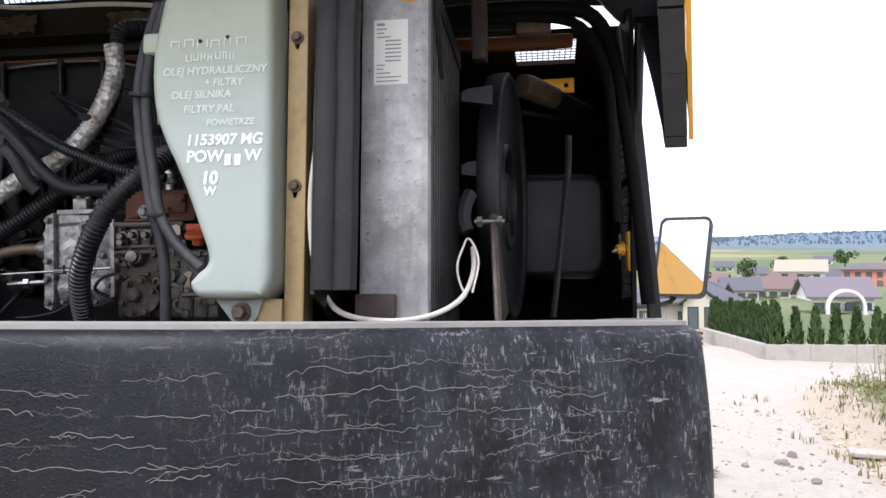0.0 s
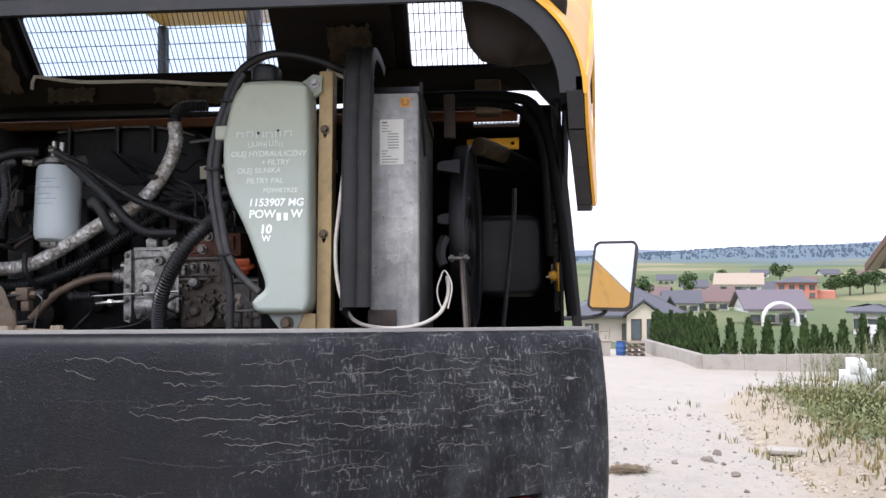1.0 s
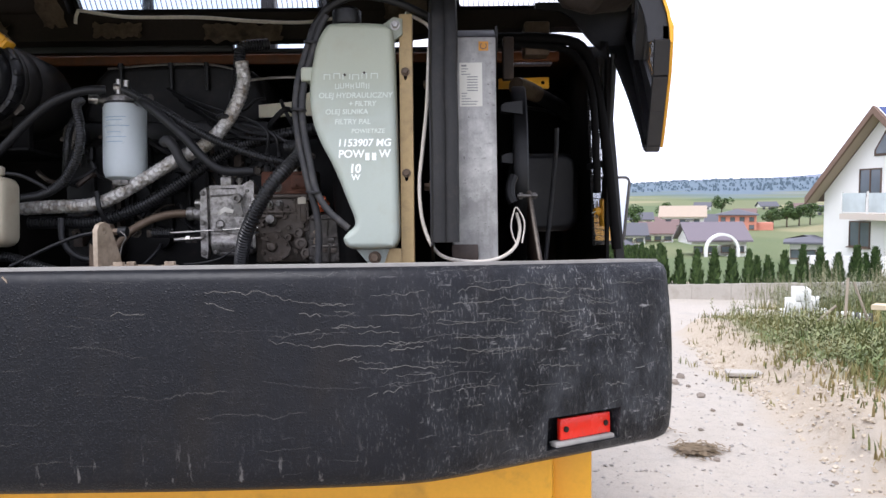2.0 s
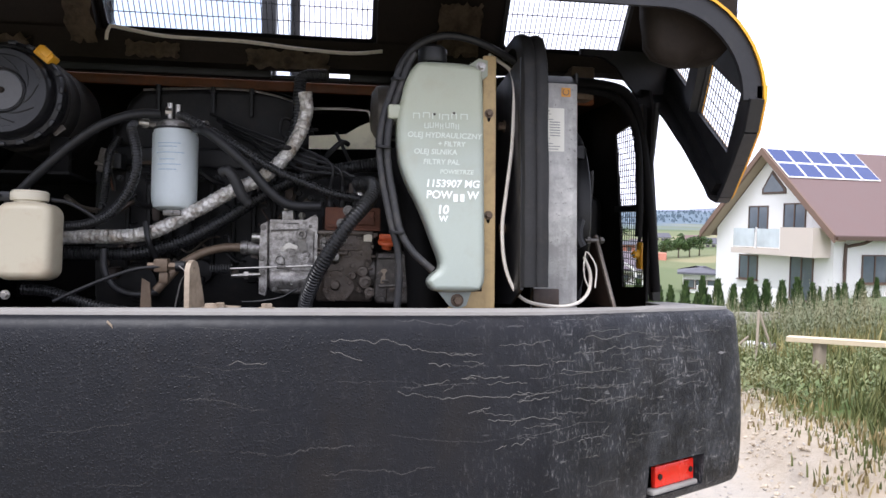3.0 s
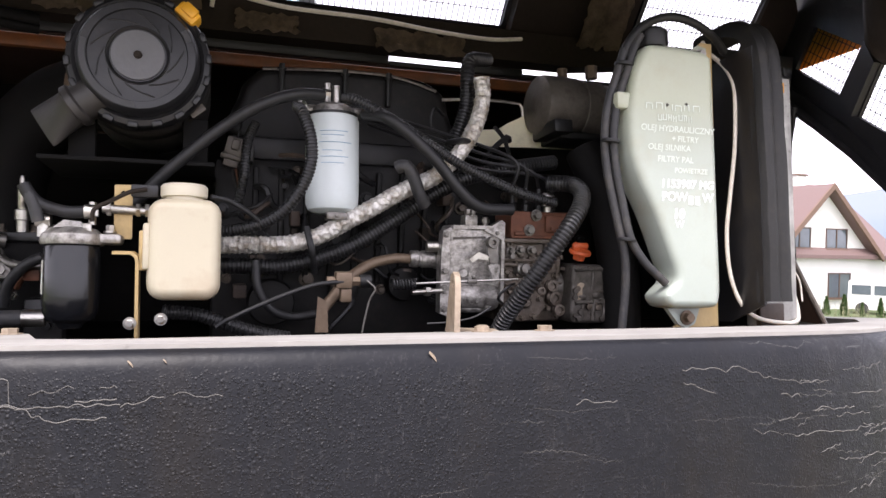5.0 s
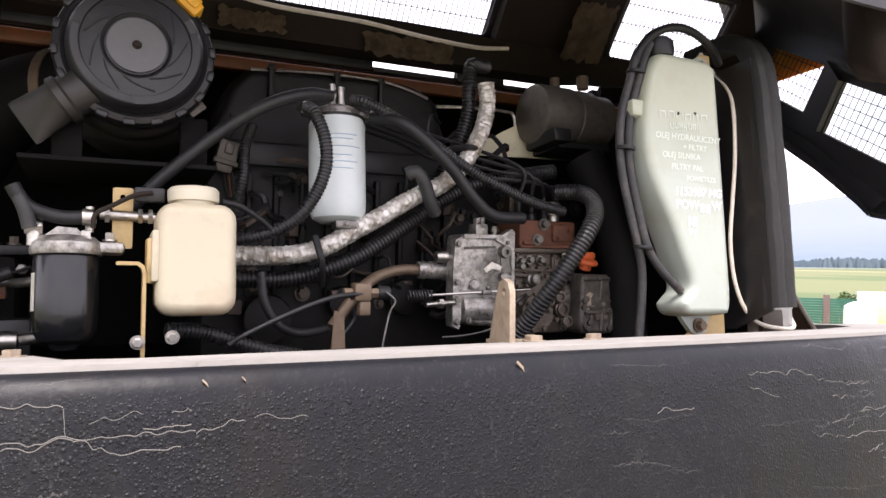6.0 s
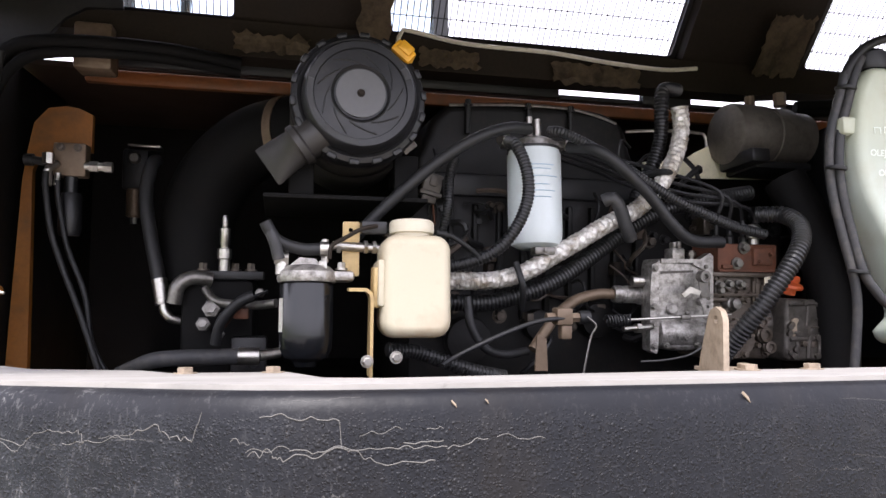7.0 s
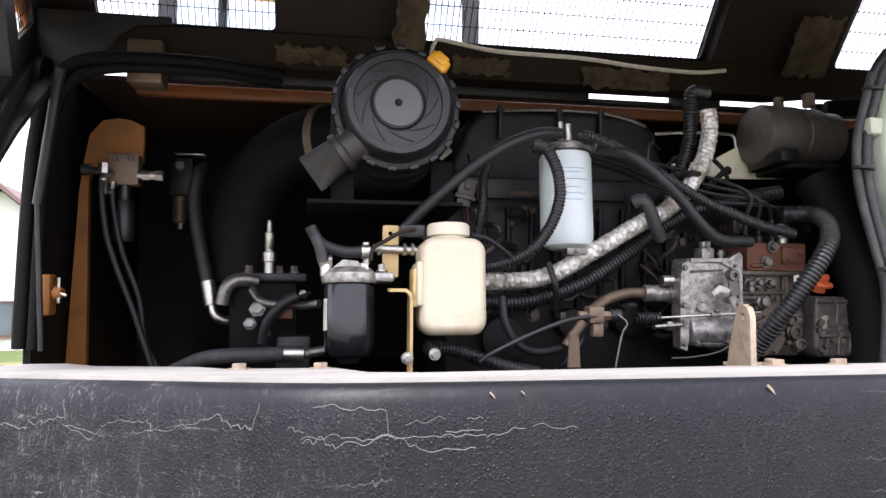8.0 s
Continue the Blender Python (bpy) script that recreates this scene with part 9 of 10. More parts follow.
# ---- retaining wall with its hedge ----
def thuja_mesh(seed, tall=1.0, wide=0.3, n=520):
    rnd = random.Random(seed)
    verts, faces = [], []
    for _ in range(n):
        t = rnd.random() ** 0.85
        a = rnd.uniform(0, 2 * math.pi)
        r = wide * (1 - t) ** 0.85 * (0.75 + 0.35 * noise.noise(V(math.cos(a) * 1.6, math.sin(a) * 1.6, t * 5 + seed))) * rnd.uniform(0.55, 1.1) * min(1, 0.55 + t * 5)
        c = V(r * math.cos(a), r * math.sin(a), tall * t)
        s = 0.05 + 0.05 * rnd.random()
        up = V(rnd.uniform(-0.25, 0.25) + 0.35 * math.cos(a), rnd.uniform(-0.25, 0.25) + 0.35 * math.sin(a), 1.0).normalized() * s * 1.8
        side = V(-math.sin(a + rnd.uniform(-0.9, 0.9)), math.cos(a), rnd.uniform(-0.3, 0.3)).normalized() * s * 0.55
        k = len(verts)
        verts += [c - side, c + side, c + up + side * 0.3, c + up - side * 0.3]
        faces.append((k, k + 1, k + 2, k + 3))
    me = bpy.data.meshes.new("crown")
    me.from_pydata([tuple(q) for q in verts], [], faces)
    me.materials.append(M["thuja"])
    return me


def thuja(name, at, label, group, size, meshes):
    t = thing(name, at, label, "tree", group)
    bm = bmesh.new()
    rod(bm, V(*at) + V(0, 0, -0.15), V(*at) + V(0, 0, size * 0.6), 0.03, 6, 0.01)
    part("trunk", bm, M["bark"], t)
    crown = new("crown", meshes)
    crown.parent = t
    crown.scale = (size * 1.0, size * 1.0, size)
    crown.rotation_euler.z = random.Random(int(at[0] * 100)).uniform(0, 6)
    return t


CROWNS = [thuja_mesh(i, 1.0, 0.24, 560) for i in range(4)]
SLIM = [thuja_mesh(i + 9, 1.0, 0.26, 460) for i in range(3)]
rnd = random.Random(8)
for i in range(22):
    f = i / 21
    x, y = 7.05 + 0.55 * f + 0.35, 23.9 + 11.2 * f
    thuja("thuja", (x, y, -1.62 - 0.55 * f), "dense green thuja in a hedge on a wall", "thuja hedge along the road", 1.27 + rnd.uniform(-0.10, 0.12), CROWNS[i % 4])
for i in range(19):
    x, y = 7.3 + i * 0.58, 23.78 - i * 0.045 + rnd.uniform(-0.05, 0.05)
    thuja("thuja", (x, y, -1.68), "slim green thuja standing on a wall", "thujas on the wall", 1.22 + rnd.uniform(-0.15, 0.2), SLIM[i % 3])
for i in range(20):
    f = i / 19
    x, y = 18.6 + 12.5 * f, 34.6 - 8.6 * f
    thuja("thuja", (x, y, height(x, y) - 0.1), "small green thuja before the white house", "thujas before the house", 0.80 + rnd.uniform(-0.15, 0.25), SLIM[i % 3])
for i in range(9):
    f = i / 8
    x, y = 12.2 + 5.5 * f, 27.5 + 2.0 * f
    thuja("thuja", (x, y, height(x, y) - 0.1), "green thuja in the neighbouring garden", "thujas in the garden", 1.25 + rnd.uniform(-0.25, 0.25), SLIM[i % 3])


def retaining_wall():
    t = thing("retaining_wall", (7.0, 24.0, -2.4), "pale concrete retaining wall below the hedge", "wall")
    for a, b, za, zb in (((6.9, 23.55), (7.45, 34.9), -1.42, -2.08), ((6.9, 23.55), (14.6, 22.98), -1.42, -1.34)):
        d = V(b[0] - a[0], b[1] - a[1], 0)
        n = V(-d.y, d.x, 0).normalized() * 0.14 * (-1 if d.x > 5 else 1)
        for k in range(6):
            p0, p1 = k / 6 + 0.0007, (k + 1) / 6 - 0.0007
            bm = bmesh.new()
            vs = []
            for f in (p0, p1):
                q = V(*a, 0) + d * f
                top = za + (zb - za) * f
                for off in (0, 1):
                    for z in (top - 1.6, top):
                        w = q - n * (2 * off - 1)
                        vs.append(bm.verts.new((w.x, w.y, z)))
            for f in ((0, 1, 3, 2), (4, 6, 7, 5), (0, 4, 5, 1), (2, 3, 7, 6), (1, 5, 7, 3), (0, 2, 6, 4)):
                bm.faces.new([vs[i] for i in f])
            bmesh.ops.recalc_face_normals(bm, faces=bm.faces[:])
            part("panel", bm, M["concrete"], t)
    return t


retaining_wall()


# ---- broadleaf trees far off ----
def leafy(name, x, y, size, seed, label):
    z = height(x, y)
    t = thing(name, (x, y, z), label, "tree", "far trees")
    bm = bmesh.new()
    rod(bm, (x, y, z - 0.3), (x, y, z + size * 0.5), size * 0.035, 7, size * 0.015)
    for k in range(4):
        a = k * 1.6 + seed
        rod(bm, (x, y, z + size * 0.3), (x + size * 0.22 * math.cos(a), y + size * 0.22 * math.sin(a), z + size * 0.62), size * 0.014, 5, size * 0.006)
    part("trunk", bm, M["bark"], t)
    rnd = random.Random(seed)
    verts, faces = [], []
    lobes = [(V(rnd.gauss(0, 0.17), rnd.gauss(0, 0.17), rnd.uniform(0.42, 0.82)) * size, rnd.uniform(0.14, 0.24) * size) for _ in range(9)]
    for _ in range(900):
        c, r = rnd.choice(lobes)
        d = V(rnd.gauss(0, 1), rnd.gauss(0, 1), rnd.gauss(0, 1)).normalized()
        q = V(x, y, z) + c + d * r * rnd.uniform(0.7, 1.05)
        u = V(rnd.gauss(0, 1), rnd.gauss(0, 1), rnd.gauss(0, 1)).normalized()
        w = u.cross(d).normalized() * size * 0.035
        u = u * size * 0.035
        k = len(verts)
        verts += [q - u, q + w, q + u, q - w]
        faces.append((k, k + 1, k + 2, k + 3))
    me = bpy.data.meshes.new("crown")
    me.from_pydata([tuple(q - t.location) for q in verts], [], faces)
    me.materials.append(M["thuja"])
    crown = new("crown", me)
    crown.parent = t
    return t


for i, (az, d, s) in enumerate(((10.0, 110, 5), (11.6, 135, 5.5), (15.2, 190, 6), (17.4, 230, 6), (25.0, 190, 5.5), (25.9, 195, 6.5), (26.7, 200, 6), (27.4, 205, 6), (21.5, 280, 7), (30.6, 240, 6), (47.0, 120, 3.0), (60.2, 62, 2.6), (53.7, 55, 2.2))):
    leafy("broadleaf_tree", d * math.sin(radians(az)), d * math.cos(radians(az)), s, i + 3, "dark green round tree in the fields")
# a belt of wood along the skyline
verts, faces = [], []
rnd = random.Random(33)
for az0, az1, d0, n, hh in ((44.0, 72.0, 800, 900, 9.0), (4.0, 44.0, 1450, 1100, 5.0), (4.0, 44.0, 1150, 1500, 5.0)):
    for _ in range(n):
        az, d = radians(rnd.uniform(az0, az1)), d0 * (rnd.uniform(0.97, 1.03) if d0 != 1150 else rnd.uniform(0.74, 1.26))
        x, y = d * math.sin(az), d * math.cos(az)
        z = height(x, y)
        s = hh * rnd.uniform(0.5, 1.1) * (0.5 + 0.5 * abs(noise.noise(V(x * 0.01, y * 0.01, 2))) * 2)
        w = s * 0.45
        k = len(verts)
        px, py = math.cos(az) * w, -math.sin(az) * w
        verts += [(x - px, y - py, z - 2), (x + px, y + py, z - 2), (x + px * 0.6, y + py * 0.6, z + s * 0.65), (x, y, z + s), (x - px * 0.6, y - py * 0.6, z + s * 0.7),
                  (x + py, y - px, z - 2), (x - py, y + px, z - 2)]
        faces += [(k, k + 1, k + 2, k + 3, k + 4), (k + 5, k + 6, k + 3)]
me = bpy.data.meshes.new("skyline_wood")
me.from_pydata(verts, [], faces)
# the tree colour itself carries the blue-grey haze of distance
wood = Net("haze_tinted_wood")
M["haze_tinted_wood"] = wood.done(wood.mix(wood.node("NewGeometry").outputs["Random Per Island"], (0.112, 0.156, 0.19, 1), (0.14, 0.187, 0.224, 1)), 0.9)
me.materials.append(M["haze_tinted_wood"])
tagged(new("skyline_wood", me), "dark spruce wood along the skyline, tinted for haze", "wood", kind="stuff")


# ---- things on the plot beside the road ----
def block_pile():
    for u, v, w, r in ((0, 0, 0, 3), (0.27, 0.03, 0, -3), (0.54, 0.0, 0, 2), (0.12, 0.02, 1, 5), (0.41, 0.04, 1, -4), (0.24, 0.02, 2, 8), (0.83, -0.55, 0, 50)):
        x, y = 6.0 + u * 0.88, 12.3 + v - u * 0.45
        z = height(x, y) + 0.02 + w * 0.20
        bm = bmesh.new()
        box(bm, (-0.125, -0.29, 0), (0.125, 0.29, 0.20), 0.01, Matrix.Rotation(radians(r - 27), 3, "Z"))
        bmesh.ops.translate(bm, verts=bm.verts, vec=V(x, y, z))
        solo("building_block", bm, M["white_block"], "white aerated concrete block in a loose pile", "block", "pile of building blocks")


block_pile()


def yard_things():
    """Pallets, a blue drum, a grey bin and a rack of bars at the foot of the hedge wall."""
    z0 = height(6.3, 31.5)
    for k in range(3):
        z = z0 + 0.02 + 0.22 * k
        t = thing("pallet", (6.35, 31.5, z), "weathered brown wooden pallet in a stack", "pallet", "stacked pallets")
        for j in range(5):
            bm = bmesh.new()
            box(bm, (6.02, 31.1 + 0.19 * j, z + 0.12), (6.68, 31.22 + 0.19 * j, z + 0.145))
            part("deck_board", bm, M["grey_timber"], t)
        for x in (6.02, 6.31, 6.60):
            bm = bmesh.new()
            box(bm, (x, 31.1, z), (x + 0.08, 31.98, z + 0.12))
            part("runner", bm, M["brown_steel"], t)
    z = height(5.7, 31.4)
    t = thing("drum", (5.7, 31.4, z), "blue plastic drum with two rolling rings", "drum")
    bm = bmesh.new()
    lathe(bm, [(0.18, 0), (0.21, 0.02), (0.215, 0.18), (0.23, 0.2), (0.215, 0.22), (0.215, 0.38), (0.23, 0.4), (0.215, 0.42), (0.21, 0.58), (0.18, 0.6)], (5.7, 31.4, z), (0, 0, 1), 20)
    part("shell", bm, M["drum_blue"], t)
    bm = bmesh.new()
    lathe(bm, [(0.17, 0), (0.19, 0.01), (0.19, 0.03), (0.0, 0.035)], (5.7, 31.4, z + 0.6), (0, 0, 1), 20)
    part("lid", bm, M["black_plastic"], t)
    z = height(4.8, 30.0)
    t = thing("waste_bin", (4.8, 30.0, z), "grey-green plastic waste bin on the gravel", "bin")
    bm = bmesh.new()
    vs = [bm.verts.new((4.8 + a * k, 30.0 + b * k, z + h)) for h, k in ((0.0, 0.17), (0.62, 0.22)) for a, b in ((-1, -1), (1, -1), (1, 1), (-1, 1))]
    for f in ((3, 2, 1, 0), (4, 5, 6, 7), (0, 1, 5, 4), (1, 2, 6, 5), (2, 3, 7, 6), (3, 0, 4, 7)):
        bm.faces.new([vs[i] for i in f])
    part("tub", bm, M["concrete"], t)
    bm = bmesh.new()
    box(bm, (4.56, 29.75, z + 0.62), (5.04, 30.25, z + 0.67), 0.01)
    part("lid", bm, M["grey_timber"], t)
    t = thing("bar_rack", (4.7, 32.2, height(4.7, 32.2)), "rack of thin timber poles before the bungalow", "rack")
    rnd = random.Random(12)
    z = height(4.7, 32.2)
    for k in range(9):
        bm = bmesh.new()
        x = 4.05 + 0.15 * k
        rod(bm, (x, 32.2 + rnd.uniform(-0.1, 0.1), z), (x + rnd.uniform(-0.15, 0.15), 32.2, z + rnd.uniform(0.9, 1.5)), 0.022, 6)
        part("pole", bm, M["grey_timber" if k % 3 else "plank"], t)
    for h in (0.55, 1.0):
        bm = bmesh.new()
        rod(bm, (4.0, 32.15, z + h), (5.3, 32.15, z + h + 0.05), 0.025, 6)
        part("rail", bm, M["grey_timber"], t)


yard_things()


def barrow():
    z = height(6.28, 10.5)
    t = thing("hand_cart", (6.28, 10.5, z), "small two-wheeled hand cart with a raised handle", "cart")
    for k, s in enumerate((0, 0.16)):
        bm = bmesh.new()
        lathe(bm, [(0.09, 0), (0.125, 0.01), (0.13, 0.03), (0.125, 0.05), (0.09, 0.06)], (6.20 + s, 10.5 - s * 0.5, z + 0.13), (0.85, -0.5, 0), 22)
        wh = part("wheel", bm, M["dusty_rubber"], t)
        bm = bmesh.new()
        lathe(bm, [(0.085, 0.01), (0.03, 0.02), (0.03, 0.04), (0.085, 0.05)], (6.20 + s, 10.5 - s * 0.5, z + 0.13), (0.85, -0.5, 0), 18)
        part("rim", bm, M["plaster"], wh)
    bm = bmesh.new()
    rod(bm, (6.35, 10.42, z + 0.14), (6.22, 10.6, z + 0.72), 0.02, 8)
    rod(bm, (6.22, 10.53, z + 0.14), (6.45, 10.35, z + 0.14), 0.02, 8)
    part("handle", bm, M["grey_timber"], t)


barrow()


def plank_on_trestle():
    t = thing("plank_bench", (4.85, 6.5, 0.1), "pale timber plank resting on short posts", "plank")
    bm = bmesh.new()
    a, b = V(4.34, 7.0, 0.36), V(5.42, 5.95, 0.43)
    d = (b - a).normalized()
    n = V(-d.y, d.x, 0) * 0.09
    vs = [bm.verts.new(q) for q in (a - n, b - n, b + n + d * 0.05, a + n, a - n + V(0, 0, 0.05), b - n + V(0, 0, 0.05), b + n + d * 0.05 + V(0, 0, 0.05), a + n + V(0, 0, 0.05))]
    for f in ((0, 3, 2, 1), (4, 5, 6, 7), (0, 1, 5, 4), (1, 2, 6, 5), (2, 3, 7, 6), (3, 0, 4, 7)):
        bm.faces.new([vs[i] for i in f])
    part("plank", bm, M["plank"], t)
    for f in (0.22, 0.85):
        q = a.lerp(b, f)
        bm = bmesh.new()
        box(bm, (q.x - 0.05, q.y - 0.05, height(q.x, q.y) - 0.1), (q.x + 0.05, q.y + 0.05, q.z), 0.006)
        part("post", bm, M["grey_timber"], t)
    for x, y, dx, dy, l in ((4.95, 8.6, 0.2, 0.3, 0.7), (4.6, 8.9, 0.35, -0.1, 0.35)):
        z = height(x, y)
        bm = bmesh.new()
        rod(bm, (x, y, z), (x + dx, y + dy, z + l), 0.018, 6)
        solo("stake", bm, M["grey_timber"], "thin weathered wooden stake in the grass", "stake")
    x, y = 2.95, 6.9
    bm = bmesh.new()
    box(bm, (-0.2, -0.09, 0), (0.2, 0.09, 0.04), 0.006, Matrix.Rotation(radians(-12), 3, "Z"))
    bmesh.ops.translate(bm, verts=bm.verts, vec=V(x, y, height(x, y) + 0.03))
    solo("board", bm, M["concrete"], "short grey concrete board on the bank", "board")


plank_on_trestle()


def tarped_load():
    p = Plot(19.0, 14.5, -1.2, -52)
    t = thing("tarpaulin_load", p.o, "long load under a yellow tarpaulin with a white end", "tarpaulin")
    loop = [(0, 0), (2.4, 0), (2.45, 1.35), (2.2, 1.68), (1.3, 1.78), (0.3, 1.66), (-0.05, 1.3)]
    for name, u0, u1, m in (("white_end", 0.0, 0.80, "tarp_white"), ("yellow_cover", 0.79, 9.0, "tarp")):
        bm = bmesh.new()
        n = int((u1 - u0) / 0.25) + 2
        rows = []
        for i in range(n):
            u = u0 + (u1 - u0) * i / (n - 1)
            k = 0.92 if (i == 0 and u0 == 0) else 1.0
            rows.append([bm.verts.new(p.at(u, a, b * k + 0.06 * noise.noise(V(u * 2, a * 2, b)))) for a, b in smooth_loop(loop, 3)])
        for a, b in zip(rows, rows[1:]):
            for i in range(len(a)):
                bm.faces.new((a[i], a[(i + 1) % len(a)], b[(i + 1) % len(a)], b[i]))
        bm.faces.new(rows[0])
        bm.faces.new(rows[-1])
        bmesh.ops.recalc_face_normals(bm, faces=bm.faces[:])
        part(name, bm, M[m], t)
    bm = bmesh.new()
    rnd = random.Random(2)
    for i in range(11):
        if i == 4:
            continue
        u = 3.0 + i * 0.22
        p.block(bm, (u, -0.12, 0.75), (u + 0.13, -0.09, 1.0 - rnd.choice((0, 0.05))))
    part("lettering", bm, M["roof_brown"], t, "dark illegible lettering")
    f = Plot(36.5, 31.5, -1.65, -52)
    fence = thing("sheet_fence", f.o, "green corrugated sheet fence with brick posts", "fence")
    for i in range(12):
        bm = bmesh.new()
        n = 10
        for k in range(n):
            f.block(bm, (i * 2.6 + 0.2, 0.02 * (k % 2), 1.55 * k / n), (i * 2.6 + 2.6, 0.05 + 0.02 * (k % 2), 1.55 * (k + 1) / n - 0.02))
        part("panel", bm, M["fence_green"], fence)
        bm = bmesh.new()
        f.block(bm, (i * 2.6 - 0.1, -0.1, -0.6), (i * 2.6 + 0.25, 0.25, 1.75))
        part("post", bm, M["roof_brown"], fence)
    c = Plot(31.15, 30.16, -1.75, -52)
    v = thing("white_van", c.o, "white parked van before the green fence", "van")
    bm = bmesh.new()
    c.prism(bm, [(0, 0.25), (3.6, 0.25), (3.65, 0.9), (3.0, 1.05), (2.5, 1.75), (0.05, 1.75)], 0, 1.7)
    part("body", bm, M["plaster"], v)
    for u0, u1 in ((0.2, 1.1), (1.25, 2.3)):
        bm = bmesh.new()
        c.block(bm, (u0, -0.02, 1.05), (u1, 0.01, 1.55))
        part("side_window", bm, M["pane"], v)
    for u in (0.7, 2.9):
        for w in (-0.03, 1.53):
            bm = bmesh.new()
            lathe(bm, [(0.2, 0), (0.31, 0.02), (0.32, 0.1), (0.31, 0.18), (0.2, 0.2)], c.at(u, w, 0.31), c.at(0, 1, 0) - c.at(0, 0, 0), 18)
            part("wheel", bm, M["dusty_rubber"], v)
    b = Plot(37.0, 26.5, -2.2, -52)
    s = thing("site_cabin", b.o, "low white cabin with glazed side", "cabin")
    bm = bmesh.new()
    b.block(bm, (0, 0, 0), (4.2, 2.4, 2.55), 0.03)
    part("body", bm, M["plaster"], s)
    for k in range(3):
        bm = bmesh.new()
        b.block(bm, (0.3 + k * 1.3, -0.03, 1.35), (1.4 + k * 1.3, 0.0, 2.05))
        part("pane", bm, M["pane"], s)


tarped_load()


# ---- stones, straw, grass and weeds ----
def stone_mesh(seed):
    bm = bmesh.new()
    bmesh.ops.create_icosphere(bm, subdivisions=2, radius=0.5)
    for v in bm.verts:
        v.co *= 1 + 0.5 * noise.noise(v.co * 2.2 + V(seed * 7, 0, 0))
        v.co.z *= 0.6
    me = bpy.data.meshes.new("stone")
    bm.to_mesh(me)
    bm.free()
    me.materials.append(M["stone"])
    return me


STONES = [stone_mesh(i) for i in range(6)]
rnd = random.Random(14)
PLACED = [(2.21, 6.77, 0.15), (1.99, 6.30, 0.16), (1.66, 6.19, 0.10), (2.05, 5.75, 0.11), (1.35, 6.9, 0.07), (2.6, 9.2, 0.09), (1.9, 8.3, 0.07)]
for i in range(80):
    if i < len(PLACED):
        x, y, s = PLACED[i]
    else:
        x, y, s = rnd.uniform(0.5, 3.0), rnd.uniform(2.2, 13.0), 0.02 + 0.06 * rnd.random() ** 3
    ob = new("stone", STONES[i % 6])
    s *= 0.75
    ob.location, ob.scale = (x, y, height(x, y) + s * 0.12), (s, s * rnd.uniform(0.7, 1.0), s)
    ob.rotation_euler.z = rnd.uniform(0, 6.3)
    tagged(ob, "loose grey-brown stone on the gravel road", "stone", "stones on the road")


def scatter(name, spots, label, category, material):
    """Blades or stalks as one mesh of stuff; spots: x, y, height, spread, blades, lean."""
    verts, faces = [], []
    for x, y, tall, spread, n, seed in spots:
        r = random.Random(seed)
        z = height(x, y) - 0.02
        for _ in range(n):
            a = r.uniform(0, 2 * math.pi)
            bx, by = x + r.gauss(0, spread), y + r.gauss(0, spread)
            hgt = tall * r.uniform(0.55, 1.1)
            bend = hgt * r.uniform(0.1, 0.55)
            w = 0.004 + 0.006 * r.random() + hgt * 0.004
            dx, dy = math.cos(a), math.sin(a)
            k = len(verts)
            verts += [(bx - dy * w, by + dx * w, z), (bx + dy * w, by - dx * w, z), (bx + dx * bend * 0.35 + dy * w * 0.8, by + dy * bend * 0.35 - dx * w * 0.8, z + hgt * 0.55),
                      (bx + dx * bend * 0.35 - dy * w * 0.8, by + dy * bend * 0.35 + dx * w * 0.8, z + hgt * 0.55), (bx + dx * bend, by + dy * bend, z + hgt)]
            faces += [(k, k + 1, k + 2, k + 3), (k + 3, k + 2, k + 4)]
    me = bpy.data.meshes.new(name)
    me.from_pydata(verts, [], faces)
    me.materials.append(material)
    return tagged(new(name, me), label, category, kind="stuff")


rnd = random.Random(77)
spots, dry = [], []
for i in range(5200):
    az = rnd.uniform(8, 74)
    d = 3.6 + 16.0 * rnd.random() ** 1.4
    x, y = d * math.sin(radians(az)), d * math.cos(radians(az))
    x_edge = 2.98 + slant(y)
    if x < x_edge + 0.35 * noise.noise(V(x, y, 4)) or y > 19:
        continue
    edge = smooth((x - x_edge) / 1.2)
    tall = (0.08 + (0.14 if d < 11 else 0.30) * edge) * rnd.uniform(0.6, 1.5)
    if az > 44:
        tall = (0.14 + (0.16 if d < 8.5 else 0.40) * smooth((x - 3.2) / 1.5)) * rnd.uniform(0.7, 1.15)
    (dry if (az > 42 + 5 * noise.noise(V(x * 0.5, y * 0.5, 8)) and i % 4) or (edge < 0.35 and i % 2) else spots).append((x, y, tall * (1.35 if az > 52 else 1.0), 0.07 + 0.004 * d, 9, i))
for i in range(28):
    x, y = rnd.uniform(2.5, 3.3), rnd.uniform(2.5, 11)
    spots.append((x, y, rnd.uniform(0.05, 0.14), 0.05, 7, i + 9000))
scatter("long_grass", spots, "long green and straw-coloured grass on the bank", "grass", M["grass"])


scatter("dry_grass", dry, "dry straw-coloured tall grass beside the road", "grass", M["dry_grass"])


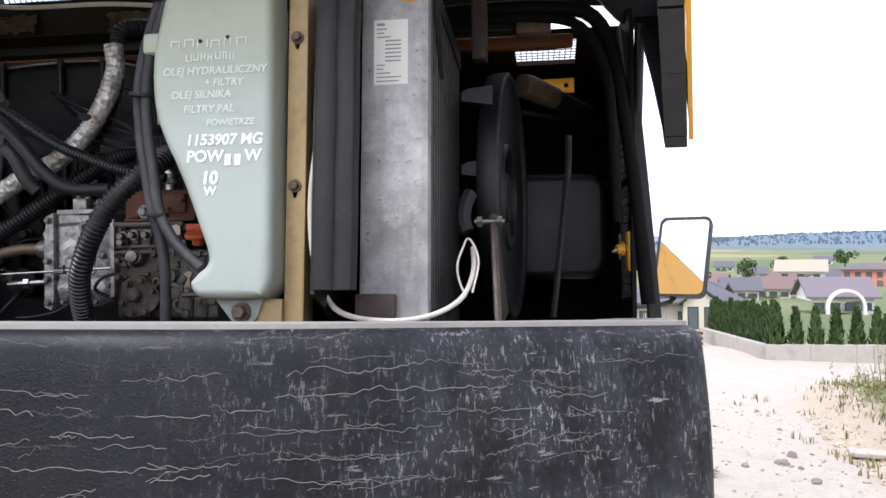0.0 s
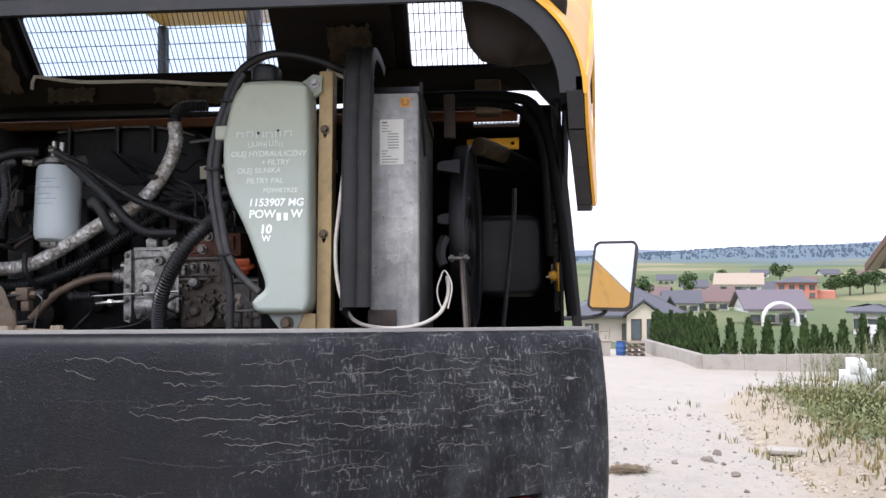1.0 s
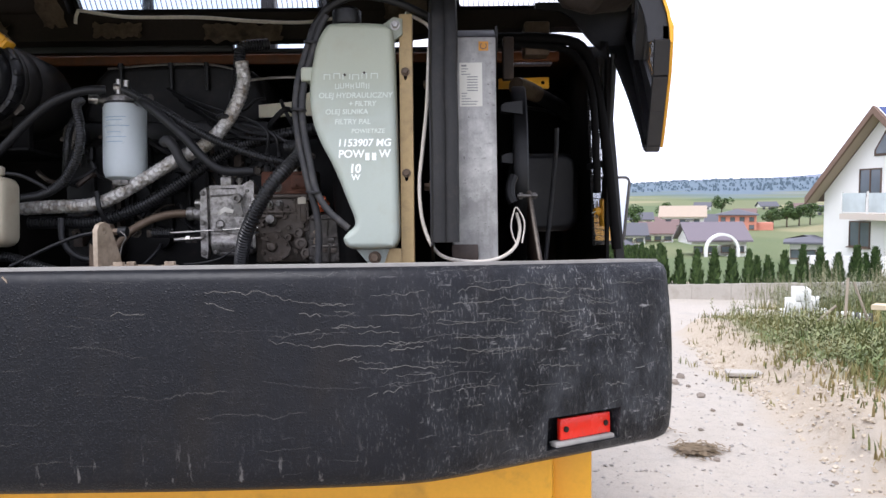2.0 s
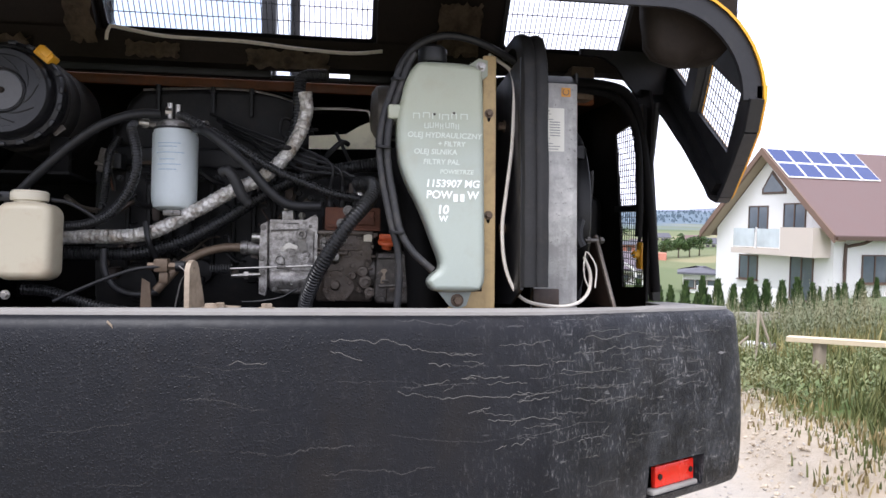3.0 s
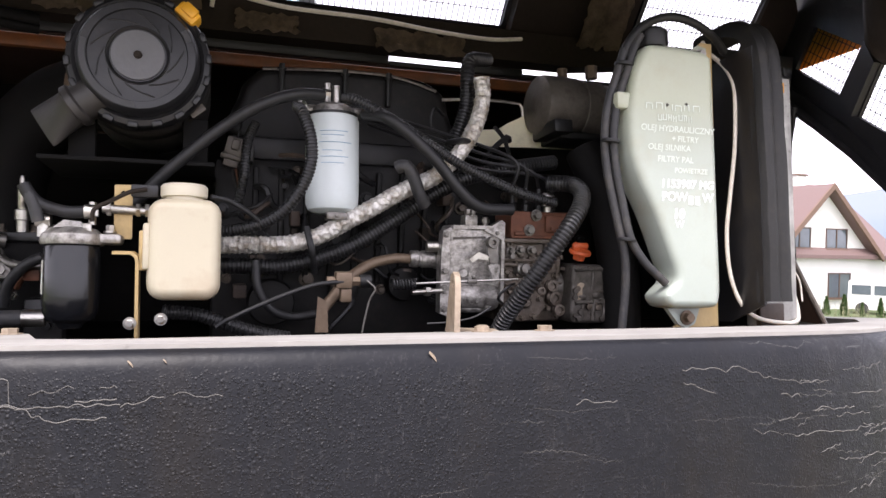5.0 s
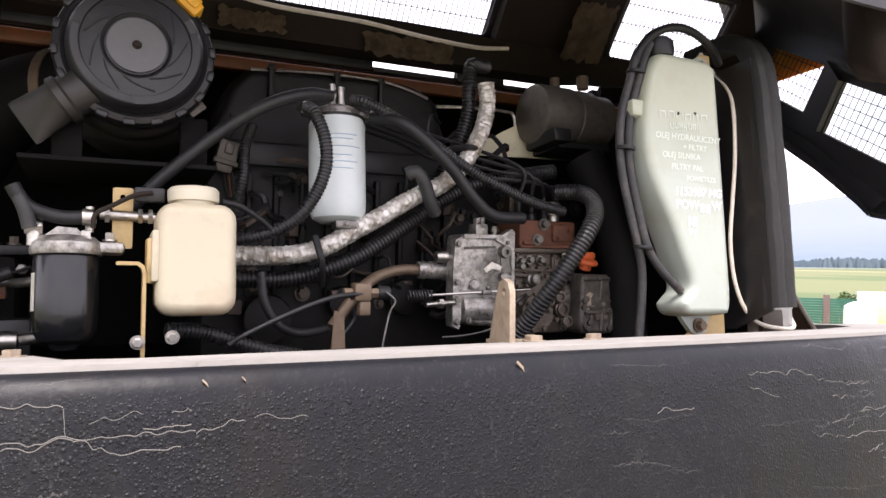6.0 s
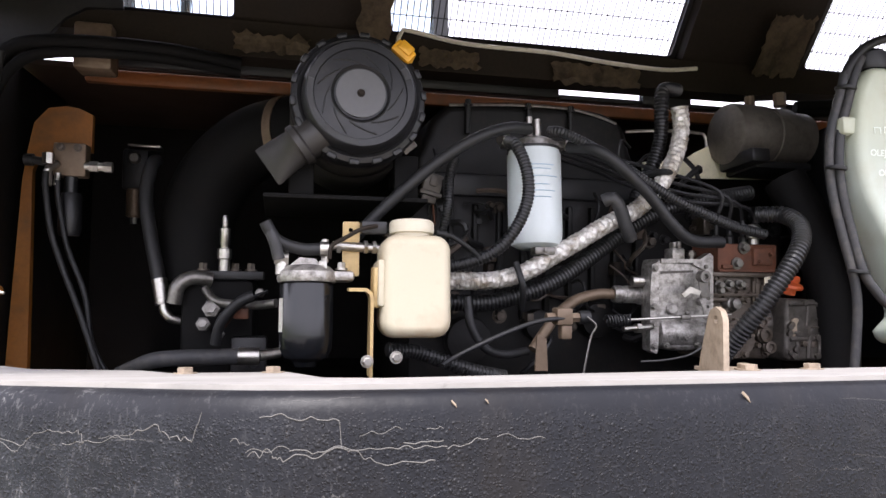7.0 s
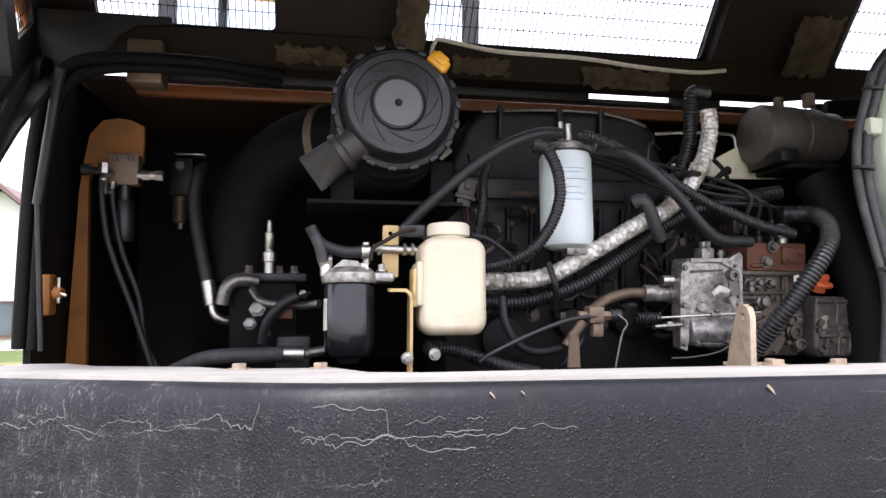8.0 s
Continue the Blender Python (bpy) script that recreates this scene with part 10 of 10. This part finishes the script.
def weeds():
    """Low leafy plants on the plot, and tall stalks with feathery heads farther back."""
    leaves, stalks = ([], []), ([], [])

    def quad(store, q, o, w):
        k = len(store[0])
        store[0].extend((tuple(q), tuple(q + o * 0.5 + w), tuple(q + o), tuple(q + o * 0.5 - w)))
        store[1].append((k, k + 1, k + 2, k + 3))

    def stem(store, foot, tip, w):
        k = len(store[0])
        store[0].extend((tuple(foot + V(w, 0, 0)), tuple(foot - V(w, 0, 0)), tuple(tip)))
        store[1].append((k, k + 1, k + 2))

    rnd = random.Random(55)
    for i in range(2000):
        az, d = rnd.uniform(16, 52), 6.0 + 14.5 * rnd.random()
        x, y = d * math.sin(radians(az)), d * math.cos(radians(az))
        edge = 3.10 + slant(y)
        clump = noise.noise(V(x * 0.45, y * 0.45, 6))
        if x < edge or clump < -0.15:
            continue
        z = height(x, y)
        back = smooth((d - 11.5) / 3.5)
        if back > 0.3 and rnd.random() < 0.75:
            tall = rnd.uniform(0.55, 1.05) + 0.35 * clump
            for _ in range(4):
                foot = V(x + rnd.gauss(0, 0.10), y + rnd.gauss(0, 0.10), z)
                tip = foot + V(rnd.gauss(0, 0.10), rnd.gauss(0, 0.10), tall * rnd.uniform(0.75, 1.1))
                stem(stalks, foot, tip, 0.006)
                for j in range(12):
                    f = 0.45 + 0.55 * j / 11
                    a = rnd.uniform(0, 6.3)
                    l = 0.10 * (1.25 - f)
                    quad(stalks, foot.lerp(tip, f), V(math.cos(a) * 0.6, math.sin(a) * 0.6, 0.8) * l, V(-math.sin(a), math.cos(a), 0) * l * 0.16)
        elif rnd.random() < 0.65:
            tall = rnd.uniform(0.12, 0.34) * (0.7 if d < 9 else 1.0)
            for _ in range(3):
                foot = V(x + rnd.gauss(0, 0.09), y + rnd.gauss(0, 0.09), z)
                tip = foot + V(rnd.gauss(0, 0.06), rnd.gauss(0, 0.06), tall)
                stem(leaves, foot, tip, 0.004)
                for j in range(9):
                    a = j * 2.4 + rnd.random()
                    l = rnd.uniform(0.03, 0.07)
                    quad(leaves, foot.lerp(tip, 0.1 + 0.9 * j / 9), V(math.cos(a), math.sin(a), rnd.uniform(0.2, 0.9)) * l, V(-math.sin(a), math.cos(a), 0) * l * rnd.uniform(0.12, 0.28))
    for name, store, label in (("leafy_weeds", leaves, "low green leafy weeds on the plot"), ("tall_weeds", stalks, "tall grey-green feathery weeds beyond the bank")):
        me = bpy.data.meshes.new(name)
        me.from_pydata(store[0], [], store[1])
        me.materials.append(M["shrub" if name == "leafy_weeds" else "reed"])
        tagged(new(name, me), label, "weeds", kind="stuff")


weeds()
# trampled straw and mud on the road
for k, (x, y, s) in enumerate(((1.14, 4.76, 0.28), (1.19, 5.87, 0.16), (1.5, 4.3, 0.15))):
    spots = [(x + random.Random(i).gauss(0, s * 0.45), y + random.Random(i + 500).gauss(0, s * 0.3), 0.03, 0.05, 6, i + 100 * k) for i in range(90)]
    verts, faces = [], []
    rnd = random.Random(k)
    for px, py, *_ in spots:
        for _ in range(6):
            a, l = rnd.uniform(0, 6.3), rnd.uniform(0.02, 0.07)
            q = V(px + rnd.gauss(0, 0.03), py + rnd.gauss(0, 0.03), 0)
            q.z = height(q.x, q.y) + rnd.uniform(0.004, 0.035)
            d, w = V(math.cos(a), math.sin(a), rnd.uniform(-0.2, 0.2)) * l, V(-math.sin(a), math.cos(a), 0) * 0.006
            n = len(verts)
            verts += [tuple(q - w), tuple(q + w), tuple(q + d + w), tuple(q + d - w)]
            faces.append((n, n + 1, n + 2, n + 3))
    me = bpy.data.meshes.new("straw_litter")
    me.from_pydata(verts, [], faces)
    me.materials.append(M["soil"])
    tagged(new("straw_litter", me), "trampled straw and mud on the gravel", "litter", kind="stuff")


# clods on the bank and pebbles on the road
def lumps(name, count, seed, place, sizes, material, label, category):
    rnd = random.Random(seed)
    verts, faces = [], []
    while count:
        x, y = place(rnd)
        s = sizes[0] + (sizes[1] - sizes[0]) * rnd.random() ** 3
        z = height(x, y) + s * 0.1
        a = rnd.uniform(0, 6.3)
        k = len(verts)
        for px, py, pz in ((1, 0, 0), (0.2, 0.9, 0.1), (-0.9, 0.2, 0), (-0.1, -1, 0.1), (0.1, 0.1, 0.7), (0.6, 0.6, 0.45), (-0.5, 0.5, 0.5), (0.4, -0.55, 0.5), (0, 0, -0.4)):
            j = s * rnd.uniform(0.75, 1.25)
            verts.append((x + (px * math.cos(a) - py * math.sin(a)) * j, y + (px * math.sin(a) + py * math.cos(a)) * j, z + pz * j))
        faces += [(k, k + 5, k + 4), (k, k + 1, k + 5), (k + 1, k + 6, k + 5), (k + 5, k + 6, k + 4), (k + 1, k + 2, k + 6), (k + 2, k + 4, k + 6), (k + 2, k + 3, k + 4), (k + 3, k + 7, k + 4), (k + 3, k, k + 7), (k, k + 4, k + 7),
                  (k, k + 8, k + 1), (k + 1, k + 8, k + 2), (k + 2, k + 8, k + 3), (k + 3, k + 8, k)]
        count -= 1
    me = bpy.data.meshes.new(name)
    me.from_pydata(verts, [], faces)
    me.materials.append(material)
    tagged(new(name, me), label, category, kind="stuff")


def along_bank(r):
    y = r.uniform(2.5, 9.5)
    return 2.55 + slant(y) + abs(r.gauss(0, 0.36)), y


clod = Net("sandy_clods")
M["clod"] = clod.done(clod.mix(clod.node("NewGeometry").outputs["Random Per Island"], (0.34, 0.28, 0.20, 1), (0.54, 0.47, 0.37, 1)), 0.95)
pebble = Net("road_pebbles")
M["pebble"] = pebble.done(pebble.mix(pebble.node("NewGeometry").outputs["Random Per Island"], (0.26, 0.24, 0.215, 1), (0.52, 0.49, 0.45, 1)), 0.9)
lumps("bank_clod", 1500, 5, along_bank, (0.006, 0.030), M["clod"], "sandy clods of earth on the bank", "clods")
lumps("road_pebble", 3200, 6, lambda r: (r.uniform(0.3, 2.9), 1.6 + 8.5 * r.random() ** 1.3), (0.004, 0.019), M["pebble"], "loose grey pebbles on the gravel road", "pebbles")
